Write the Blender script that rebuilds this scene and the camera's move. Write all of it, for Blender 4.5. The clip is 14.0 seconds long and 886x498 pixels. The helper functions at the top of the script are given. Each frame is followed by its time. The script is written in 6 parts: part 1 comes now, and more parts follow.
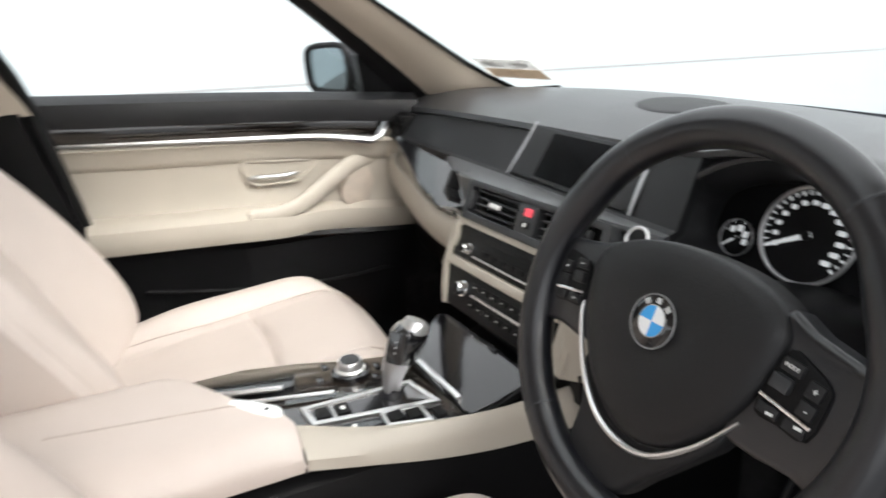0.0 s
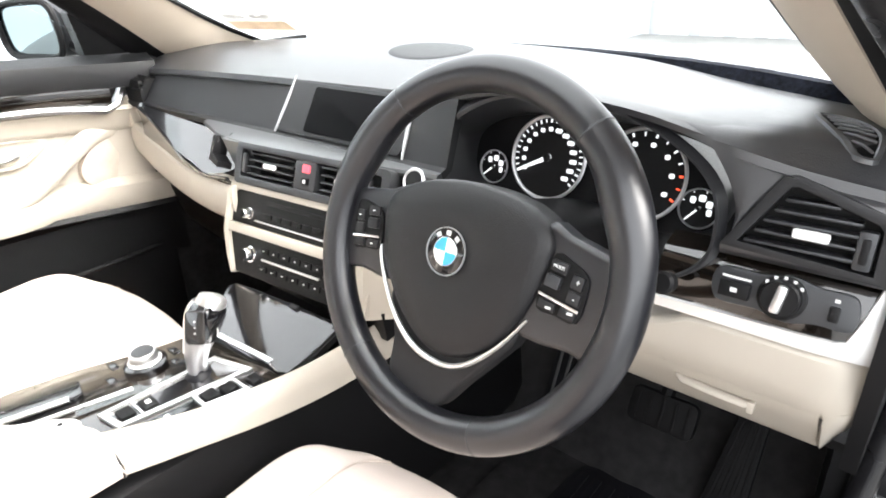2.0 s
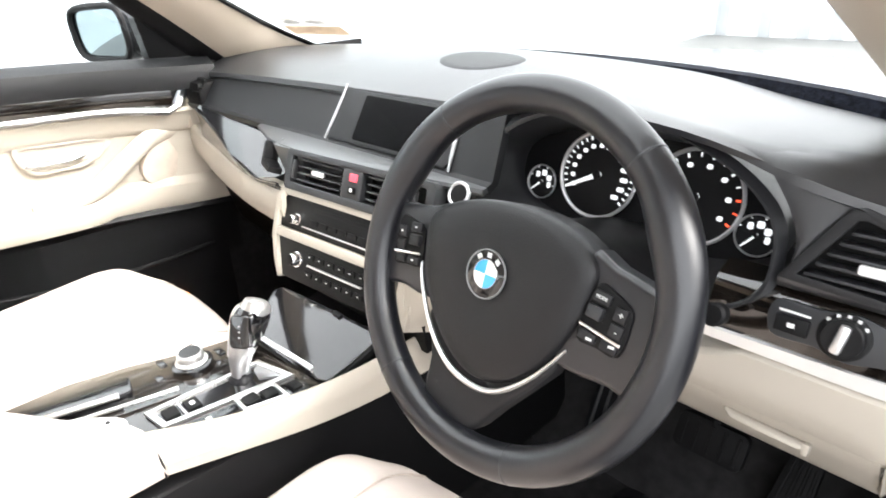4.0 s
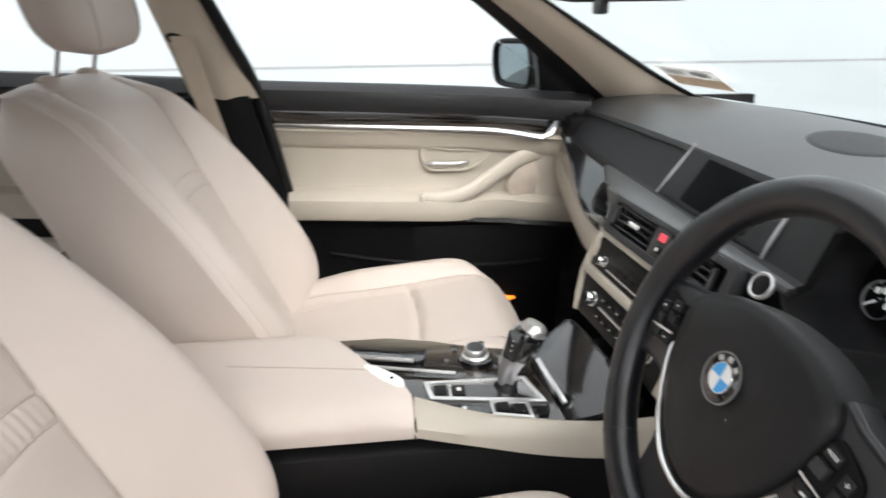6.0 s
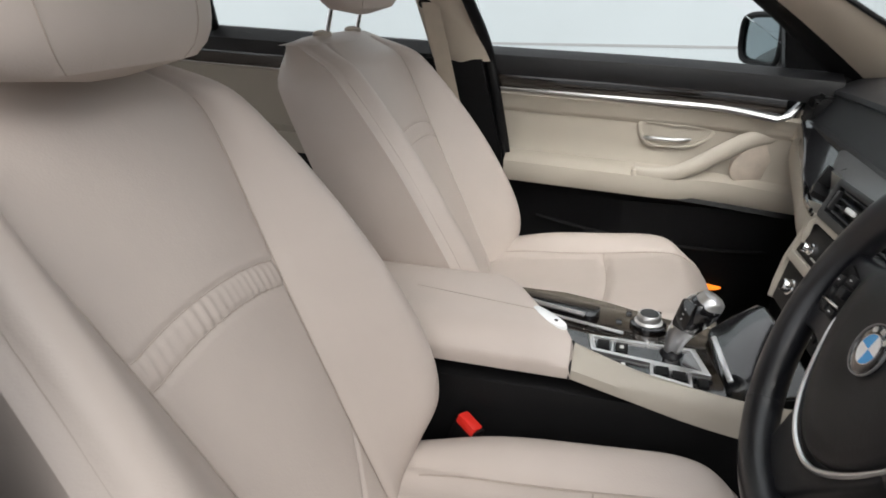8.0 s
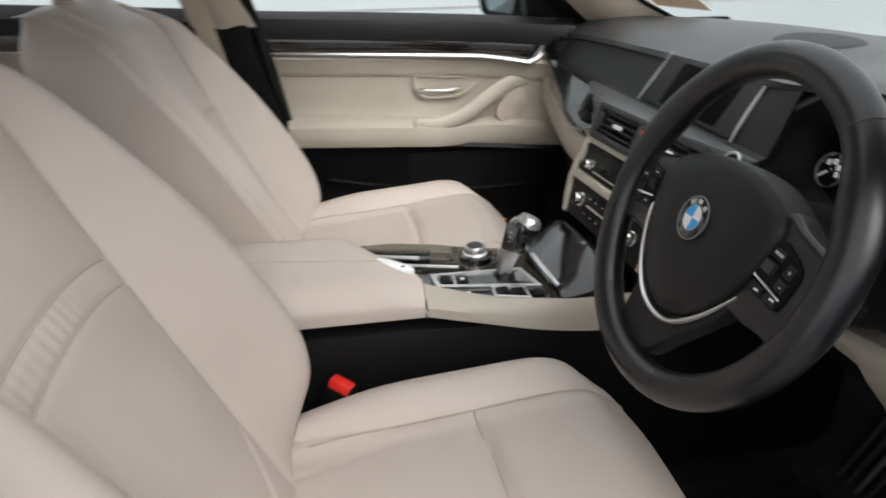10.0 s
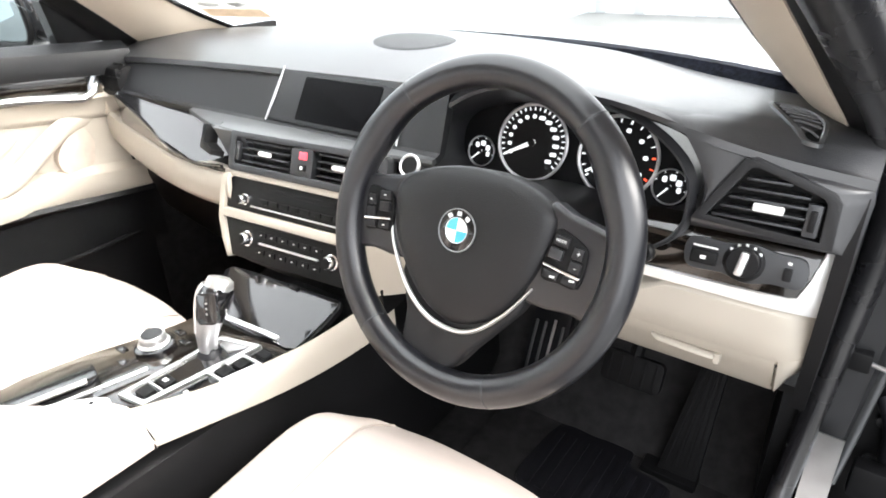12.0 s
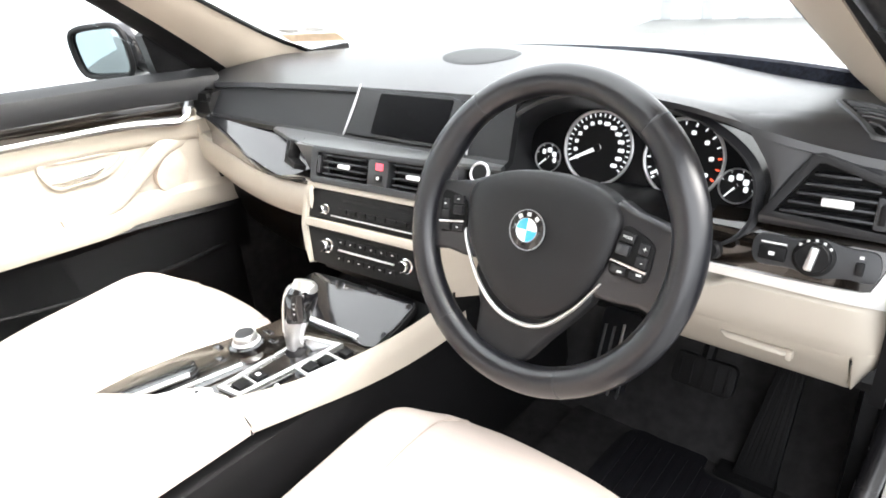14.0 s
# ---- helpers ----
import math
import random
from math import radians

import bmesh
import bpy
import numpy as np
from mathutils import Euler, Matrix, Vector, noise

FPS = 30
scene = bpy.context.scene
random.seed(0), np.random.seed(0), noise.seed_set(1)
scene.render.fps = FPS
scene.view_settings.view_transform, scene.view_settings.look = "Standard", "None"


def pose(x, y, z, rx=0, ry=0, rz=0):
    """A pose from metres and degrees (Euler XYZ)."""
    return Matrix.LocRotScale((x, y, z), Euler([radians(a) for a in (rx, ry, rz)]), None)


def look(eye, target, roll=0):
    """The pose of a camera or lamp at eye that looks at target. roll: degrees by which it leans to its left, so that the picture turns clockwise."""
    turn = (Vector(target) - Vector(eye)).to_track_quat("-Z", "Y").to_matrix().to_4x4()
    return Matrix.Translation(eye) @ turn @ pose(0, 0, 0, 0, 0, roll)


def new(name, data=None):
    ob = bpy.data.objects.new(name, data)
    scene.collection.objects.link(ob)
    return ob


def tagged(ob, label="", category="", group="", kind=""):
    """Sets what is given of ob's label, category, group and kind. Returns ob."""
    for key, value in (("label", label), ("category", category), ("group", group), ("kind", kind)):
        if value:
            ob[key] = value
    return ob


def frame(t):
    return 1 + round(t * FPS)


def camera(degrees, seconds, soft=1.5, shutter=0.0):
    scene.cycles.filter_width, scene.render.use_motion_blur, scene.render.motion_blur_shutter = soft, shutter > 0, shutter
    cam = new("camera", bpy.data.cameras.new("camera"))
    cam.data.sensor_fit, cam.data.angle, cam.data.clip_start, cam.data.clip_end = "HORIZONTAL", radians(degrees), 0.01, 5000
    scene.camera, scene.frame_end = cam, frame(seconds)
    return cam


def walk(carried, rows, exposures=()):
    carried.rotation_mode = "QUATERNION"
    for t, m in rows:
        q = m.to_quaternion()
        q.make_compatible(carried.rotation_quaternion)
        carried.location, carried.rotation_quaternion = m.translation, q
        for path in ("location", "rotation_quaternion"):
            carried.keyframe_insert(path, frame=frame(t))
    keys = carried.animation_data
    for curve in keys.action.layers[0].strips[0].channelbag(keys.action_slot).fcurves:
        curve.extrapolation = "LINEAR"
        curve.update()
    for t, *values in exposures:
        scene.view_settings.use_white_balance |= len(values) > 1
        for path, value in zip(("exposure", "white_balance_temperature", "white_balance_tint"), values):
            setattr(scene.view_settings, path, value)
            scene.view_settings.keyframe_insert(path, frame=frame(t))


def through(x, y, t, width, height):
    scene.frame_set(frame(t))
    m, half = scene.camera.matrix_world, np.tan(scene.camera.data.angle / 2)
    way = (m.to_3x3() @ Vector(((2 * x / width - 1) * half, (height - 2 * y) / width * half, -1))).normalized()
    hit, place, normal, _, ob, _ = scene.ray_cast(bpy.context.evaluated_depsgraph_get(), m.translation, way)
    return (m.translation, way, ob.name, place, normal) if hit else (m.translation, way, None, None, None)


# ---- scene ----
cam = camera(71.8, 14.0, 1.7, 0.5)
PATH = [
    (0, (0.698, -0.334, 1.12), (-1.011, 0.461, 0.451), -1.7),
    (0.5, (0.658, -0.361, 1.126), (-0.78, 0.827, 0.405), -3.0),
    (1, (0.668, -0.353, 1.126), (-0.629, 0.956, 0.349), -1.6),
    (1.5, (0.689, -0.344, 1.13), (-0.552, 1.005, 0.331), -2.3),
    (2, (0.704, -0.372, 1.136), (-0.51, 0.97, 0.285), -2.8),
    (2.2, (0.709, -0.383, 1.142), (-0.498, 0.95, 0.269), -2.2),
    (4.3, (0.693, -0.335, 1.15), (-0.704, 0.831, 0.321), -3.4),
    (4.5, (0.684, -0.307, 1.14), (-0.829, 0.68, 0.28), -3.3),
    (5, (0.689, -0.27, 1.135), (-0.998, 0.395, 0.29), -3.1),
    (5.5, (0.721, -0.269, 1.158), (-1.074, 0.155, 0.383), -3.2),
    (6, (0.77, -0.273, 1.183), (-1.078, -0.07, 0.446), -0.4),
    (6.5, (0.774, -0.222, 1.162), (-1.066, -0.411, 0.403), -0.6),
    (7, (0.764, -0.172, 1.155), (-1.009, -0.637, 0.354), 0.4),
    (7.2, (0.77, -0.175, 1.151), (-0.956, -0.775, 0.338), -0.8),
    (9.3, (0.968, -0.265, 1.167), (-0.874, -0.474, 0.419), 0.4),
    (9.5, (0.963, -0.276, 1.157), (-0.878, -0.421, 0.388), 0.3),
    (10, (0.883, -0.321, 1.136), (-0.903, -0.07, 0.27), -1.3),
    (10.5, (0.812, -0.409, 1.153), (-0.86, 0.259, 0.285), -3.3),
    (11, (0.767, -0.465, 1.162), (-0.716, 0.575, 0.314), -2.4),
    (11.5, (0.704, -0.433, 1.159), (-0.568, 0.836, 0.279), -1.4),
    (12, (0.698, -0.455, 1.167), (-0.377, 0.96, 0.25), -2.2),
    (12.5, (0.707, -0.503, 1.183), (-0.36, 0.948, 0.313), -2.7),
    (13, (0.724, -0.526, 1.189), (-0.356, 0.929, 0.343), -3.1),
    (13.5, (0.709, -0.516, 1.18), (-0.487, 0.857, 0.353), -4.2),
    (14, (0.72, -0.497, 1.173), (-0.529, 0.805, 0.311), -5.8),
]
EXPOSURE = [(0.0, 0.65), (0.6, 1.47), (2.2, 2.10), (4.4, 1.83), (5.2, 1.06), (6.0, 0.50), (7.2, -0.04), (9.3, -0.06), (10.0, -0.04), (10.6, 0.47), (11.4, 1.55), (12.2, 2.12), (14.0, 2.05)]
walk(cam, [(t, look(eye, target, roll)) for t, eye, target, roll in PATH], EXPOSURE)

# ---- world, sun ----
world = bpy.data.worlds.new("overcast_sky")
scene.world = world
world.use_nodes = True
wn = world.node_tree.nodes
sky = wn.new("ShaderNodeTexSky")
sky.sky_type, sky.sun_disc = "NISHITA", False
sky.sun_elevation, sky.sun_rotation = radians(46), radians(67)
sky.air_density, sky.dust_density, sky.ozone_density = 1.0, 4.0, 1.0
wn["Background"].inputs[1].default_value = 0.135
cloud = wn.new("ShaderNodeMixRGB")
cloud.inputs[0].default_value, cloud.inputs[2].default_value = 0.85, (9.6, 9.7, 9.9, 1)
world.node_tree.links.new(sky.outputs[0], cloud.inputs[1])
world.node_tree.links.new(cloud.outputs[0], wn["Background"].inputs[0])
sun = new("sun", bpy.data.lights.new("sun", "SUN"))
sun.data.energy, sun.data.angle, sun.data.color = 2.2, radians(50), (1.0, 0.97, 0.93)
sun.matrix_basis = look((0, 0, 0), (-0.64, -0.27, -0.72))

# ---- materials ----
def material(name, base, rough=0.5, metal=0.0, vary=0.08, scale=9.0, bump=0.0, grain=900.0, coat=0.0, spec=0.5, wear=0.06):
    """A surface with broad and fine variation of colour and gloss, and a fine relief."""
    m = bpy.data.materials.new(name)
    m.use_nodes = True
    nt = m.node_tree
    b = nt.nodes["Principled BSDF"]
    tex = nt.nodes.new("ShaderNodeTexCoord")
    broad = nt.nodes.new("ShaderNodeTexNoise")
    broad.inputs["Scale"].default_value, broad.inputs["Detail"].default_value = scale, 4.0
    fine = nt.nodes.new("ShaderNodeTexNoise")
    fine.inputs["Scale"].default_value, fine.inputs["Detail"].default_value = grain, 2.0
    nt.links.new(tex.outputs["Object"], broad.inputs["Vector"])
    nt.links.new(tex.outputs["Object"], fine.inputs["Vector"])
    ramp = nt.nodes.new("ShaderNodeMapRange")
    ramp.inputs["From Min"].default_value, ramp.inputs["From Max"].default_value = 0.3, 0.7
    ramp.inputs["To Min"].default_value, ramp.inputs["To Max"].default_value = 1.0 - vary, 1.0 + vary
    nt.links.new(broad.outputs["Fac"], ramp.inputs["Value"])
    tint = nt.nodes.new("ShaderNodeVectorMath")
    tint.operation = "SCALE"
    tint.inputs[0].default_value = base
    nt.links.new(ramp.outputs["Result"], tint.inputs["Scale"])
    nt.links.new(tint.outputs["Vector"], b.inputs["Base Color"])
    gloss = nt.nodes.new("ShaderNodeMapRange")
    gloss.inputs["To Min"].default_value, gloss.inputs["To Max"].default_value = max(0.02, rough - wear), min(1.0, rough + wear)
    nt.links.new(broad.outputs["Fac"], gloss.inputs["Value"])
    nt.links.new(gloss.outputs["Result"], b.inputs["Roughness"])
    b.inputs["Metallic"].default_value = metal
    b.inputs["Coat Weight"].default_value, b.inputs["Coat Roughness"].default_value = coat, 0.04
    b.inputs["Specular IOR Level"].default_value = spec
    if bump:
        bp = nt.nodes.new("ShaderNodeBump")
        bp.inputs["Strength"].default_value, bp.inputs["Distance"].default_value = bump, 0.0008
        nt.links.new(fine.outputs["Fac"], bp.inputs["Height"])
        nt.links.new(bp.outputs["Normal"], b.inputs["Normal"])
    return m


def leather(name, base, rough, cells=420.0, strength=0.16, creased=0.14):
    """Grained leather: small pebbled cells, soft creases and slight soiling."""
    m = material(name, base, rough, 0.0, 0.05, 6.0, 0.0)
    nt = m.node_tree
    b = nt.nodes["Principled BSDF"]
    tex = nt.nodes["Texture Coordinate"]
    vor = nt.nodes.new("ShaderNodeTexVoronoi")
    vor.inputs["Scale"].default_value = cells
    crease = nt.nodes.new("ShaderNodeTexNoise")
    crease.inputs["Scale"].default_value, crease.inputs["Detail"].default_value = 26.0, 5.0
    for n in (vor, crease):
        nt.links.new(tex.outputs["Object"], n.inputs["Vector"])
    b1 = nt.nodes.new("ShaderNodeBump")
    b1.inputs["Strength"].default_value, b1.inputs["Distance"].default_value = creased, 0.006
    nt.links.new(crease.outputs["Fac"], b1.inputs["Height"])
    b2 = nt.nodes.new("ShaderNodeBump")
    b2.inputs["Strength"].default_value, b2.inputs["Distance"].default_value = strength, 0.0006
    nt.links.new(vor.outputs["Distance"], b2.inputs["Height"])
    nt.links.new(b1.outputs["Normal"], b2.inputs["Normal"])
    nt.links.new(b2.outputs["Normal"], b.inputs["Normal"])
    return m


def streaked(name, dark, light, rough=0.12, coat=1.0):
    """Lacquered dark wood with fine streaks along the car's width and length."""
    m = material(name, dark, rough, 0.0, 0.1, 5.0, 0.0, coat=coat)
    nt = m.node_tree
    b = nt.nodes["Principled BSDF"]
    tex = nt.nodes["Texture Coordinate"]
    mp = nt.nodes.new("ShaderNodeMapping")
    mp.inputs["Scale"].default_value = (14.0, 14.0, 320.0)
    nz = nt.nodes.new("ShaderNodeTexNoise")
    nz.inputs["Scale"].default_value, nz.inputs["Detail"].default_value = 1.0, 6.0
    mix = nt.nodes.new("ShaderNodeMixRGB")
    mix.inputs[1].default_value, mix.inputs[2].default_value = (*dark, 1), (*light, 1)
    nt.links.new(tex.outputs["Object"], mp.inputs["Vector"])
    nt.links.new(mp.outputs["Vector"], nz.inputs["Vector"])
    rr = nt.nodes.new("ShaderNodeMapRange")
    rr.inputs["From Min"].default_value, rr.inputs["From Max"].default_value = 0.4, 0.7
    nt.links.new(nz.outputs["Fac"], rr.inputs["Value"])
    nt.links.new(rr.outputs["Result"], mix.inputs[0])
    nt.links.new(mix.outputs[0], b.inputs["Base Color"])
    return m


def lit(name, colour, strength):
    m = material(name, colour, 0.5)
    b = m.node_tree.nodes["Principled BSDF"]
    b.inputs["Emission Color"].default_value, b.inputs["Emission Strength"].default_value = (*colour, 1), strength
    return m


def glass(name, tint=(0.97, 0.99, 0.98)):
    m = bpy.data.materials.new(name)
    m.use_nodes = True
    b = m.node_tree.nodes["Principled BSDF"]
    b.inputs["Base Color"].default_value = (*tint, 1)
    b.inputs["Transmission Weight"].default_value, b.inputs["Roughness"].default_value, b.inputs["IOR"].default_value = 1.0, 0.0, 1.05
    return m


BEIGE = leather("beige_leather", (0.500, 0.438, 0.398), 0.46)
BEIGE_TRIM = material("beige_soft_trim", (0.425, 0.388, 0.330), 0.5, 0, 0.04, 7.0, 0.25, 1100.0)
BEIGE_HARD = material("beige_pillar_trim", (0.50, 0.44, 0.365), 0.6, 0, 0.05, 6.0, 0.3, 1300.0)
SEAM = material("beige_thread", (0.40, 0.345, 0.30), 0.7, 0, 0.1, 60.0)
BLACK_SOFT = material("black_soft_dash", (0.026, 0.0265, 0.029), 0.33, 0, 0.1, 8.0, 0.35, 850.0, wear=0.06, spec=0.8)
BLACK_DULL = material("black_dull_fascia", (0.010, 0.0104, 0.0118), 0.5, 0, 0.1, 8.0, 0.5, 850.0, spec=0.4)
BLACK_HARD = material("black_hard_plastic", (0.006, 0.006, 0.0065), 0.45, 0, 0.1, 12.0, 0.25, 1200.0, spec=0.18)
BLACK_SATIN = material("anthracite_satin", (0.035, 0.037, 0.04), 0.38, 0.2, 0.08, 10.0, 0.1, 1500.0)
BLACK_GLOSS = material("piano_black", (0.006, 0.006, 0.007), 0.12, 0, 0.1, 10.0, coat=0.8, wear=0.03)
WHEEL_LEATHER = leather("black_wheel_leather", (0.0052, 0.0056, 0.0078), 0.31, 900.0, 0.10, 0.022)
WHEEL_LEATHER.node_tree.nodes["Principled BSDF"].inputs["Specular IOR Level"].default_value = 0.75
PAD_BLACK = material("black_airbag_cover", (0.008, 0.008, 0.009), 0.44, 0, 0.06, 14.0, 0.5, 900.0, spec=0.38)
WOOD = streaked("dark_streaked_wood", (0.0042, 0.0036, 0.0031), (0.015, 0.010, 0.007))
SILVER = material("satin_silver", (0.78, 0.78, 0.78), 0.30, 0.9, 0.04, 20.0, 0.1, 1800.0)
CHROME = material("chrome", (0.86, 0.87, 0.88), 0.08, 1.0, 0.02, 20.0, wear=0.03)
LEDGE = material("satin_grey_ledge", (0.13, 0.135, 0.14), 0.33, 0.7, 0.06, 10.0, 0.1, 1500.0)
TAB = material("white_metal_tab", (0.85, 0.85, 0.85), 0.4, 0.3, 0.03, 20.0)
LEVER_GREY = material("dark_satin_lever", (0.42, 0.42, 0.43), 0.3, 0.85, 0.05, 20.0)
STRIP = material("pale_satin_strip", (0.74, 0.74, 0.73), 0.42, 0.5, 0.03, 20.0)
DIAL_RIM = material("grey_dial_rim", (0.62, 0.62, 0.63), 0.4, 0.7)
# Pedal rubber taken darker than RUBBER: footwell shade put into the colour.
PEDAL = material("shade_dark_pedal", (0.004, 0.004, 0.0045), 0.6, 0, 0.2, 30.0, 0.3, 600.0, spec=0.15)
SCREEN = material("dark_screen", (0.002, 0.002, 0.0025), 0.45, 0, 0.1, 5.0, spec=0.04)
DIAL_FACE = material("black_dial_card", (0.006, 0.006, 0.007), 0.6, spec=0.2)
CARPET = material("black_carpet", (0.022, 0.0215, 0.022), 0.98, 0, 0.3, 40.0, 1.0, 700.0, spec=0.1)
RUBBER = material("black_rubber", (0.006, 0.006, 0.008), 0.45, 0, 0.15, 20.0, 0.3, 600.0, spec=0.25)
PAINT = material("dark_grey_car_paint", (0.03, 0.031, 0.034), 0.25, 0.4, 0.05, 15.0, coat=1.0)
JAMB = material("dull_grey_jamb_paint", (0.019, 0.0195, 0.021), 0.42, 0, 0.1, 15.0, 0.15, 900.0, spec=0.3)
SEAL_RUBBER = material("door_seal_rubber", (0.010, 0.010, 0.0115), 0.27, 0, 0.12, 14.0, 0.2, 700.0, spec=0.85)
STEEL = material("brushed_steel", (0.55, 0.56, 0.57), 0.35, 1.0, 0.08, 25.0, 0.2, 500.0)
LETTER = material("white_print", (0.75, 0.76, 0.75), 0.5)
DIAL = lit("white_dial_print", (0.80, 0.83, 0.85), 0.3)
DIAL_RED = lit("red_dial_print", (0.85, 0.08, 0.03), 0.5)
AMBER = lit("amber_lamp", (1.0, 0.25, 0.02), 1.3)
RED = material("red_plastic", (0.75, 0.03, 0.02), 0.35)
BLUE = material("blue_enamel", (0.05, 0.36, 0.78), 0.2, coat=0.6)
WHITE = material("white_enamel", (0.85, 0.87, 0.88), 0.2, coat=0.6)


def thin_paper(name, base, through):
    """Paper that lets some light through."""
    m = material(name, base, 0.7, 0, 0.2, 40.0)
    nt = m.node_tree
    thin, both = nt.nodes.new("ShaderNodeBsdfTranslucent"), nt.nodes.new("ShaderNodeMixShader")
    thin.inputs[0].default_value = through
    nt.links.new(nt.nodes["Principled BSDF"].outputs[0], both.inputs[1])
    nt.links.new(thin.outputs[0], both.inputs[2])
    nt.links.new(both.outputs[0], nt.nodes["Material Output"].inputs[0])
    return m


PAPER = thin_paper("printed_paper", (0.62, 0.55, 0.47), (0.62, 0.54, 0.45, 1))
PAPER_WHITE = thin_paper("white_paper", (0.85, 0.85, 0.84), (0.85, 0.85, 0.84, 1))
GLASS = glass("window_glass")
MIRROR = material("mirror_glass", (0.26, 0.31, 0.33), 0.02, 1.0, 0.01, 3.0, wear=0.01)
HEADLINER = material("grey_headliner", (0.55, 0.5, 0.44), 0.9, 0, 0.05, 10.0, 0.4, 800.0)
WALL = material("white_painted_wall", (0.60, 0.66, 0.69), 0.7, 0, 0.05, 0.8, 0.2, 40.0)
PALE_RENDER = material("pale_grey_render", (0.63, 0.64, 0.65), 0.8, 0, 0.08, 2.0)
WHITE_RENDER = material("white_render", (0.84, 0.84, 0.82), 0.8, 0, 0.06, 2.0)
POST_GREY = material("grey_render", (0.53, 0.54, 0.55), 0.8, 0, 0.08, 2.0)
JOINT = material("grey_wall_joint", (0.42, 0.43, 0.44), 0.8)
ASPHALT = material("wet_concrete_yard", (0.20, 0.20, 0.197), 0.6, 0, 0.25, 0.7, 0.6, 60.0)


# ---- mesh tools ----
BASE = {}


def V(*a):
    return Vector(a)


def finish(bm, angle):
    bmesh.ops.recalc_face_normals(bm, faces=bm.faces)
    me = bpy.data.meshes.new("mesh")
    bm.to_mesh(me)
    bm.free()
    me.polygons.foreach_set("use_smooth", [True] * len(me.polygons))
    me.set_sharp_from_angle(angle=radians(angle))
    return me


def part(name, bm, material, parent=None, label="", angle=38):
    """One mesh object under a thing or under a part; built in the car's own metres."""
    me = finish(bm, angle)
    me.name = name
    me.materials.append(material)
    ob = new(name, me)
    if parent is not None:
        ob.parent = parent
        ob.matrix_parent_inverse = Matrix.Translation(-BASE.get(parent.name, V(0, 0, 0)))
    return tagged(ob, label)


def thing(name, at, label, category, group="", kind=""):
    ob = new(name)
    ob.location = at
    ob.empty_display_size = 0.05
    BASE[ob.name] = Vector(at)
    return tagged(ob, label, category, group, kind)


def solid(name, bm, material, label, category, group="", kind="", angle=38):
    """A thing that is one mesh."""
    ob = part(name, bm, material, None, "", angle)
    return tagged(ob, label, category, group, kind)


def frame_of(o, x, y):
    """A local frame: its x and y axes lie in a surface, its z axis points out of it."""
    x, y = Vector(x).normalized(), Vector(y)
    z = x.cross(y).normalized()
    y = z.cross(x)
    m = Matrix((x, y, z)).transposed().to_4x4()
    m.translation = o
    return m


def box(bm, c, size, bevel=0.003, m=None, seg=2):
    """A bevelled box round c, in the frame m."""
    b = bmesh.new()
    bmesh.ops.create_cube(b, size=1.0)
    bmesh.ops.scale(b, vec=size, verts=b.verts)
    if bevel:
        bmesh.ops.bevel(b, geom=b.edges[:], offset=min(bevel, min(size) * 0.45), segments=seg, profile=0.6, affect="EDGES")
    bmesh.ops.translate(b, vec=c, verts=b.verts)
    return merge(bm, b, m)


def merge(bm, b, m=None):
    if m is not None:
        bmesh.ops.transform(b, matrix=m, verts=b.verts)
    ids = [bm.verts.new(v.co) for v in b.verts]
    b.verts.index_update()
    for f in b.faces:
        try:
            bm.faces.new([ids[v.index] for v in f.verts])
        except ValueError:
            pass
    b.free()
    return bm


def loft(bm, rows, closed=False, caps=False):
    """A skin through rows of points, each of the same number."""
    vs = [[bm.verts.new(p) for p in r] for r in rows]
    n = len(rows[0])
    for a, b in zip(vs, vs[1:]):
        for i in range(n if closed else n - 1):
            j = (i + 1) % n
            bm.faces.new((a[i], a[j], b[j], b[i]))
    if caps:
        bm.faces.new(vs[0])
        bm.faces.new(vs[-1])
    return bm


def smooth_path(pts, n=8, closed=False):
    """A smooth line through the points."""
    p = [Vector(q) for q in pts]
    k = len(p)
    out = []
    last = k if closed else k - 1
    for i in range(last):
        a, b, c, d = (p[(i + j) % k] if closed else p[min(max(i + j, 0), k - 1)] for j in (-1, 0, 1, 2))
        for s in range(n):
            t = s / n
            out.append(0.5 * (2 * b + (c - a) * t + (2 * a - 5 * b + 4 * c - d) * t * t + (3 * b - a - 3 * c + d) * t ** 3))
    if not closed:
        out.append(p[-1])
    return out


def tube(bm, pts, r, n=10, closed=False, flat=1.0, up=None):
    """A round or flattened rod along a line. r: one radius or one for each point."""
    p = [Vector(q) for q in pts]
    k = len(p)
    rows = []
    ref = Vector(up) if up else None
    for i in range(k):
        d = (p[(i + 1) % k] - p[i - 1]) if closed else (p[min(i + 1, k - 1)] - p[max(i - 1, 0)])
        d.normalize()
        if ref is None:
            ref = Vector((0, 0, 1)) if abs(d.z) < 0.9 else Vector((1, 0, 0))
        side = d.cross(ref).normalized()
        u = side.cross(d).normalized()
        if not up:
            ref = u
        rad = r[i] if isinstance(r, (list, tuple)) else r
        rows.append([p[i] + side * math.cos(2 * math.pi * j / n) * rad + u * math.sin(2 * math.pi * j / n) * rad * flat for j in range(n)])
    if closed:
        rows.append(rows[0])
        vs = [[bm.verts.new(q) for q in row] for row in rows[:-1]]
        for i in range(k):
            a, b = vs[i], vs[(i + 1) % k]
            for j in range(n):
                bm.faces.new((a[j], a[(j + 1) % n], b[(j + 1) % n], b[j]))
    else:
        loft(bm, rows, True, True)
    return bm


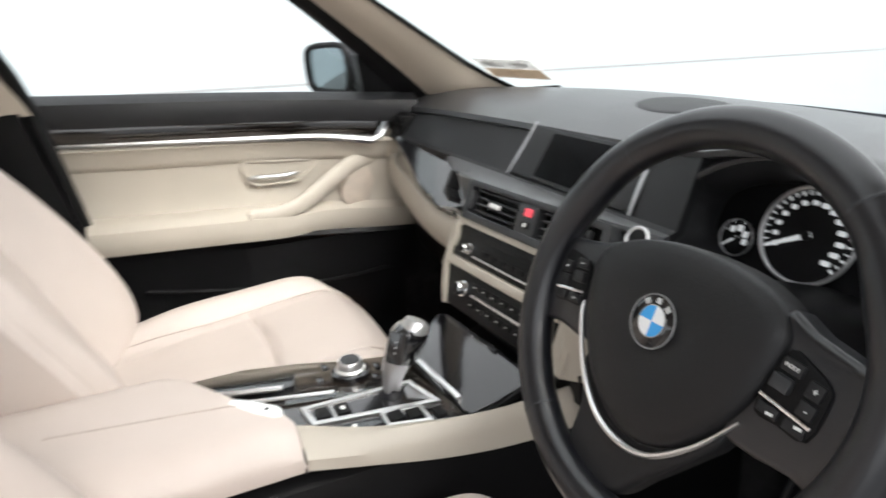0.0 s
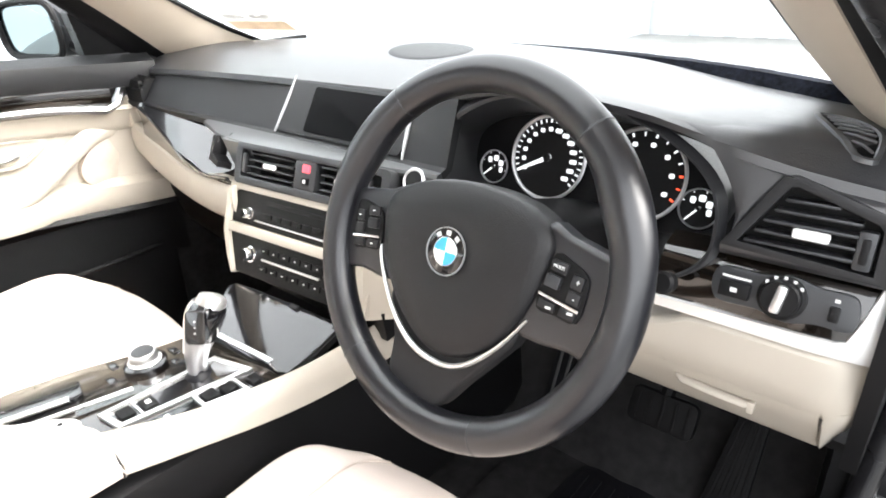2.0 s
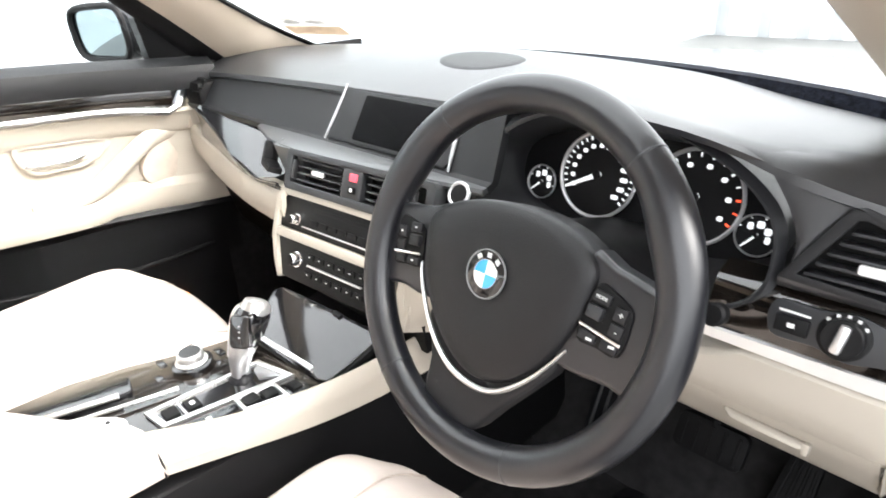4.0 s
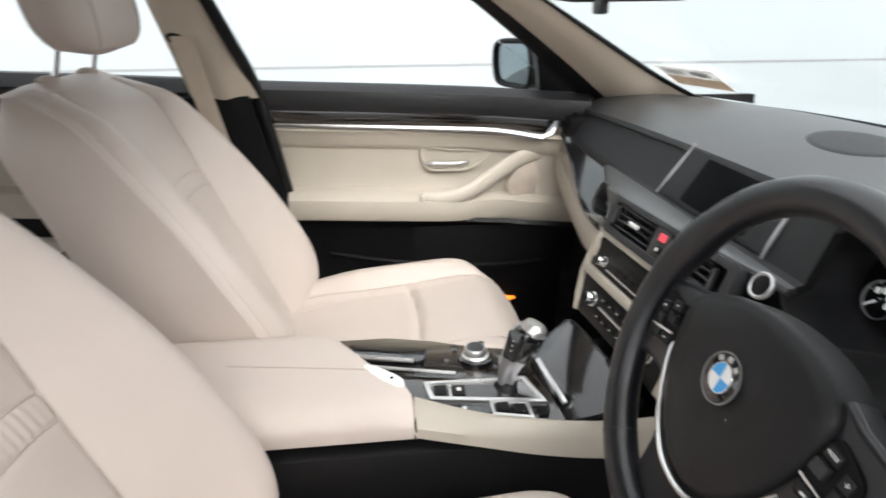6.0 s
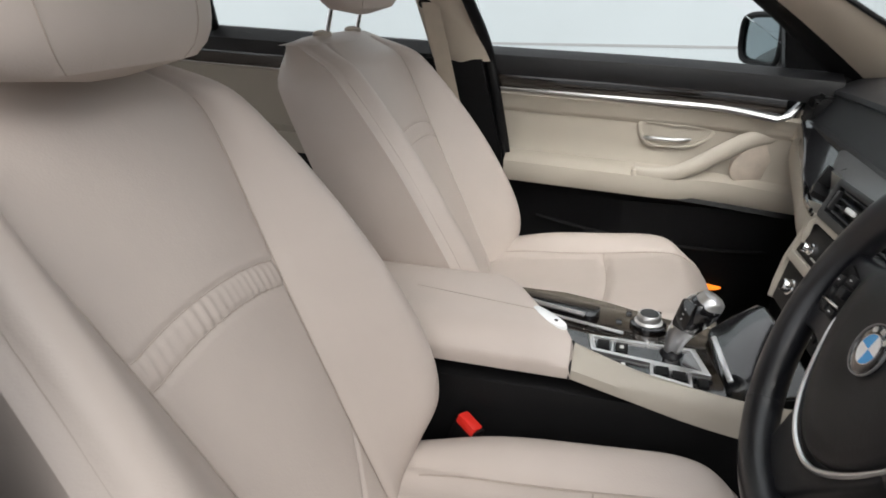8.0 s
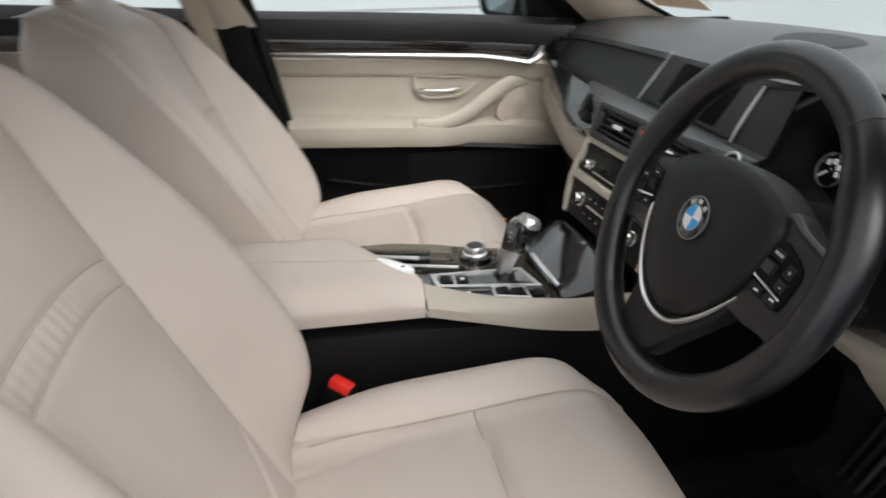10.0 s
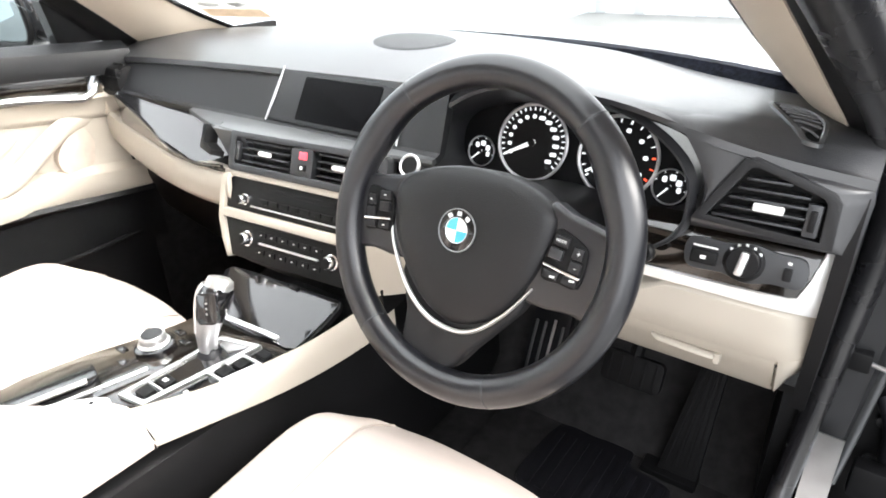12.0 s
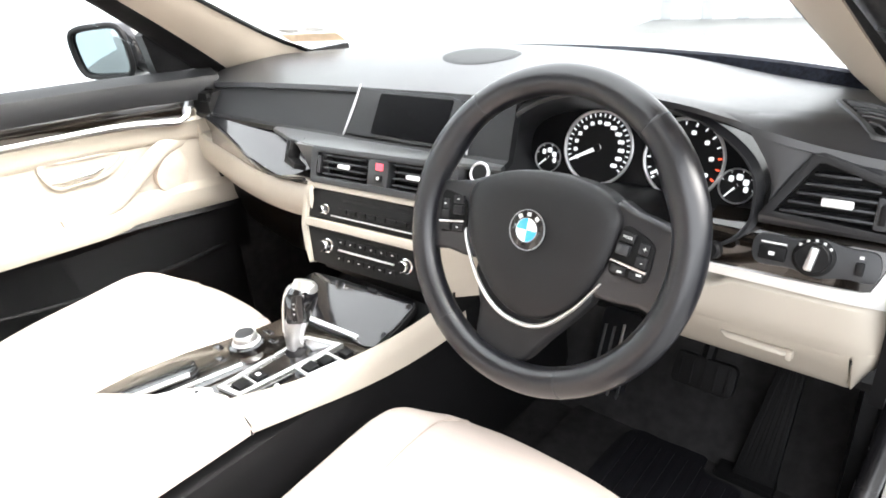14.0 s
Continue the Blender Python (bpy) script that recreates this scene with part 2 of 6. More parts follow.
def lathe(bm, profile, m, n=32, hollow=False):
    """A turned body: profile of (radius, height) about the z axis of the frame m. hollow: an open ring."""
    if hollow:
        profile = [*profile, profile[0]]
    rows = []
    for r, h in profile:
        rows.append([m @ V(r * math.cos(2 * math.pi * j / n), r * math.sin(2 * math.pi * j / n), h) for j in range(n)])
    return loft(bm, rows, True, not hollow)


def slab(bm, poly, m, h0, h1, bevel=0.002, seg=2):
    """An outline in the plane of frame m, raised from h0 to h1, its edges rounded."""
    b = bmesh.new()
    lo = [b.verts.new((x, y, h0)) for x, y in poly]
    f = b.faces.new(lo)
    r = bmesh.ops.extrude_face_region(b, geom=[f])
    top = [v for v in r["geom"] if isinstance(v, bmesh.types.BMVert)]
    bmesh.ops.translate(b, vec=(0, 0, h1 - h0), verts=top)
    if bevel:
        es = [e for e in b.edges if all(v in set(top) for v in e.verts)]
        bmesh.ops.bevel(b, geom=es, offset=bevel, segments=seg, profile=0.6, affect="EDGES")
    return merge(bm, b, m)


def rounded(w, h, r, n=5, cx=0.0, cy=0.0):
    """The outline of a rounded rectangle."""
    out = []
    for sx, sy, a0 in ((1, 1, 0), (-1, 1, 90), (-1, -1, 180), (1, -1, 270)):
        for i in range(n + 1):
            a = radians(a0 + 90 * i / n)
            out.append((cx + sx * (w / 2 - r) + r * math.cos(a), cy + sy * (h / 2 - r) + r * math.sin(a)))
    return out


def ring(bm, poly_out, poly_in, m, h0, h1):
    """A frame between two outlines of the same number of points."""
    rows = [[m @ V(x, y, h0) for x, y in poly_out], [m @ V(x, y, h1 - 0.0006) for x, y in poly_out]]
    mid = lambda k: [m @ V(a[0] + (b[0] - a[0]) * k, a[1] + (b[1] - a[1]) * k, h1) for a, b in zip(poly_out, poly_in)]
    rows += [mid(0.2), mid(0.8), [m @ V(x, y, h1 - 0.0006) for x, y in poly_in], [m @ V(x, y, h0) for x, y in poly_in]]
    rows.append(rows[0])
    return loft(bm, rows, True)


def grow(poly, d):
    """The outline moved outwards by d (inwards: minus)."""
    n = len(poly)
    area = sum(poly[i - 1][0] * poly[i][1] - poly[i][0] * poly[i - 1][1] for i in range(n))
    s = 1 if area > 0 else -1
    out = []
    for i in range(n):
        a, b, c = Vector(poly[i - 1]), Vector(poly[i]), Vector(poly[(i + 1) % n])
        d1, d2 = b - a, c - b
        if d1.length < 1e-7 or d2.length < 1e-7:
            out.append(tuple(b))
            continue
        n1, n2 = Vector((d1.y, -d1.x)).normalized() * s, Vector((d2.y, -d2.x)).normalized() * s
        k = (n1 + n2)
        k = k.normalized() / max(0.5, k.normalized().dot(n1)) if k.length > 1e-4 else n1
        out.append(tuple(b + k * d))
    return out


def soften(pts, n=5):
    """A smooth closed outline through a few corners, in the plane."""
    return [(v.x, v.y) for v in smooth_path([(x, y, 0) for x, y in pts], n, True)]


def panel(bm, rows, thick):
    """A bent plate with thickness: a skin through the rows and a second one behind it."""
    R, n = len(rows), len(rows[0])
    P = [[Vector(p) for p in r] for r in rows]
    back = []
    for i in range(R):
        line = []
        for j in range(n):
            du = P[i][min(j + 1, n - 1)] - P[i][max(j - 1, 0)]
            dv = P[min(i + 1, R - 1)][j] - P[max(i - 1, 0)][j]
            line.append(P[i][j] - du.cross(dv).normalized() * thick)
        back.append(line)
    a = [[bm.verts.new(p) for p in r] for r in P]
    b = [[bm.verts.new(p) for p in r] for r in back]
    for i in range(R - 1):
        for j in range(n - 1):
            bm.faces.new((a[i][j], a[i][j + 1], a[i + 1][j + 1], a[i + 1][j]))
            bm.faces.new((b[i][j], b[i + 1][j], b[i + 1][j + 1], b[i][j + 1]))
    for i in range(R - 1):
        bm.faces.new((a[i][0], a[i + 1][0], b[i + 1][0], b[i][0]))
        bm.faces.new((a[i][-1], b[i][-1], b[i + 1][-1], a[i + 1][-1]))
    for j in range(n - 1):
        bm.faces.new((a[0][j], b[0][j], b[0][j + 1], a[0][j + 1]))
        bm.faces.new((a[-1][j], a[-1][j + 1], b[-1][j + 1], b[-1][j]))
    return bm


def smooth01(t):
    t = max(0.0, min(1.0, t))
    return t * t * (3 - 2 * t)


def lerp(a, b, t):
    return a + (b - a) * t


def curve(xs, ys, x):
    """A smooth value between given stations."""
    if x <= xs[0]:
        return ys[0]
    for i in range(len(xs) - 1):
        if x <= xs[i + 1]:
            t = (x - xs[i]) / (xs[i + 1] - xs[i])
            y0, y1 = ys[i], ys[i + 1]
            h = xs[i + 1] - xs[i]
            m0 = (y1 - ys[i - 1]) / (xs[i + 1] - xs[i - 1]) * h if i else (y1 - y0)
            m1 = (ys[i + 2] - y0) / (xs[i + 2] - xs[i]) * h if i + 2 < len(xs) else (y1 - y0)
            return (2 * t ** 3 - 3 * t * t + 1) * y0 + (t ** 3 - 2 * t * t + t) * m0 + (3 * t * t - 2 * t ** 3) * y1 + (t ** 3 - t * t) * m1
    return ys[-1]

# ---- outside: yard and walls ----
b = bmesh.new()
loft(b, [[V(-400, -400, 0), V(400, -400, 0)], [V(-400, 400, 0), V(400, 400, 0)]])
solid("ground", b, ASPHALT, "grey wet concrete yard round the car", "ground", kind="structure")
b = box(bmesh.new(), (-3.65, 0.75, 1.4), (0.3, 16.6, 2.8), 0.0)
wall_west = solid("wall_west", b, WALL, "white painted panel wall beside the car", "wall", kind="structure")
for zz in (0.815, 2.35):
    part("joint", box(bmesh.new(), (-3.5, 0.5, zz), (0.004, 15.9, 0.016), 0.0), JOINT, wall_west)
b = box(bmesh.new(), (2.5, 9.2, 0.85), (12.6, 0.3, 1.7), 0.0)
wall_north = solid("wall_north", b, WHITE_RENDER, "white rendered wall ahead of the car", "wall", kind="structure")
for xx in (-3.3, -2.7, -2.2, -1.8, -1.5, -1.2):
    part("pilaster", box(bmesh.new(), (xx, 9.035, 1.15), (0.16, 0.04, 2.3), 0.01), POST_GREY, wall_north)

# Unseen wall, added to hold back low sky light on the open-door side.
b = box(bmesh.new(), (6.65, 0.75, 0.95), (0.3, 16.6, 1.9), 0.0)
solid("unseen_east_wall", b, PALE_RENDER, "plain grey wall, unseen, added to cut low light from the right", "wall", kind="structure")

SPECKLED = material("speckled_black_plastic", (0.006, 0.007, 0.011), 0.85, 0, 0.9, 160.0, 1.0, 300.0, spec=0.06)
# ---- car body ----
ROOF = 1.37


body = thing("car_body", (0, 0.3, 0.2), "dark grey saloon car body with its driver's door standing open", "car body")
b = bmesh.new()
box(b, (0, -0.45, 0.235), (1.62, 2.6, 0.05), 0.01)
part("floor_pan", b, CARPET, body, "black carpeted floor")
b = panel(bmesh.new(), [[V(x, 0.62, 0.24) for x in (-0.78, 0.78)], [V(x, 0.72, 0.5) for x in (-0.78, 0.78)], [V(x, 0.66, 0.90) for x in (-0.78, 0.78)]], 0.03)
part("firewall", b, CARPET, body)
b = panel(bmesh.new(), [[V(x, lerp(0.42, 0.60, s), lerp(0.255, 0.42, s)) for x in (-0.74, 0.0, 0.70)] for s in (0, 0.5, 1)], 0.02)
part("toe_board", b, CARPET, body)
# roof with its lining
rows = []
for i in range(9):
    s = i / 8
    y = lerp(-0.27, -1.75, s)
    rows.append([V(x, y - 0.03 * (abs(x) / 0.5) ** 2 * (1 - s), ROOF + 0.045 * math.sin(math.pi * (0.15 + 0.75 * s)) - 0.05 * (abs(x) / 0.52) ** 2.4) for x in [k * 0.065 for k in range(-8, 9)]])
part("headliner", panel(bmesh.new(), rows, 0.012), HEADLINER, body, "pale cloth headliner")
rows2 = [[p + V(0, 0, 0.03) for p in r] for r in rows]
part("roof_skin", panel(bmesh.new(), rows2, 0.01), PAINT, body)
# boot bulkhead, rear shelf and rear bench close the cabin behind the seats
part("rear_bulkhead", box(bmesh.new(), (0, -1.72, 0.62), (1.5, 0.06, 0.75), 0.02), CARPET, body)
part("rear_shelf", box(bmesh.new(), (0, -1.9, 0.98), (1.4, 0.45, 0.03), 0.01), BLACK_SOFT, body)


def pillar_x(z):
    return 0.70 - 0.5 * max(0.0, z - 0.97)


def side(sgn):
    """Pillars, roof rail and rear quarter of one side of the car."""
    # windscreen pillar: beige trim inside, dark frame outside
    trim, frame_out = [], []
    for i in range(15):
        s = i / 14
        z = lerp(0.965, ROOF - 0.01, s)
        d = z - 1.0
        inner = V(0.578 - 0.333 * d, 0.408 - 1.83 * d + 0.378 * d * d, z)
        outer = V(0.659 - 0.403 * d, 0.233 - 1.274 * d - 0.553 * d * d, z)
        if sgn < 0:
            outer.y += 0.015
        flare = max(0.0, 0.03 - d) * (1.2 if sgn < 0 else -0.3)
        line = []
        for k in range(9):
            t = k / 8
            p = lerp(inner, outer, t) + V(0.010, 0.012, 0.012) * (4 * t * (1 - t)) * -0.6
            line.append(V(sgn * (p.x - flare * (1 - t)), p.y, p.z))
        trim.append(line)
        frame_out.append([V(sgn * (outer.x + 0.002 + (0.045 if sgn > 0 else 0.03) * t), outer.y - 0.012 * math.sin(math.pi * t) - (0.024 + 0.03 * (1 - s)) * t * (sgn < 0), z) for t in (0, 0.25, 0.5, 0.75, 1.0)])
    part("pillar_trim", panel(bmesh.new(), trim, 0.008 * sgn), BEIGE_HARD, body, "beige windscreen pillar trim")
    part("pillar_frame", panel(bmesh.new(), frame_out, 0.012 * sgn), BLACK_HARD, body)
    edge = [line[0] + V(sgn * -0.002, 0.006, 0.002) for line in trim]
    part("screen_edge", tube(bmesh.new(), edge, 0.005, 8), BLACK_HARD, body, "black border of the windscreen glass")
    # roof rail
    b = tube(bmesh.new(), smooth_path([(sgn * 0.515, -0.36, ROOF - 0.02), (sgn * 0.535, -0.8, ROOF + 0.0), (sgn * 0.53, -1.3, ROOF - 0.01), (sgn * 0.60, -1.75, 1.18), (sgn * 0.66, -2.0, 1.0)], 6), 0.035, 10)
    part("roof_rail", b, BEIGE_HARD, body)
    # middle pillar: black below, beige above
    lo, up = [], []
    back = 0.04 if sgn > 0 else 0.0
    for i in range(7):
        s = i / 6
        z = lerp(0.30, 1.12 if sgn > 0 else 1.0, s)
        x = 0.73 - 0.03 * s
        lo.append([V(sgn * x, lerp(-0.66, -0.485, t) - (0.02 if sgn > 0 else 0.065 * max(0.0, (z - 0.72) / 0.28)) * (s if sgn > 0 else 1.0) - back, z) for t in (0, 0.5, 1)])
        z = lerp(1.0, ROOF - 0.01, s)
        x = 0.70 - 0.46 * (z - 1.0)
        up.append([V(sgn * (x - 0.012 * math.sin(math.pi * t)), lerp(-0.67 - 0.06 * s, -0.535 - (0.075 if sgn > 0 else 0.14) * s, t) - 4.5 * back, z) for t in (0, 0.25, 0.5, 0.75, 1)])
    part("middle_pillar_lower", panel(bmesh.new(), lo, 0.03 * sgn), BLACK_HARD, body)
    part("middle_pillar_upper", panel(bmesh.new(), up, 0.02 * sgn), BEIGE_HARD, body, "beige upper pillar trim")
    if sgn > 0:
        rail, r = [(0.715, -0.64, 0.985), (0.62, -0.728, 1.18), (0.545, -0.769, ROOF - 0.02)], 0.018
    else:
        rail, r = [(-0.71, -0.486, 0.72), (-0.703, -0.494, 0.782), (-0.694, -0.521, 0.933), (-0.694, -0.536, 1.004), (-0.66, -0.548, 1.063), (-0.62, -0.568, 1.125), (-0.545, -0.655, ROOF - 0.02)], 0.0145
    part("window_rail", tube(bmesh.new(), smooth_path(rail, 6), r, 10), BLACK_HARD, body, "black window frame along the pillar")


side(-1)
side(1)
# windscreen glass
rows = []
for i in range(7):
    s = i / 6
    rows.append([V(x, lerp(0.66, -0.27, s) - (0.33 if s < 0.5 else 0.3) * x * x, lerp(0.975, ROOF, s)) for x in [lerp(-1, 1, k / 12) * lerp(0.68, 0.5, s) for k in range(13)]])
windscreen = part("windscreen", panel(bmesh.new(), rows, 0.005), GLASS, body)
windscreen.visible_shadow = False
# scuttle and wipers at the foot of the windscreen
rows = []
for i in range(4):
    h = (0.0, 1.0, 1.0, 0.4)[i]
    rows.append([V(x, 0.482 + (0.0, 0.01, 0.03, 0.08)[i] - 0.3 * x * x, 0.998 - 0.045 * x * x + h * (0.003 + 0.014 * smooth01((x + 0.1) / 0.6))) for x in [lerp(-0.7, 0.7, k / 14) for k in range(15)]])
part("scuttle", panel(bmesh.new(), rows, 0.01), SPECKLED, body, "black speckled scuttle below the windscreen")
# bonnet
rows = [[V(x, y - 0.12 * (x / 0.8) ** 2 * (y > 1.5), 0.93 - 0.065 * (y - 0.7) - 0.08 * x * x - 0.30 * max(0.0, y - 1.6) ** 2) for x in [lerp(-0.8, 0.8, k / 10) for k in range(11)]] for y in (0.66, 1.0, 1.4, 1.7, 1.9, 2.05)]
part("bonnet", panel(bmesh.new(), rows, 0.01), PAINT, body)


def flank(y):
    """Half the width of the body."""
    return 0.875 - 0.10 * max(0.0, (y - 1.3) / 0.75) ** 2 - 0.08 * max(0.0, (-1.6 - y) / 0.9) ** 2


for sgn in (-1, 1):
    for y0, y1, top, nm in ((0.47, 2.05, 0.90, "front_wing"), (-2.5, -1.5, 0.96, "rear_wing")):
        rows = []
        for k in range(13):
            y = lerp(y0, y1, k / 12)
            wheel = max(0.0, 1 - ((y - (1.30 if y0 > 0 else -1.62)) / 0.36) ** 2) ** 0.5
            low = 0.22 + 0.42 * wheel
            crest = 0.93 - 0.05 * smooth01((y - 0.5) / 0.3) - 0.065 * (y - 0.7) - 0.30 * max(0.0, y - 1.6) ** 2 if y0 > 0 else top
            rows.append([V(sgn * 0.79, y, crest), V(sgn * (flank(y) - 0.02), y, crest - 0.04), V(sgn * flank(y), y, 0.70), V(sgn * (flank(y) - 0.01), y, low)])
        part(nm, panel(bmesh.new(), rows, 0.01), PAINT, body)
    for y in (1.30, -1.62):
        m = frame_of((sgn * 0.80, y, 0.32), (0, -sgn, 0), (0, 0, 1))
        wheel = part("wheel", lathe(bmesh.new(), [(0.20, -0.11), (0.215, 0.02), (0.19, 0.04), (0.06, 0.03)], m, 32), SILVER, body, "silver road wheel")
        part("tyre", lathe(bmesh.new(), [(0.215, -0.11), (0.30, -0.12), (0.32, -0.09), (0.32, 0.02), (0.30, 0.05), (0.215, 0.03)], m, 40, True), RUBBER, wheel, "black rubber tyre")
rows = [[V(x, 2.05 - 0.12 * (x / 0.8) ** 2 + b, z) for x in [lerp(-0.78, 0.78, k / 8) for k in range(9)]] for z, b in ((0.745, -0.01), (0.65, 0.05), (0.48, 0.07), (0.24, 0.02))]
part("front_bumper", panel(bmesh.new(), rows, 0.012), PAINT, body)
rows = [[V(x, y, z) for x in (-0.76, -0.4, 0.0, 0.4, 0.76)] for y, z in ((-2.08, 1.0), (-2.35, 0.98), (-2.5, 0.93), (-2.54, 0.7), (-2.5, 0.24))]
part("boot", panel(bmesh.new(), rows, 0.012), PAINT, body)
rows = [[V(x * lerp(0.5, 0.62, s), lerp(-1.75, -2.08, s), lerp(1.375, 1.0, s) - 0.04 * abs(x)) for x in (-1, -0.5, 0, 0.5, 1)] for s in (0, 0.33, 0.66, 1)]
rear_glass = part("rear_window", panel(bmesh.new(), rows, 0.005), GLASS, body)
rear_glass.visible_shadow = False

# driver's doorway: seals, sill, hinge post
b = tube(bmesh.new(), smooth_path([(0.555, -0.36, 1.36), (0.595, -0.13, 1.25), (0.637, 0.03, 1.15), (0.668, 0.13, 1.08), (0.702, 0.235, 1.0), (0.722, 0.325, 0.90), (0.724, 0.385, 0.78), (0.717, 0.39, 0.64), (0.708, 0.385, 0.48), (0.70, 0.33, 0.365), (0.705, 0.2, 0.335), (0.71, -0.2, 0.33), (0.712, -0.43, 0.34), (0.704, -0.50, 0.42), (0.706, -0.508, 0.7), (0.70, -0.525, 0.98), (0.69, -0.56, 1.10), (0.66, -0.62, 1.2)], 8), [lerp(0.030, 0.016, min(1.0, i / 62)) for i in range(137)], 12)
part("door_seal", b, SEAL_RUBBER, body, "black rubber door seal")
b = tube(bmesh.new(), smooth_path([(0.598, -0.33, 1.37), (0.638, -0.10, 1.25), (0.680, 0.07, 1.15), (0.718, 0.18, 1.07), (0.752, 0.30, 0.98), (0.778, 0.41, 0.87), (0.782, 0.44, 0.7), (0.772, 0.44, 0.52), (0.76, 0.42, 0.40)], 8), 0.007, 10, flat=0.7)
part("frame_edge", b, LEDGE, body, "satin grey painted door frame edge")
rows = [[V(0.715, 0.415, z), V(0.715 + 0.45 * w, 0.421, z), V(0.715 + 0.88 * w, 0.427, z), V(0.715 + w, 0.436, z), V(0.715 + w, 0.47, z)] for w, z in ((0.046, 0.36), (0.050, 0.50), (0.058, 0.62), (0.060, 0.72), (0.058, 0.86), (0.055, 1.0))]
part("hinge_post", panel(bmesh.new(), rows, 0.012), JAMB, body, "dark painted hinge post")
# Black sheet added behind the post for the shade in the door gap.
part("gap_shade_sheet", panel(bmesh.new(), [[V(x, 0.472 + 0.01 * (x > 0.8), z) for x in (0.755, 0.79, 0.83, 0.87)] for z in (0.30, 0.55, 0.80, 0.98)], 0.01), BLACK_HARD, body)
part("cable_boot", tube(bmesh.new(), smooth_path([(0.790, 0.468, 0.545), (0.802, 0.452, 0.53), (0.812, 0.448, 0.50), (0.816, 0.45, 0.46), (0.826, 0.462, 0.43)], 5), 0.011, 10), RUBBER, body, "black rubber cable boot between post and door")
for zz in (0.505, 0.43, 0.86):
    part("post_bolt", lathe(bmesh.new(), [(0.010, 0.0), (0.010, 0.006), (0.006, 0.008)], frame_of((0.80, 0.47, zz), (1, 0, 0), (0, 0, 1)), 12), JAMB, body)
rows = []
for i in range(10):
    s = i / 9
    z = lerp(0.98, 1.365, s)
    d = z - 1.0
    o = V(0.659 - 0.403 * d, 0.233 - 1.274 * d - 0.553 * d * d, z)
    rows.append([o + V(0.046, 0.02, 0), o + V(0.064, 0.04, 0.003), o + V(0.068, 0.09, 0.010), o + V(0.045, 0.15, 0.016)])
part("pillar_skin", panel(bmesh.new(), rows, 0.01), BLACK_HARD, body)
rows = [[V(0.705, y, 0.335), V(0.735, y, 0.35), V(0.80, y, 0.345), V(0.85, y, 0.31), V(0.87, y, 0.25)] for y in (0.42, 0.2, -0.1, -0.5)]
part("sill", panel(bmesh.new(), rows, 0.02), PAINT, body)
part("sill_plate", panel(bmesh.new(), [[V(0.722, y, z), V(0.759, y - 0.004, z + 0.003)] for y, z in ((0.398, 0.50), (0.385, 0.44), (0.35, 0.385), (0.28, 0.362), (0.1, 0.36), (-0.3, 0.36))], -0.004), STEEL, body, "brushed metal sill plate")
part("kick_panel", panel(bmesh.new(), [[V(-0.70, 0.20, 0.24), V(-0.69, 0.66, 0.24)], [V(-0.70, 0.20, 0.98), V(-0.69, 0.66, 0.98)]], -0.02), CARPET, body)
part("kick_panel", panel(bmesh.new(), [[V(0.69, 0.40, 0.3), V(0.675, 0.55, 0.3)], [V(0.69, 0.40, 0.64), V(0.675, 0.55, 0.64)]], 0.02), BLACK_HARD, body)
part("dash_end_panel", panel(bmesh.new(), [[V(0.70, 0.22, 0.66), V(0.705, 0.39, 0.66)], [V(0.702, 0.17, 0.8), V(0.708, 0.39, 0.8)], [V(0.702, 0.21, 0.93), V(0.708, 0.36, 0.95)]], 0.015), BLACK_HARD, body)

# driver's door, open
DOOR = Matrix.Translation((0.885, 0.47, 0)) @ Matrix.Rotation(radians(64), 4, "Z")
door = thing("driver_door", (0.885, 0.47, 0.3), "driver's door standing wide open with its black inner face", "car door")
b = bmesh.new()
box(b, (0.03, -0.56, 0.66), (0.13, 1.08, 0.68), 0.03, DOOR)
part("door_shell", b, PAINT, door)
b = bmesh.new()
box(b, (-0.045, -0.56, 0.64), (0.02, 1.0, 0.6), 0.008, DOOR)
part("door_lining", b, BLACK_HARD, door)
b = bmesh.new()
box(b, (-0.06, -0.5, 0.9), (0.03, 0.86, 0.05), 0.01, DOOR)
part("door_top_roll", b, BLACK_SOFT, door)
b = tube(bmesh.new(), [(0.735, 0.425, 0.625), (0.80, 0.40, 0.63), (0.88, 0.42, 0.64)], 0.0035, 8)
part("check_strap", b, STEEL, door, "thin steel door check strap")
part("strap_housing", box(bmesh.new(), (0.742, 0.418, 0.628), (0.035, 0.02, 0.03), 0.004), BLACK_HARD, door)
for zz in (0.42, 0.85):
    part("hinge", box(bmesh.new(), (0.82, 0.43, zz), (0.08, 0.03, 0.06), 0.006), BLACK_HARD, door)

# ---- dashboard ----
dash = thing("dashboard", (0, 0.3, 0.6), "black soft-touch dashboard with beige lower half and dark gloss trim", "dashboard")
BX = (-0.70, -0.57, -0.25, 0.05, 0.19, 0.28, 0.37, 0.46, 0.53, 0.60, 0.70)
BY = (0.228, 0.223, 0.228, 0.232, 0.215, 0.19, 0.178, 0.182, 0.195, 0.208, 0.225)
BZ = (0.955, 0.966, 0.977, 0.981, 0.988, 1.006, 1.013, 1.004, 0.984, 0.965, 0.948)


def brow(x):
    return curve(BX, BY, x), curve(BX, BZ, x)


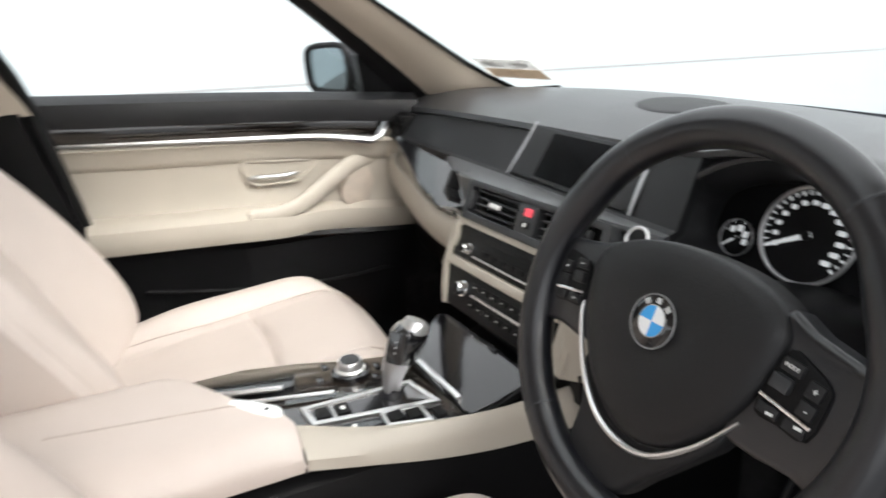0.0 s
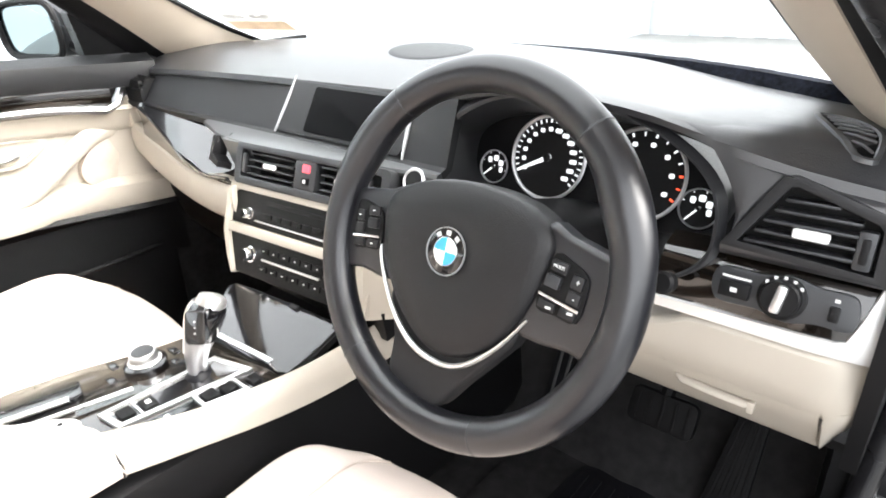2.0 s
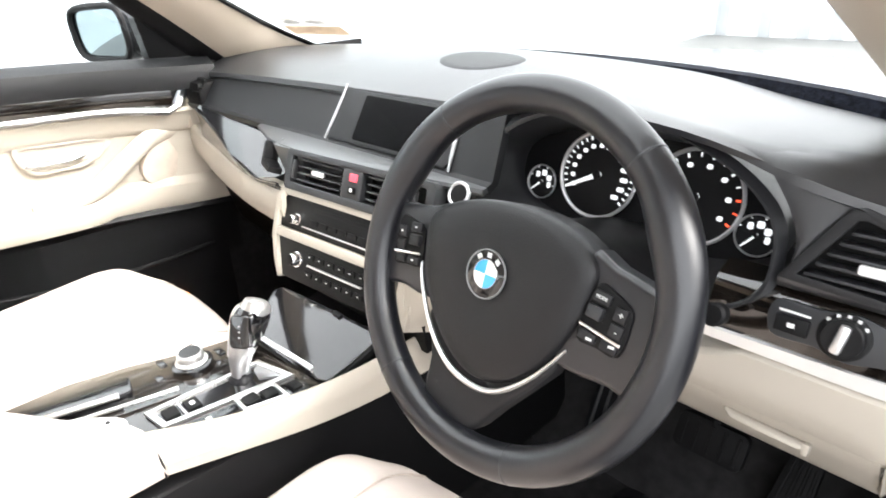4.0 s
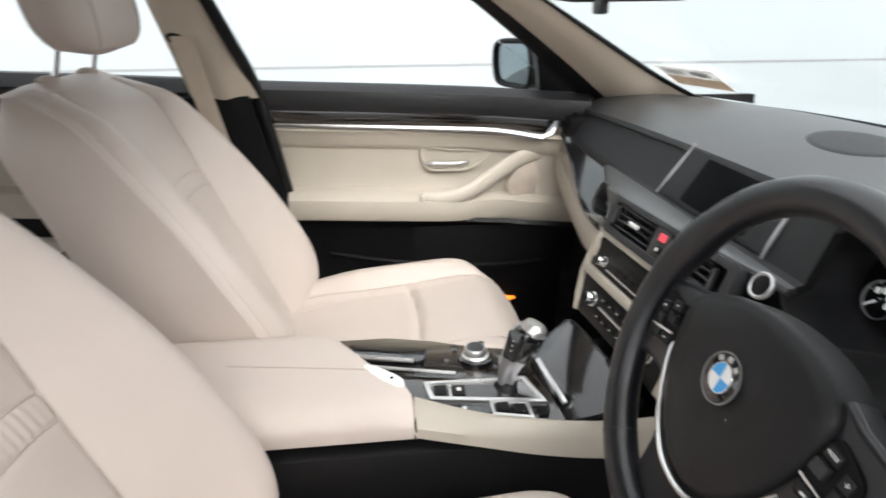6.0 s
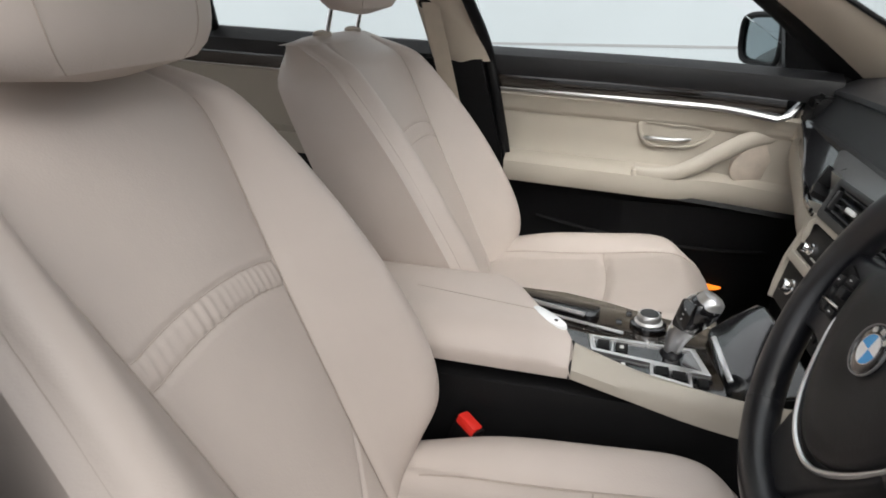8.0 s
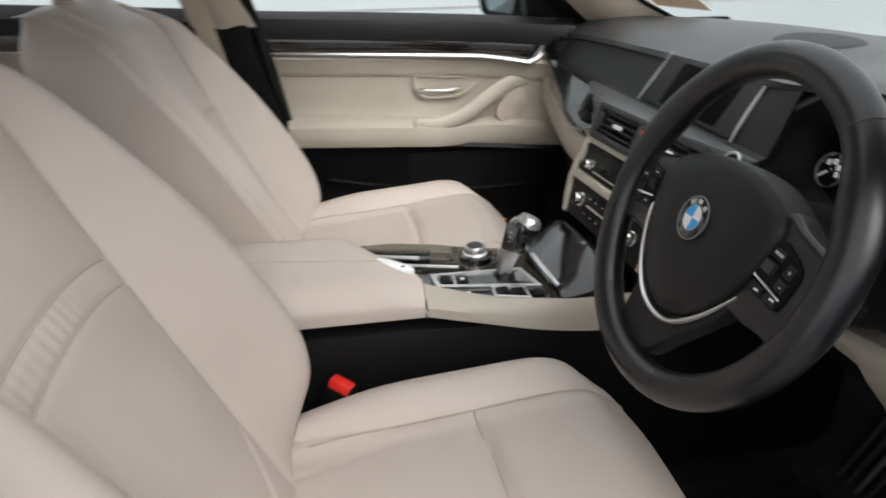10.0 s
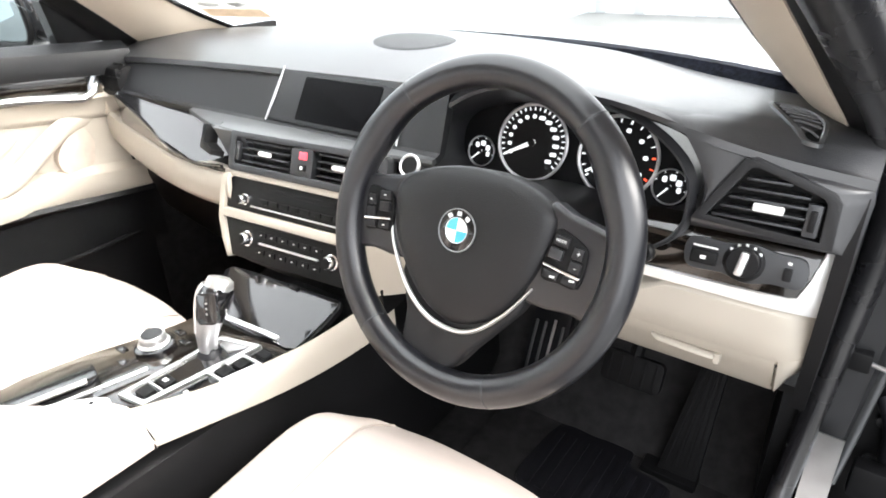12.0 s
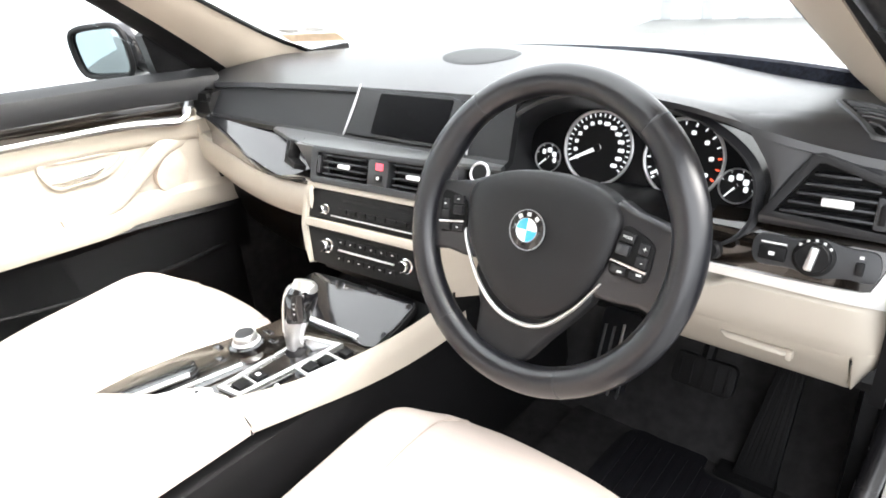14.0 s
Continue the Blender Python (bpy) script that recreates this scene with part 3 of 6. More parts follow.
def pad_z(x, y):
    """Height of the top pad: flat at the windscreen, rolling down to the brow."""
    yb, zb = brow(x)
    flat = smooth01((x - 0.32) / 0.2)
    yw, zw = 0.475 - 0.30 * x * x, 1.012 - 0.045 * x * x - 0.010 * flat
    t = max(0.0, min(0.95, (yw - y) / (yw - yb)))
    return lerp(zw, zb, t ** (1.5 + 4.7 * flat + 9.0 * smooth01((x - 0.48) / 0.12))) + 0.012 * math.sin(math.pi * t) * (1 - abs(x) / 0.9)


rows = []
for k in range(57):
    x = lerp(-0.70, 0.70, k / 56)
    yb, zb = brow(x)
    yw = 0.475 - 0.30 * x * x
    sec = [V(x, lerp(yw, yb, t), pad_z(x, lerp(yw, yb, t))) for t in (0, 0.12, 0.3, 0.45, 0.58, 0.7, 0.8, 0.88, 0.95)]
    k = 1 - smooth01((x - 0.10) / 0.10)
    sec += [V(x, yb - 0.002 - 0.004 * k, zb - 0.004 + 0.001 * k), V(x, yb + 0.001 - 0.009 * k, zb - 0.011 - 0.001 * k), V(x, yb + 0.010 - 0.013 * k, zb - 0.0135 - 0.004 * k), V(x, yb + 0.03, zb - 0.015 - 0.003 * k)]
    rows.append(sec)
part("top_pad", panel(bmesh.new(), rows, 0.006), BLACK_SOFT, dash, "black grained top pad")
# loudspeaker grille, flush in the top pad
rows = []
for i in range(9):
    r = i / 8
    lift = 0.0012 if i < 8 else -0.002
    rows.append([V(0.036 + 0.085 * r * math.cos(a), 0.358 + 0.050 * r * math.sin(a), pad_z(0.036 + 0.085 * r * math.cos(a), 0.358 + 0.050 * r * math.sin(a)) + lift) for a in [2 * math.pi * k / 40 for k in range(40)]])
part("speaker_grille", loft(bmesh.new(), rows, True), BLACK_DULL, dash, "flat black speaker grille")

# slanted fascia below the brow, from the passenger's end to the instruments
rows = []
for k in range(33):
    x = lerp(-0.69, 0.215, k / 32)
    yb, zb = brow(x)
    rows.append([V(x, yb + 0.003, zb - 0.008), V(x, lerp(yb, 0.182, 0.5) + 0.002, lerp(zb, 0.9, 0.5)), V(x, 0.182, 0.9), V(x, 0.172, 0.897)])
part("fascia", panel(bmesh.new(), rows, 0.012), BLACK_DULL, dash)
# ledge over the middle vents
rows = []
for k in range(25):
    x = lerp(-0.345, 0.215, k / 24)
    yf = curve((-0.345, -0.29, -0.235, -0.15, 0.0, 0.21), (0.150, 0.132, 0.114, 0.106, 0.118, 0.15), x)
    rows.append([V(x, 0.182, 0.8975), V(x, yf + 0.024, 0.897), V(x, yf + 0.015, 0.8955), V(x, yf + 0.013, 0.891), V(x, yf + 0.016, 0.886)])
part("ledge", panel(bmesh.new(), rows, 0.008), LEDGE, dash, "smooth satin grey ledge")

FAS = frame_of((0.0, 0.182, 0.9), (1, 0, 0), (0, 0.53, 0.85))
screen = thing("display_screen", (0, 0.2, 0.9), "switched-off wide black display between two chrome strips", "display")
b = slab(bmesh.new(), rounded(0.275, 0.083, 0.008, 4, -0.003, 0.043), FAS, 0.0, 0.004, 0.001)
part("bezel", b, BLACK_DULL, screen)
b = slab(bmesh.new(), rounded(0.165, 0.072, 0.004, 4, 0.006, 0.043), FAS, 0.004, 0.0052, 0.0005)
part("panel_glass", b, SCREEN, screen)
for sx in (-1, 1):
    pts = [FAS @ V(sx * 0.137 - 0.002 + sx * 0.010 * ((t - 0.5) ** 2 * 4 - 1) * 0.2 + (0.010 * t - 0.006 if sx < 0 else 0.006 - 0.010 * t), -0.002 + 0.094 * t, 0.004) for t in [i / 10 for i in range(11)]]
    part("chrome_strip", tube(bmesh.new(), pts, [0.0016 + 0.0017 * math.sin(math.pi * i / 10) for i in range(11)], 8), LEVER_GREY, screen, "slim satin chrome strip")

# passenger's side: gloss trim blade and beige band
WX = (-0.69, -0.60, -0.50, -0.40, -0.30, -0.20, -0.15)
WY = (0.172, 0.163, 0.150, 0.133, 0.113, 0.094, 0.086)
BUP = (0.852, 0.832, 0.820, 0.811, 0.815, 0.826, 0.832)
BLO = (0.762, 0.738, 0.726, 0.727, 0.737, 0.752, 0.760)
TX = (-0.605, -0.545, -0.46, -0.385, -0.28, -0.184, -0.165)
TZ = (0.892, 0.876, 0.850, 0.829, 0.823, 0.838, 0.842)


def blade_y(x):
    return curve(WX, WY, x)


rows = []
for k in range(29):
    x = lerp(-0.69, -0.148, k / 28)
    y, z1, z0 = blade_y(x), curve(WX, BUP, x), curve(WX, BLO, x)
    rows.append([V(x, y + 0.03, z1 + 0.002), V(x, y + 0.006, z1), V(x, y, z1 - 0.006), V(x, y - 0.003, lerp(z0, z1, 0.6)), V(x, y, lerp(z0, z1, 0.3)), V(x, y + 0.010, z0 + 0.008), V(x, y + 0.018, z0), V(x, y + 0.06, z0 - 0.004)])
part("beige_band", panel(bmesh.new(), rows, 0.008), BEIGE_TRIM, dash, "beige band along the passenger's side")
def blade_plane(x, z):
    """The flat face of the glossy blade, set back towards the vents."""
    return 0.1335 + 0.114 * (x + 0.385) + (z - 0.828)


rows, edge, under = [], [], []
for k in range(37):
    x = lerp(-0.612, -0.160, k / 36)
    ze = curve(TX, TZ, x)
    low = V(x, min(blade_y(x), blade_plane(x, ze)) + 0.001, ze)
    zb = max(ze - 0.003 - 0.05 * smooth01((x + 0.46) / 0.2), blade_y(x) + 0.010 - 0.1335 - 0.114 * (x + 0.385) + 0.828)
    zb = min(zb, ze - 0.002)
    rows.append([V(x, blade_plane(x, z), z) for z in [lerp(0.896, zb, i / 4) for i in range(5)]])
    edge.append(low)
    foot = V(x, blade_y(x) + 0.005, curve(WX, BUP, x) + 0.0005)
    under.append([low, lerp(low, foot, 0.5) + V(0, 0.004, 0), foot])
part("gloss_trim", panel(bmesh.new(), rows, -0.004), BLACK_GLOSS, dash, "glossy dark trim blade")
part("trim_edge", tube(bmesh.new(), edge, 0.0032, 8), BLACK_GLOSS, dash)
part("trim_return", panel(bmesh.new(), under, -0.004), WOOD, dash, "glossy dark wood return below the blade")
# black hook where the blade tucks under the ledge beside the vents
b = slab(bmesh.new(), [(-0.006, 0.0), (0.008, 0.003), (0.012, -0.026), (0.05, -0.032), (0.05, -0.041), (0.0, -0.039)], frame_of((-0.232, 0.122, 0.893), (1, -0.28, 0), (0, 0.42, 0.9)), -0.02, 0.003, 0.001)
part("trim_hook", b, BLACK_HARD, dash)
part("trim_gap", panel(bmesh.new(), [[V(x, 0.262, 0.896), V(x, 0.235, 0.86), V(x, blade_y(x) + 0.03, curve(WX, BUP, x) + 0.002)] for x in [lerp(-0.68, -0.16, k / 16) for k in range(17)]], 0.006), BLACK_GLOSS, dash)
# dark filler between the blade and the vents
rows = [[V(lerp(x0, x1, s), blade_y(x1) + 0.016 + dy, lerp(0.894, 0.836, s)) for s in (0, 0.3, 0.6, 1)] for x0, x1, dy in ((-0.215, -0.18, 0.024), (-0.205, -0.170, 0.012), (-0.185, -0.155, 0.014), (-0.13, -0.125, 0.02))]
part("vent_filler", panel(bmesh.new(), rows, 0.012), LEDGE, dash)
# door-end cap and small side vent
part("end_cap", panel(bmesh.new(), [[V(-0.705, 0.176, 0.905), V(-0.703, 0.170, 0.87), V(-0.70, 0.168, 0.842)], [V(-0.69, 0.170, 0.907), V(-0.688, 0.163, 0.87), V(-0.685, 0.162, 0.842)], [V(-0.672, 0.172, 0.904), V(-0.668, 0.168, 0.87), V(-0.672, 0.166, 0.842)]], 0.012), BEIGE_HARD, dash, "pale end cap beside the door")
part("end_block", box(bmesh.new(), (-0.645, 0.20, 0.915), (0.075, 0.05, 0.06), 0.012), BLACK_HARD, dash)
b = bmesh.new()
for i in range(4):
    box(b, (-0.618, 0.176 + 0.006 * i, 0.925 + 0.008 * i), (0.04, 0.006, 0.003), 0.001)
part("side_vent", b, BLACK_HARD, dash)
# glove box, black, below the band
rows = []
for k in range(9):
    x = lerp(-0.70, -0.17, k / 8)
    rows.append([V(x, blade_y(x) + 0.045, curve(WX, BLO, x) - 0.002), V(x, 0.215, 0.69), V(x, 0.25, 0.6), V(x, 0.36, 0.47), V(x, 0.6, 0.46)])
glove = part("glove_box", panel(bmesh.new(), rows, 0.02), BLACK_HARD, dash, "black glove box")

# ---- centre stack, turned a little to the driver ----
CS = frame_of((0.0, 0.124, 0.872), (math.cos(radians(5)), math.sin(radians(5)), 0), (-0.03, 0.34, 0.93))


def stack_plate(name, u0, u1, v0, v1, h, mat, parent, label="", bevel=0.003, depth=0.05, r=0.004):
    return part(name, slab(bmesh.new(), rounded(u1 - u0, v1 - v0, r, 4, (u0 + u1) / 2, (v0 + v1) / 2), CS, h - depth, h, bevel), mat, parent, label)


vents = thing("centre_vents", (0, 0.15, 0.84), "pair of black centre air vents with a red hazard button between", "air vent")
stack_plate("vent_back", -0.15, 0.155, -0.036, 0.022, -0.022, BLACK_HARD, vents)
b = ring(bmesh.new(), rounded(0.313, 0.063, 0.008, 4, 0.001, -0.006), rounded(0.285, 0.042, 0.004, 4, 0.001, -0.005), CS, -0.02, 0.004)
part("vent_frame", b, BLACK_SATIN, vents)
for u0, u1 in ((-0.130, -0.028), (0.03, 0.112)):
    for i in range(4):
        v = -0.020 + 0.0105 * i
        b = bmesh.new()
        box(b, ((u0 + u1) / 2, v, -0.007), (u1 - u0, 0.0026, 0.014), 0.001, CS)
        part("vent_slat", b, BLACK_SATIN, vents)
    b = bmesh.new()
    box(b, ((u0 + u1) / 2 + 0.002, -0.004, 0.002), (0.026, 0.0075, 0.006), 0.003, CS)
    part("vent_tab", b, TAB, vents, "bright vent slider tab")
for u in (-0.1365, 0.122):
    part("vent_wheel", box(bmesh.new(), (u, -0.005, 0.0), (0.007, 0.03, 0.008), 0.003, CS), BLACK_SOFT, vents)
stack_plate("hazard_plate", -0.022, 0.022, -0.027, 0.016, 0.003, BLACK_SATIN, vents, depth=0.02)
b = box(bmesh.new(), (0.004, 0.005, 0.004), (0.0145, 0.0115, 0.004), 0.002, CS)
part("hazard_button", b, lit("red_button", (0.8, 0.07, 0.1), 0.25), vents, "red hazard button")
b = box(bmesh.new(), (0.004, -0.013, 0.004), (0.014, 0.010, 0.004), 0.002, CS)
part("lock_button", b, BLACK_HARD, vents)
b = box(bmesh.new(), (0.004, -0.013, 0.0063), (0.005, 0.005, 0.0008), 0.0003, CS)
part("lock_mark", b, LETTER, vents)

# beige surround of the stack
pts = [(-0.172, -0.040), (-0.1595, -0.040), (-0.1595, -0.112), (-0.1365, -0.178), (-0.1405, -0.181), (-0.156, -0.155), (-0.170, -0.118)]
part("stack_column", slab(bmesh.new(), pts, CS, -0.05, 0.002, 0.003), BEIGE_TRIM, dash, "beige edge of the centre stack")
part("stack_column", slab(bmesh.new(), [(0.1175, -0.036), (0.15, -0.036), (0.145, -0.178), (0.1175, -0.178)], CS, -0.05, 0.0, 0.003), BEIGE_TRIM, dash)
stack_plate("stack_strip", -0.160, 0.118, -0.1155, -0.1005, 0.002, BEIGE_TRIM, dash, depth=0.03)
stack_plate("stack_strip", -0.172, 0.118, -0.0475, -0.0365, 0.001, BEIGE_TRIM, dash, depth=0.03)

radio = thing("radio_unit", (0, 0.1, 0.79), "slim black radio with disc slot, silver knob and chrome line", "radio")
stack_plate("radio_face", -0.159, 0.117, -0.100, -0.048, -0.004, BLACK_HARD, radio, depth=0.05)
stack_plate("disc_slot", -0.08, 0.07, -0.062, -0.056, -0.003, BLACK_HARD, radio, depth=0.004, bevel=0.0005, r=0.001)
b = box(bmesh.new(), (-0.002, -0.090, -0.0025), (0.20, 0.0024, 0.003), 0.001, CS)
part("chrome_line", b, SILVER, radio)
for i in range(8):
    b = box(bmesh.new(), (-0.075 + 0.022 * i, -0.079, -0.003), (0.019, 0.008, 0.003), 0.001, CS)
    part("radio_button", b, BLACK_HARD, radio)


def knob(u, v, r, parent, name="knob"):
    m = CS @ Matrix.Translation((u, v, -0.004))
    part(name, lathe(bmesh.new(), [(r * 1.25, 0), (r * 1.2, 0.003), (r, 0.004), (r * 0.96, 0.014), (r * 0.8, 0.016)], m, 28), CHROME, parent, "bright ringed knob")
    part("knob_cap", lathe(bmesh.new(), [(r * 0.78, 0.014), (r * 0.76, 0.0168), (r * 0.3, 0.0172)], m, 24), BLACK_HARD, parent)


knob(-0.115, -0.081, 0.0075, radio)
climate = thing("climate_panel", (0, 0.08, 0.72), "black climate control panel with two silver knobs and a chrome line", "climate control")
part("climate_face", slab(bmesh.new(), [(0.117, -0.117), (-0.1585, -0.117), (-0.1365, -0.178), (0.117, -0.178)], CS, -0.054, -0.004, 0.003), BLACK_HARD, climate)
for u in (-0.102, 0.076):
    knob(u, -0.143, 0.0105, climate)
b = box(bmesh.new(), (-0.013, -0.146, -0.0025), (0.125, 0.003, 0.004), 0.001, CS)
part("chrome_line", b, SILVER, climate)
for j, v in enumerate((-0.132, -0.160)):
    for i in range(6):
        b = box(bmesh.new(), (-0.072 + 0.0235 * i, v, -0.003), (0.019, 0.009, 0.003), 0.0012, CS)
        key = part("climate_button", b, BLACK_HARD, climate)
        part("button_mark", box(bmesh.new(), (-0.072 + 0.0235 * i, v, -0.0012), (0.0035, 0.0013, 0.0008), 0.0002, CS), LETTER, key)
# closed storage pocket below the stack
b = panel(bmesh.new(), [[V(x, 0.10, 0.705), V(x, 0.105, 0.66)] for x in (-0.17, 0.16)], 0.05)
part("stack_foot", b, BLACK_HARD, dash)

start = thing("start_button", (0.18, 0.16, 0.88), "round start button with a bright ring", "button")
SB = frame_of((0.182, 0.158, 0.884), (1, 0.1, 0), (0, 0.5, 0.86))
part("start_ring", lathe(bmesh.new(), [(0.0165, 0), (0.0165, 0.004), (0.0145, 0.0055), (0.0125, 0.004)], SB, 32, True), DIAL_RIM, start)
part("start_face", lathe(bmesh.new(), [(0.0125, 0.002), (0.012, 0.004), (0.004, 0.0045)], SB, 28), BLACK_HARD, start)

# ---- instruments ----
GA = frame_of((0.37, 0.268, 0.897), (1, 0, 0), (0, 0.28, 0.96))
hood_out, hood_in = [], []
for i in range(48):
    a = 2 * math.pi * i / 48
    c, s = math.cos(a), math.sin(a)
    ce = math.copysign(abs(c) ** 0.75, c)
    hood_in.append(GA @ V(-0.004 + 0.172 * ce, 0.003 + (0.062 if s > 0 else 0.058) * math.copysign(abs(s) ** 0.75, s), -0.004))
    x = 0.372 + (0.192 if c < 0 else 0.170) * ce
    if s > 0:
        yb, zb = brow(x)
        z = lerp(0.893, zb - 0.012, s ** 0.7)
        y = lerp(0.186, yb + 0.008, s)
    else:
        z = 0.893 - 0.062 * abs(s) ** 0.8 - 0.02 * (c > 0) * c * abs(s)
        y = 0.186 - 0.006 * abs(s)
    hood_out.append(V(x, y, z))
cluster = thing("instrument_cluster", (0.37, 0.26, 0.83), "instrument cluster with four lit white-on-black round dials", "instrument cluster")
lip = [p + V(0, 0.012, 0.0) + (p - V(0.372, p.y, 0.905)) * (0.10 if p.x < 0.45 else 0.05) for p in hood_out]
b = loft(bmesh.new(), [lip, [lerp(p, q, 0.6) + V(0, -0.006, 0) for p, q in zip(lip, hood_out)], hood_out, [lerp(p, q, 0.5) for p, q in zip(hood_out, hood_in)], hood_in], True)
part("hood", b, BLACK_SOFT, cluster, "deep black instrument hood")
b = bmesh.new()
b.faces.new([b.verts.new(p) for p in hood_in])
part("dial_plate", b, DIAL_FACE, cluster)


def dial(cu, cv, r, a0, a1, n, pointer, red=None, blocks=True):
    m = GA @ Matrix.Translation((cu, cv, 0))
    face = part("dial_face", lathe(bmesh.new(), [(r, -0.003), (r, 0.0005), (r * 0.99, 0.001), (0.001, 0.001)], m, 48), DIAL_FACE, cluster, "round black dial")
    part("dial_ring", lathe(bmesh.new(), [(r * 1.0, 0), (r * 1.04, 0.003), (r * 1.0, 0.0045), (r * 0.955, 0.003), (r * 0.95, 0.0)], m, 56, True), DIAL_RIM, face)
    for i in range(n):
        a = radians(lerp(a0, a1, i / (n - 1)))
        hot = red is not None and i >= red
        b = box(bmesh.new(), (0, r * 0.88, 0.0018), (r * (0.03 if i % 2 else 0.045), r * 0.09, 0.0008), 0.0, m @ Matrix.Rotation(-a, 4, "Z"))
        part("tick", b, DIAL_RED if hot else DIAL, face)
        if blocks and i % 2 == 0:
            q = m @ Matrix.Translation((math.sin(a) * r * 0.68, math.cos(a) * r * 0.68, 0.0018))
            wide = r * (0.185 if i > n * 0.45 and n > 20 else 0.12)
            b = slab(bmesh.new(), rounded(wide, r * 0.105, r * 0.04, 3), q, -0.0004, 0.0004, 0.0)
            part("figure_bar", b, DIAL, face)
    a = radians(pointer)
    b = bmesh.new()
    slab(b, [(-r * 0.05, -r * 0.10), (r * 0.05, -r * 0.10), (r * 0.055, r * 0.1), (r * 0.03, r * 0.88), (-r * 0.03, r * 0.88), (-r * 0.055, r * 0.1)], m @ Matrix.Rotation(-a, 4, "Z"), 0.003, 0.0045, 0.0004)
    part("pointer", b, DIAL, face, "white pointer")
    part("pointer_hub", lathe(bmesh.new(), [(r * 0.1, 0.002), (r * 0.1, 0.006), (r * 0.06, 0.007)], m, 20), BLACK_HARD, face)
    return face


dial(-0.061, 0.010, 0.052, -118, 128, 27, -118)
dial(0.061, 0.010, 0.052, -128, 118, 15, -122, 12)
for cu, turn in ((-0.140, -132), (0.132, -140)):
    face = dial(cu, -0.014, 0.0215, -70, 100, 5, turn, None, False)
    for a, w in ((-44, 0.006), (8, 0.0075), (60, 0.007), (104, 0.0055)):
        q = GA @ Matrix.Translation((cu + 0.0115 * math.sin(radians(a)), -0.014 + 0.0115 * math.cos(radians(a)), 0.0018))
        part("figure_bar", slab(bmesh.new(), rounded(w, 0.0075, 0.0022, 3), q, -0.0004, 0.0004, 0.0), DIAL, face)
part("message_strip", box(bmesh.new(), (0, -0.045, 0.0), (0.05, 0.012, 0.002), 0.0005, GA), SCREEN, cluster)

# ---- driver's outer vent, light switch, knee panel ----
RV = frame_of((0.625, 0.192, 0.912), (1, 0.04, 0), (0, 0.17, 0.985))
outer = [(-0.075, -0.026), (0.0585, -0.034), (0.057, 0.0135), (0.050, 0.0225), (-0.024, 0.0465), (-0.0335, 0.0445)]
inner = [(-0.061, -0.0205), (0.0465, -0.0275), (0.0455, 0.0105), (0.041, 0.0160), (-0.0215, 0.0365), (-0.0275, 0.035)]
rvent = thing("side_vent_outer", (0.625, 0.2, 0.87), "black slatted air vent with a bright tab near the door", "air vent")
part("vent_frame", ring(bmesh.new(), outer, inner, RV, -0.02, 0.003), BLACK_DULL, rvent)
b = slab(bmesh.new(), grow(inner, 0.004), RV, -0.03, -0.022, 0.0)
part("vent_back", b, BLACK_HARD, rvent)
for i in range(5):
    v = -0.0185 + 0.0105 * i
    u0 = -0.056 + 0.0066 * i
    u1 = (0.030, 0.030, 0.030, 0.030, 0.012)[i]
    b = box(bmesh.new(), ((u0 + u1) / 2, v, -0.008), (u1 - u0, 0.0028, 0.016), 0.001, RV)
    part("vent_slat", b, BLACK_SATIN, rvent)
part("vent_tab", box(bmesh.new(), (-0.004, -0.003, 0.003), (0.029, 0.009, 0.006), 0.004, RV), TAB, rvent, "bright vent slider tab")
part("vent_wheel_plate", box(bmesh.new(), (0.036, -0.008, -0.004), (0.014, 0.034, 0.012), 0.003, RV), BLACK_SATIN, rvent)
part("vent_wheel", box(bmesh.new(), (0.036, -0.008, 0.0025), (0.006, 0.022, 0.005), 0.002, RV), BLACK_HARD, rvent)
# pad round that vent: rolls over from the top pad and runs out to the door


def roll(x, i):
    """Lines of the roll from the top pad down to the vent's face."""
    yb, zb = brow(x)
    w = smooth01((x - 0.47) / 0.10)
    lift = (0.0002, 0.0008, 0.0014)[i] if i < 3 else 0.0
    if i < 3:
        y = yb + (0.034, 0.018, 0.006)[i]
        return V(x, y, pad_z(x, y) + lerp(-0.002, lift, w))
    return (V(x, yb + lerp(0.003, -0.004, w), zb + lerp(-0.006, 0.0005, w)), V(x, yb + lerp(0.004, -0.009, w), zb + lerp(-0.009, -0.002, w)), V(x, yb + lerp(0.005, -0.011, w), zb - 0.011))[i - 3]


part("end_roll", panel(bmesh.new(), [[roll(lerp(0.47, 0.704, k / 30), i) for i in range(6)] for k in range(31)], 0.006), BLACK_SOFT, dash)
corner = [V(0.549, 0.194, 0.872), V(0.703, 0.204, 0.870), V(0.706, 0.214, 0.925), roll(0.704, 5), roll(0.615, 5), roll(0.530, 5)]
face = [RV @ V(u, v, -0.001) for u, v in outer]
rim, lip2 = [], []
for i in range(6):
    for k in range(8):
        t = k / 8
        q = lerp(corner[i], corner[(i + 1) % 6], t)
        if i in (3, 4):
            q = roll(q.x, 5)
        if i == 5:
            q += V(0.018 * math.sin(math.pi * t), -0.003 * math.sin(math.pi * t), 0)
        rim.append(q)
        lip2.append(lerp(face[i], face[(i + 1) % 6], t))
b = loft(bmesh.new(), [rim, [lerp(p, q, 0.35) + V(0, -0.003, 0) for p, q in zip(rim, lip2)], [lerp(p, q, 0.8) + V(0, -0.002, 0) for p, q in zip(rim, lip2)], lip2, [p + V(0, 0.02, 0) for p in lip2]], True)
part("end_pad", b, BLACK_SOFT, dash)
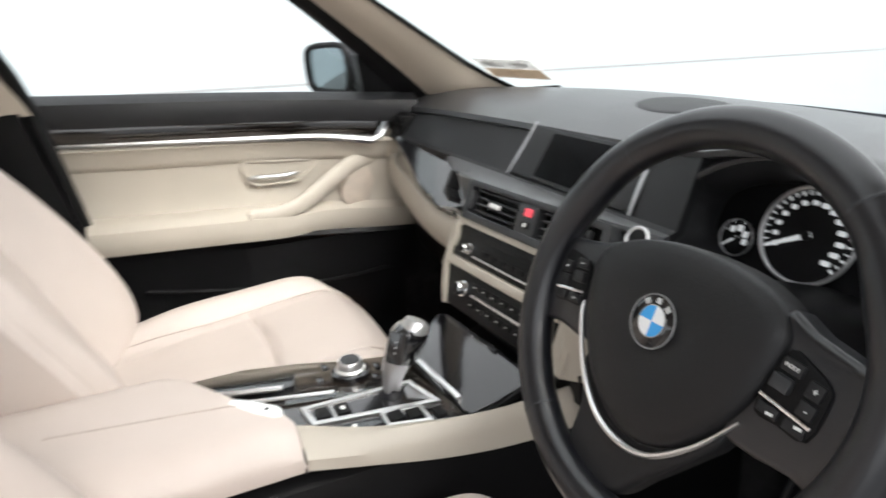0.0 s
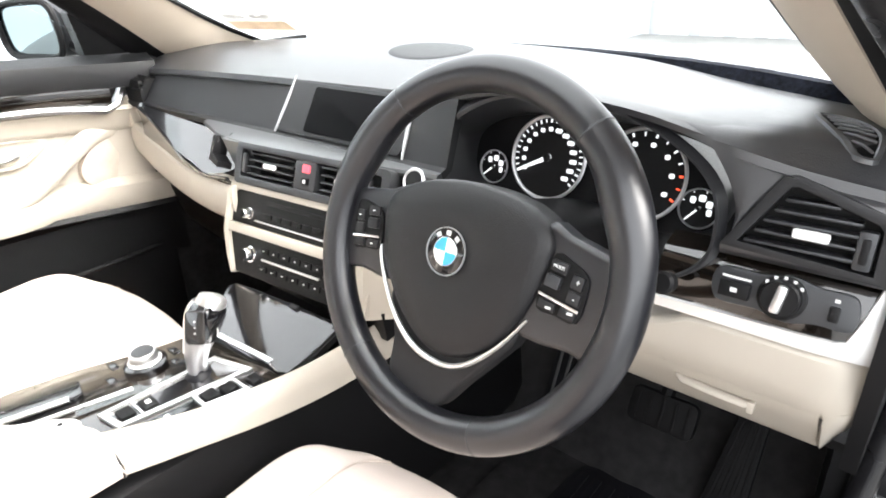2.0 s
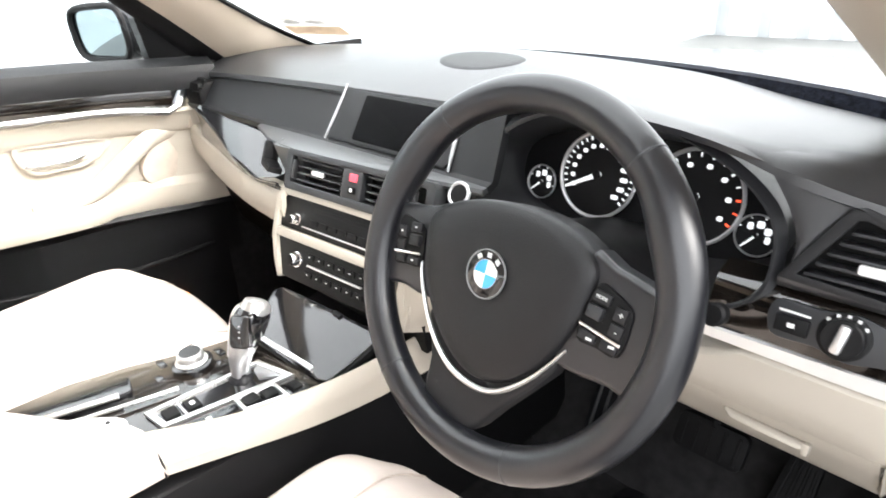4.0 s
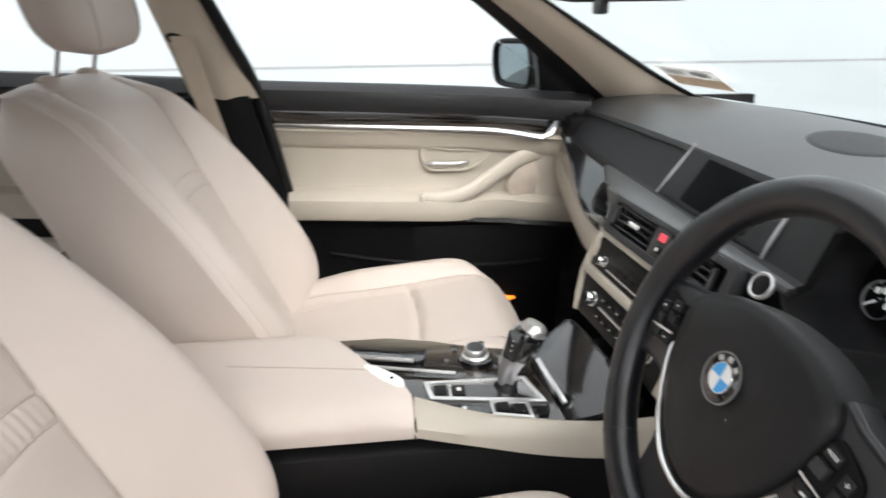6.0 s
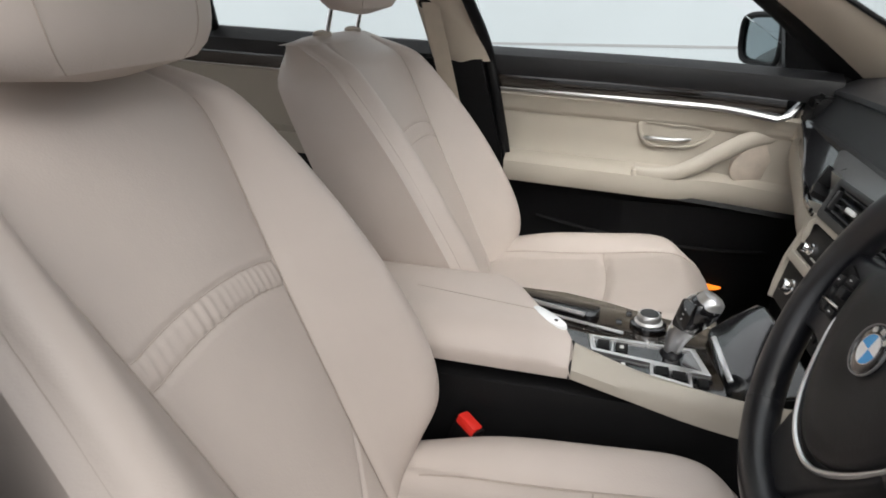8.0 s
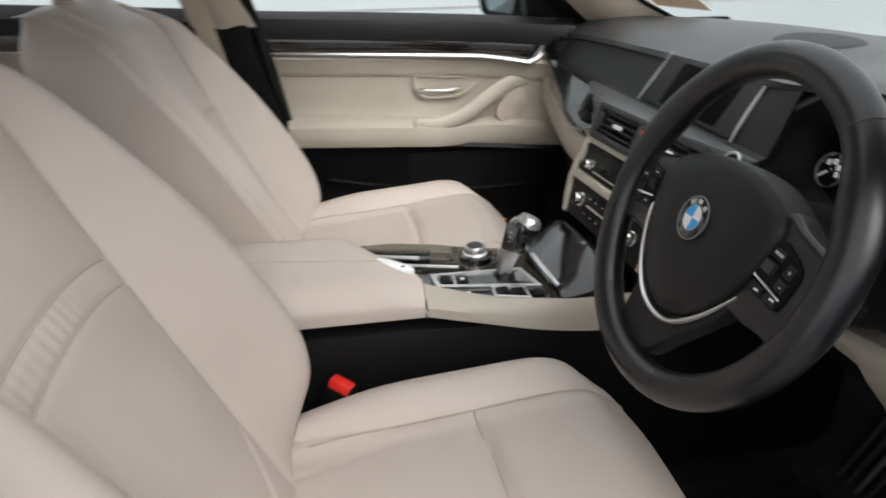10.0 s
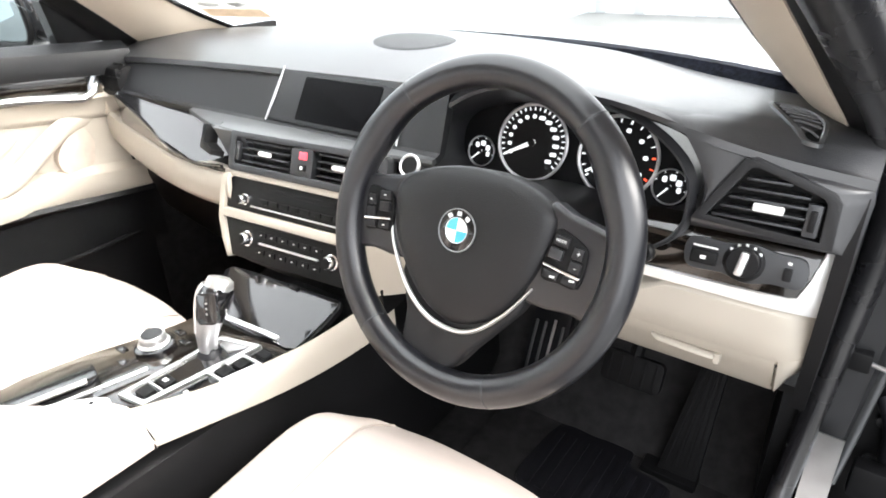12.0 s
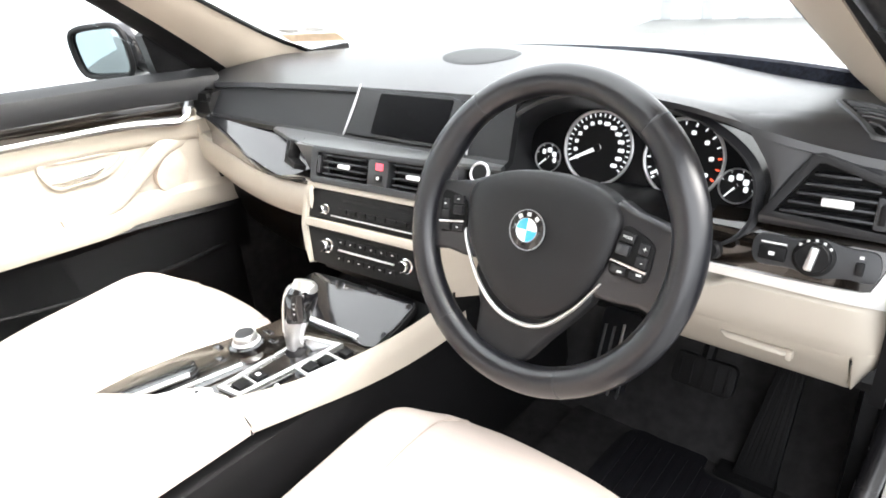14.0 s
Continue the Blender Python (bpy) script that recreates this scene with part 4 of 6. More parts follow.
# demister grille in the top pad
grille = soften([(0.594, 0.283), (0.611, 0.281), (0.626, 0.274), (0.641, 0.255), (0.647, 0.235), (0.645, 0.220), (0.633, 0.225), (0.618, 0.239), (0.605, 0.259), (0.596, 0.275)], 4)


def on_pad(p, h):
    return V(p[0], p[1], pad_z(p[0], p[1]) + 0.0014 + h)


# Ring and slats take the paler LEDGE: their sheen is put into the colour.
b = loft(bmesh.new(), [[on_pad(p, -0.003) for p in grow(grille, 0.0055)], [on_pad(p, 0.0012) for p in grow(grille, 0.005)], [on_pad(p, 0.0018) for p in grow(grille, 0.0015)], [on_pad(p, 0.0004) for p in grille], [on_pad(p, -0.003) for p in grille]], True)
dem = part("demister", b, LEDGE, dash, "slatted demister grille, its sheen put in as paler grey")
b = bmesh.new()
b.faces.new([b.verts.new(on_pad(p, 0.0)) for p in grow(grille, 0.0006)])
part("demister_back", b, BLACK_HARD, dem)
for i in range(6):
    y = lerp(0.272, 0.228, i / 5)
    x0 = curve((0.220, 0.232, 0.259, 0.276, 0.284), (0.640, 0.624, 0.606, 0.598, 0.595), y)
    x1 = curve((0.220, 0.235, 0.255, 0.272, 0.284), (0.645, 0.646, 0.640, 0.627, 0.600), y)
    part("demister_slat", tube(bmesh.new(), [on_pad((x0, y + 0.002), 0.001), on_pad((lerp(x0, x1, 0.5), y), 0.0014), on_pad((x1, y - 0.003), 0.001)], 0.0013, 6), LEDGE, dem)

LS = frame_of((0.61, 0.1885, 0.846), (1, 0.02, 0), (0, 0.30, 0.95))
rows = []
for k in range(17):
    x = lerp(0.495, 0.694, k / 16)
    z1 = lerp(0.872, 0.879, k / 16)
    bend = 0.016 * max(0.0, (x - 0.625) / 0.07) ** 2
    rows.append([V(x, 0.222 + bend, z1 + 0.001), V(x, 0.209 + bend, z1 - 0.003), V(x, 0.198 + bend, 0.865), V(x, 0.190 + bend, 0.855), V(x, 0.186 + bend, 0.842), V(x, 0.184 + bend * 0.6, 0.818)])
part("gloss_trim", panel(bmesh.new(), rows, 0.006), WOOD, dash, "glossy dark wood trim")
rows = []
for k in range(31):
    x = lerp(0.47, 0.696, k / 30)
    bend = 0.016 * max(0.0, (x - 0.625) / 0.07) ** 2
    top = lerp(0.8125, 0.8185, min(1.0, (x - 0.47) / 0.18)) + 0.060 * smooth01((x - 0.662) / 0.024) ** 1.3
    sec = []
    for t in (1.0, 0.8, 0.6, 0.4, 0.2, 0.0):
        z = lerp(0.803, top, t)
        sec.append(V(x, curve((0.803, 0.818, 0.842, 0.864, 0.880), (0.181, 0.181, 0.183, 0.188, 0.197), z) + bend * curve((0.803, 0.818, 0.842, 0.880), (0.5, 0.6, 1.0, 1.0), z), z))
    rows.append(sec)
part("silver_strip", panel(bmesh.new(), rows, 0.005), STRIP, dash, "satin silver strip, wide at its end")
lights = thing("light_switch", (0.61, 0.19, 0.82), "light switch panel with a round rotary knob", "switch")
part("switch_plate", slab(bmesh.new(), soften([(-0.058, 0.014), (-0.02, 0.0165), (0.005, 0.021), (0.028, 0.0165), (0.056, 0.014), (0.058, -0.014), (0.03, -0.0165), (0.005, -0.022), (-0.02, -0.017), (-0.056, -0.016)]), LS, -0.004, 0.003, 0.0015), BLACK_SATIN, lights)
m = LS @ Matrix.Translation((0.0, 0.0, 0.003))
dialk = part("rotary_knob", lathe(bmesh.new(), [(0.0205, 0), (0.0205, 0.003), (0.017, 0.004), (0.0165, 0.012), (0.015, 0.0135)], m, 36), BLACK_HARD, lights)
part("knob_grip", box(bmesh.new(), (0, 0, 0.014), (0.0085, 0.026, 0.012), 0.003, m @ Matrix.Rotation(radians(-8), 4, "Z")), SILVER, dialk, "bright grip bar")
for i in range(5):
    a = radians(-50 + 25 * i)
    part("knob_mark", box(bmesh.new(), (0.0185 * math.sin(a), 0.0185 * math.cos(a), 0.0035), (0.003, 0.003, 0.0008), 0.0, m), LETTER, lights)
part("fog_button", box(bmesh.new(), (-0.04, -0.004, 0.004), (0.028, 0.016, 0.006), 0.002, LS), BLACK_HARD, lights)
part("button_line", box(bmesh.new(), (-0.04, 0.0075, 0.0045), (0.026, 0.0022, 0.002), 0.0008, LS), LETTER, lights)
part("button_mark", box(bmesh.new(), (-0.04, -0.004, 0.0074), (0.006, 0.004, 0.0006), 0.0, LS), LETTER, lights)
part("dimmer_wheel", box(bmesh.new(), (0.042, -0.003, 0.004), (0.008, 0.014, 0.006), 0.002, LS), BLACK_HARD, lights)
part("dimmer_mark", box(bmesh.new(), (0.042, 0.009, 0.0033), (0.004, 0.003, 0.0006), 0.0, LS), LETTER, lights)

# knee panel: beige, in two faces, with its own compartment
rows = []
for k in range(27):
    x = lerp(0.10, 0.693, k / 26)
    dx = max(0.0, (x - 0.66) / 0.033)
    dip = 0.045 * max(0.0, 1 - abs(x - 0.37) / 0.16) ** 0.6 if abs(x - 0.37) < 0.16 else 0
    zt = 0.803 - dip
    yk = 0.182 + 0.02 * dx * dx + 0.05 * max(0.0, (0.2 - x) / 0.1)
    rows.append([V(x, yk + 0.03, zt + 0.002), V(x, yk + 0.004, zt), V(x, yk - 0.002, zt - 0.006), V(x, yk - 0.004, lerp(zt, 0.742, 0.6)), V(x, yk, 0.742), V(x, yk + 0.012, 0.728)])
knee = part("knee_panel", panel(bmesh.new(), rows, 0.01), BEIGE_TRIM, dash, "beige knee panel")
rows = []
for k in range(19):
    x = lerp(0.42, 0.661, k / 18)
    e = min(1.0, (x - 0.42) / 0.012, (0.661 - x) / 0.004)
    rows.append([V(x, 0.187, 0.738), V(x, 0.188, 0.732), V(x, 0.208, 0.705), V(x, 0.24 - 0.003 * e, 0.668), V(x, 0.249, 0.654), V(x, 0.262, 0.650)])
lid = part("compartment_lid", panel(bmesh.new(), rows, 0.012), BEIGE_TRIM, dash, "beige fold-down compartment lid")
b = tube(bmesh.new(), [(0.522, 0.206, 0.7195), (0.527, 0.200, 0.7155), (0.532, 0.1975, 0.7135), (0.56, 0.1965, 0.7125), (0.596, 0.1965, 0.7120), (0.602, 0.200, 0.7135)], [0.003, 0.005, 0.0055, 0.0055, 0.0055, 0.004], 10, flat=0.55)
box(b, (0.602, 0.199, 0.7105), (0.007, 0.012, 0.014), 0.002)
part("lid_pull", b, BEIGE_TRIM, lid)
rows = []
for k in range(6):
    s = k / 5
    xs = lambda far: lerp(0.6645, far, s)
    up = 0.012 * s * s
    bk = 0.018 * s * s
    rows.append([V(xs(0.691), 0.184 + bk, 0.744), V(xs(0.688), 0.187 + bk, 0.732), V(xs(0.683), 0.203 + bk, 0.707), V(xs(0.676), 0.226 + bk, 0.674 + up), V(xs(0.670), 0.236 + bk, 0.662 + up), V(xs(0.669), 0.25 + bk, 0.660 + up)])
part("knee_corner", panel(bmesh.new(), rows, 0.012), BEIGE_TRIM, dash)
rows = [[V(x, 0.20, 0.735), V(x, 0.235, 0.68), V(x, 0.32, 0.64), V(x, 0.6, 0.66)] for x in (0.12, 0.2, 0.3, 0.43)]
part("knee_under", panel(bmesh.new(), rows, 0.012), BLACK_HARD, dash)
rows = [[V(x, 0.262, 0.648), V(x, 0.4, 0.65), V(x, 0.6, 0.66)] for x in (0.42, 0.55, 0.695)]
part("knee_under", panel(bmesh.new(), rows, 0.012), BLACK_HARD, dash)
rows = [[V(0.135, 0.10, 0.80), V(0.2, 0.165, 0.80)], [V(0.135, 0.09, 0.74), V(0.19, 0.165, 0.74)], [V(0.134, 0.085, 0.70), V(0.175, 0.15, 0.69)]]
part("stack_flank", panel(bmesh.new(), rows, 0.012), BEIGE_TRIM, dash, "beige side of the centre stack")

# paper permit behind the windscreen
permit = thing("paper_permit", (-0.53, 0.42, 1.0), "paper permit in a clear sleeve on the dashboard corner", "permit")
PM = frame_of((-0.5085, 0.407, 1.0385), (0.143, 0.058, -0.003), (0.044, -0.0765, 0.044))
part("sheet", slab(bmesh.new(), rounded(0.15, 0.048, 0.003, 5, 0.0, -0.0235), PM, 0, 0.001, 0.0), PAPER, permit)
part("sheet_top", slab(bmesh.new(), rounded(0.15, 0.046, 0.003, 5, 0.0, 0.0245), PM, 0, 0.001, 0.0), PAPER_WHITE, permit)
for i in range(2):
    part("print_disc", slab(bmesh.new(), [(-0.035 + 0.068 * i + 0.027 * math.cos(2 * math.pi * k / 24), 0.026 + 0.015 * math.sin(2 * math.pi * k / 24)) for k in range(24)], PM, 0.0012, 0.0016, 0.0), PAPER_WHITE, permit)
part("sleeve_edge", tube(bmesh.new(), [PM @ V(x, y, 0.001) for x, y in rounded(0.156, 0.10, 0.005)], 0.0012, 6, True), PAPER_WHITE, permit)

# ---- steering wheel ----
WM = frame_of((0.377, 0.012, 0.893), (1, 0, 0), (0, 0.3746, 0.9272))
wheel = thing("steering_wheel", (0.377, 0.05, 0.88), "black leather steering wheel with bright lower trim and multifunction buttons", "steering wheel")
RR, RT = 0.1635, 0.0172
pts, rad = [], []
for i in range(96):
    a = 2 * math.pi * i / 96
    deg = math.degrees(a)
    bulge = sum(math.exp(-((deg - c) / 11.0) ** 2) for c in (28, 152))
    pts.append(WM @ V((RR - 0.002 * bulge) * math.cos(a), (RR - 0.002 * bulge) * math.sin(a), 0))
    rad.append(RT * (1 + 0.12 * bulge))
rim = part("rim", tube(bmesh.new(), pts, rad, 20, True), WHEEL_LEATHER, wheel, "black leather rim")
for deg in (50, 128, 232, 292):
    a = radians(deg)
    m = WM @ Matrix.Rotation(a, 4, "Z") @ Matrix.Translation((RR, 0, 0)) @ Matrix.Rotation(radians(90), 4, "X")
    b = lathe(bmesh.new(), [(RT * 1.0, -0.0011), (RT * 1.022, -0.0006), (RT * 1.022, 0.0006), (RT * 1.0, 0.0011)], m, 24, True)
    part("rim_seam", b, BLACK_SATIN, rim)

pad = [(-0.093, 0.038), (-0.055, 0.059), (0.0, 0.067), (0.055, 0.061), (0.090, 0.041), (0.094, 0.014), (0.080, -0.034), (0.050, -0.076), (0.015, -0.095), (-0.020, -0.092), (-0.056, -0.068), (-0.086, -0.026), (-0.097, 0.012)]
out = soften(pad, 4)
b = bmesh.new()
rows = []
for k, h in ((1.0, -0.03), (1.0, -0.004), (0.985, 0.004), (0.95, 0.008), (0.85, 0.0115), (0.6, 0.0145), (0.3, 0.0135), (0.24, 0.0128), (0.02, 0.0128)):
    rows.append([WM @ V(x * k, y * k - 0.004 * (1 - k), h) for x, y in out])
loft(b, rows, True, True)
cover = part("airbag_cover", b, PAD_BLACK, wheel, "black shield-shaped hub cover")
# round emblem drawn as plain shapes
EM = WM @ Matrix.Translation((-0.005, 0.001, 0.0125)) @ Matrix.Diagonal((0.89, 0.89, 1, 1))
badge = part("emblem", lathe(bmesh.new(), [(0.0245, -0.003), (0.0245, 0.0022), (0.0225, 0.003), (0.002, 0.003)], EM, 48), BLACK_GLOSS, wheel, "round dark badge with blue and white quarters")
part("emblem_ring", lathe(bmesh.new(), [(0.0240, 0.002), (0.0252, 0.002), (0.0250, 0.0036), (0.0240, 0.0036)], EM, 48, True), LEVER_GREY, badge)
part("emblem_ring", lathe(bmesh.new(), [(0.0142, 0.0025), (0.0152, 0.0025), (0.0150, 0.0038), (0.0142, 0.0038)], EM, 40, True), CHROME, badge)
for q in range(4):
    fan = [(0, 0)] + [(0.0142 * math.cos(radians(90 * q + a)), 0.0142 * math.sin(radians(90 * q + a))) for a in range(0, 91, 10)]
    part("emblem_quarter", slab(bmesh.new(), fan, EM, 0.003, 0.0036, 0.0), WHITE if q % 2 == 0 else BLUE, badge)
for i in range(3):
    a = radians(128 - 38 * i)
    part("emblem_bar", box(bmesh.new(), (0, 0.0192, 0.0032), (0.0055, 0.005, 0.0008), 0.0, EM @ Matrix.Rotation(a - math.pi / 2, 4, "Z")), SILVER, badge)

# spokes
def spoke(name, poly, h0, h1, mat, bevel=0.006, label=""):
    return part(name, slab(bmesh.new(), soften(poly, 3), WM, h0, h1, bevel, 3), mat, wheel, label)


spoke("right_spoke", [(0.080, 0.045), (0.105, 0.042), (0.140, 0.034), (0.153, 0.03), (0.156, -0.035), (0.148, -0.055), (0.125, -0.050), (0.090, -0.052), (0.07, -0.04)], -0.024, 0.001, WHEEL_LEATHER)
spoke("left_spoke", [(-0.072, 0.045), (-0.10, 0.042), (-0.135, 0.036), (-0.153, 0.03), (-0.155, -0.03), (-0.148, -0.05), (-0.12, -0.046), (-0.085, -0.048), (-0.065, -0.035)], -0.024, 0.001, WHEEL_LEATHER)
spoke("lower_spoke", [(-0.075, -0.050), (-0.062, -0.10), (-0.060, -0.138), (-0.04, -0.150), (-0.012, -0.152), (0.008, -0.147), (0.030, -0.118), (0.080, -0.045), (0.0, -0.06)], -0.022, -0.002, BLACK_DULL, 0.006, "dull black lower spoke")
vt = smooth_path([(-0.0985, -0.008, 0.001), (-0.0925, -0.030, 0.002), (-0.066, -0.070, 0.003), (-0.034, -0.0955, 0.004), (0.0, -0.1035, 0.004), (0.030, -0.0965, 0.004), (0.060, -0.070, 0.003), (0.0835, -0.036, 0.001)], 6)
part("bright_trim", tube(bmesh.new(), [WM @ p for p in vt], [0.0010 + 0.0020 * math.sin(math.pi * i / (len(vt) - 1)) for i in range(len(vt))], 8, flat=1.3), SILVER, wheel, "bright V-shaped trim line")


def buttons(sgn):
    """The cluster of keys on one spoke."""
    m = WM @ Matrix.Translation((0.1105 if sgn > 0 else -0.1185, 0.001, 0.001)) @ Matrix.Rotation(radians(-6 * sgn), 4, "Z") @ Matrix.Diagonal((0.84, 0.88, 1, 1))
    plate = part("button_plate", slab(bmesh.new(), soften([(-0.019, 0.027), (0.0, 0.025), (0.019, 0.018), (0.024, 0.005), (0.023, -0.026), (0.0, -0.028), (-0.022, -0.028), (-0.024, 0.0)], 3), m, -0.004, 0.0025, 0.001), BLACK_HARD, wheel)
    keys = ((-0.010, 0.0165, 0.018, 0.011), (-0.0115, 0.002, 0.016, 0.012), (0.0125, 0.0095, 0.013, 0.013), (0.0135, -0.0055, 0.014, 0.012), (-0.011, -0.0215, 0.019, 0.009), (0.0125, -0.0215, 0.018, 0.009))
    for i, (u, v, w, h) in enumerate(keys):
        u = u * sgn
        k = part("wheel_button", box(bmesh.new(), (u, v, 0.003 if i != 1 else 0.0045), (w, h, 0.004 if i != 1 else 0.006), 0.0015, m), BLACK_SATIN if i == 1 and sgn > 0 else BLACK_DULL, plate)
    part("bright_bar", box(bmesh.new(), (0.001 * sgn, -0.0138, 0.0042), (0.046, 0.0032, 0.003), 0.001, m @ Matrix.Rotation(radians(-3 * sgn), 4, "Z")), CHROME, plate, "bright dividing bar")
    return m, plate


BR, plate_r = buttons(1)
BL, plate_l = buttons(-1)


def text(body, m, size, mat, parent, name="lettering"):
    """Raised print in the built-in letters, as a mesh."""
    cu = bpy.data.curves.new("letters", "FONT")
    cu.body, cu.size, cu.align_x, cu.align_y, cu.extrude = body, size, "CENTER", "CENTER", 0.0002
    tmp = bpy.data.objects.new("letters", cu)
    me = bpy.data.meshes.new_from_object(tmp)
    bpy.data.objects.remove(tmp)
    me.transform(m)
    b = bmesh.new()
    b.from_mesh(me)
    bpy.data.meshes.remove(me)
    return part(name, b, mat, parent)


text("MODE", BR @ Matrix.Translation((-0.010, 0.0165, 0.0054)), 0.0044, LETTER, plate_r)
text("+", BR @ Matrix.Translation((0.0135, 0.0095, 0.0054)), 0.009, LETTER, plate_r)
text("-", BR @ Matrix.Translation((0.0145, -0.0055, 0.0054)), 0.009, LETTER, plate_r)
for u in (-0.011, 0.0125):
    part("key_mark", box(bmesh.new(), (u, -0.0215, 0.0052), (0.006, 0.0022, 0.0006), 0.0, BR @ Matrix.Rotation(0.15, 4, "Z")), LETTER, plate_r)

for u, v, w, h in ((0.010, 0.0165, 0.004, 0.0014), (-0.0135, 0.0095, 0.003, 0.002), (0.011, -0.0215, 0.004, 0.0014)):
    part("key_mark", box(bmesh.new(), (u, v, 0.0052), (w, h, 0.0006), 0.0, BL), LETTER, plate_l)

# column shroud and stalks
column = thing("steering_column", (0.377, 0.15, 0.78), "black steering column shroud with two stalks", "steering column")
rows = []
for y, zc, w, h in ((0.045, 0.868, 0.05, 0.042), (0.07, 0.862, 0.062, 0.05), (0.13, 0.845, 0.068, 0.055), (0.20, 0.828, 0.07, 0.055), (0.26, 0.81, 0.07, 0.055)):
    rows.append([V(0.377 + w * math.copysign(abs(math.cos(a)) ** 0.6, math.cos(a)), y, zc + h * math.copysign(abs(math.sin(a)) ** 0.6, math.sin(a))) for a in [2 * math.pi * k / 28 for k in range(28)]])
part("shroud", loft(bmesh.new(), rows, True, True), BLACK_HARD, column)
for sgn in (-1, 1):
    p = [V(0.377 + sgn * 0.06, 0.085, 0.872), V(0.377 + sgn * 0.10, 0.075, 0.876), V(0.377 + sgn * 0.145, 0.06, 0.874)]
    stalk = part("stalk", tube(bmesh.new(), smooth_path(p, 5), [0.007] * 7 + [0.008, 0.009, 0.009, 0.006], 10, flat=0.8), BLACK_HARD, column)
part("stalk_knob", lathe(bmesh.new(), [(0.005, 0.0), (0.011, 0.002), (0.0115, 0.016), (0.009, 0.019)], frame_of((0.514, 0.163, 0.842), (1, 0, 0), (0, 0.36, 0.93)), 20), BLACK_HARD, column)

# ---- centre console ----
console = thing("centre_console", (0, -0.15, 0.3), "centre console with glossy dark panel, beige side rail and bright edging", "console")
rows = []
for y in (-0.70, -0.4, -0.28, -0.24, -0.19, -0.14, -0.10, -0.06, -0.03, 0.0, 0.04, 0.12, 0.5):
    xl = curve((-0.70, -0.27, -0.19, -0.14, -0.07, -0.03, 0.05, 0.12, 0.5), (-0.165, -0.169, -0.148, -0.125, -0.106, -0.099, -0.12, -0.15, -0.16), y)
    rows.append([V(-0.135, y, 0.30), V(xl - 0.002, y, 0.60), V(xl, y, 0.634), V(xl + 0.006, y, 0.640), V(0.05, y, 0.646), V(0.098, y, 0.618), V(0.108, y, 0.58), V(0.122, y, 0.30)])
part("tunnel_side", panel(bmesh.new(), rows, 0.01), BLACK_HARD, console, "black lower console side")
RY = (-0.236, -0.15, -0.07, 0.0, 0.06, 0.13)
rows = []
for k in range(21):
    y = lerp(-0.236, 0.13, k / 20)
    xi = curve(RY, (0.044, 0.073, 0.094, 0.112, 0.124, 0.138), y)
    zi = curve(RY, (0.672, 0.660, 0.657, 0.660, 0.668, 0.682), y)
    xo = curve(RY, (0.101, 0.110, 0.117, 0.126, 0.137, 0.155), y)
    zo = curve(RY, (0.646, 0.630, 0.615, 0.610, 0.614, 0.628), y)
    rows.append([V(xi - 0.004, y, zi - 0.014), V(xi, y, zi), V(lerp(xi, xo, 0.35), y, zi + 0.003), V(lerp(xi, xo, 0.8), y, lerp(zo, zi, 0.86)), V(xo, y, lerp(zo, zi, 0.55)), V(xo + 0.001, y, zo), V(xo - 0.012, y, zo - 0.004)])
part("side_rail", panel(bmesh.new(), rows, 0.006), BEIGE_TRIM, console, "beige leather-look side rail")
# gloss panel under gate and controller
poly = [(-0.171, -0.36), (-0.05, -0.33), (0.03, -0.24), (0.052, -0.225), (0.105, -0.045), (0.11, -0.03), (-0.100, -0.03), (-0.106, -0.065), (-0.114, -0.095), (-0.127, -0.137), (-0.150, -0.192), (-0.171, -0.27)]
FLAT = Matrix.Translation((0, 0, 0.652))
TILT = FLAT @ Matrix.Translation((0.075, 0, 0)) @ Matrix.Rotation(radians(-1.4), 4, "Y") @ Matrix.Translation((-0.075, 0, 0))
part("gloss_panel", slab(bmesh.new(), poly, TILT, -0.012, 0.0, 0.002), WOOD, console, "glossy dark streaked wood panel")
# lidded tray towards the dash, rising to it
LID = frame_of((0.0, -0.028, 0.6565), (1, 0, -0.075), (0, 0.957, 0.30))
lid_line = [(-0.060, -0.010), (0.028, -0.005), (0.087, 0.0), (0.100, 0.007), (0.104, 0.049), (0.102, 0.096), (0.095, 0.105), (0.014, 0.096), (-0.082, 0.083), (-0.118, 0.076), (-0.126, 0.066), (-0.101, 0.027), (-0.074, -0.006)]
part("tray_lid", slab(bmesh.new(), lid_line, LID, -0.01, 0.003, 0.002), BLACK_GLOSS, console, "gloss black tray lid mirroring the sky")
part("lid_gap", slab(bmesh.new(), grow(lid_line, 0.003), LID, -0.012, -0.001, 0.001), BLACK_HARD, console)
part("lid_strip", box(bmesh.new(), (0.0, 0.0, 0.004), (0.112, 0.008, 0.004), 0.002, LID @ Matrix.Translation((0.009, 0.001, 0)) @ Matrix.Rotation(radians(6), 4, "Z")), SILVER, console, "bright lid handle strip")
part("lid_catch", box(bmesh.new(), (0.014, 0.092, 0.004), (0.018, 0.008, 0.006), 0.002, LID), BLACK_HARD, console)

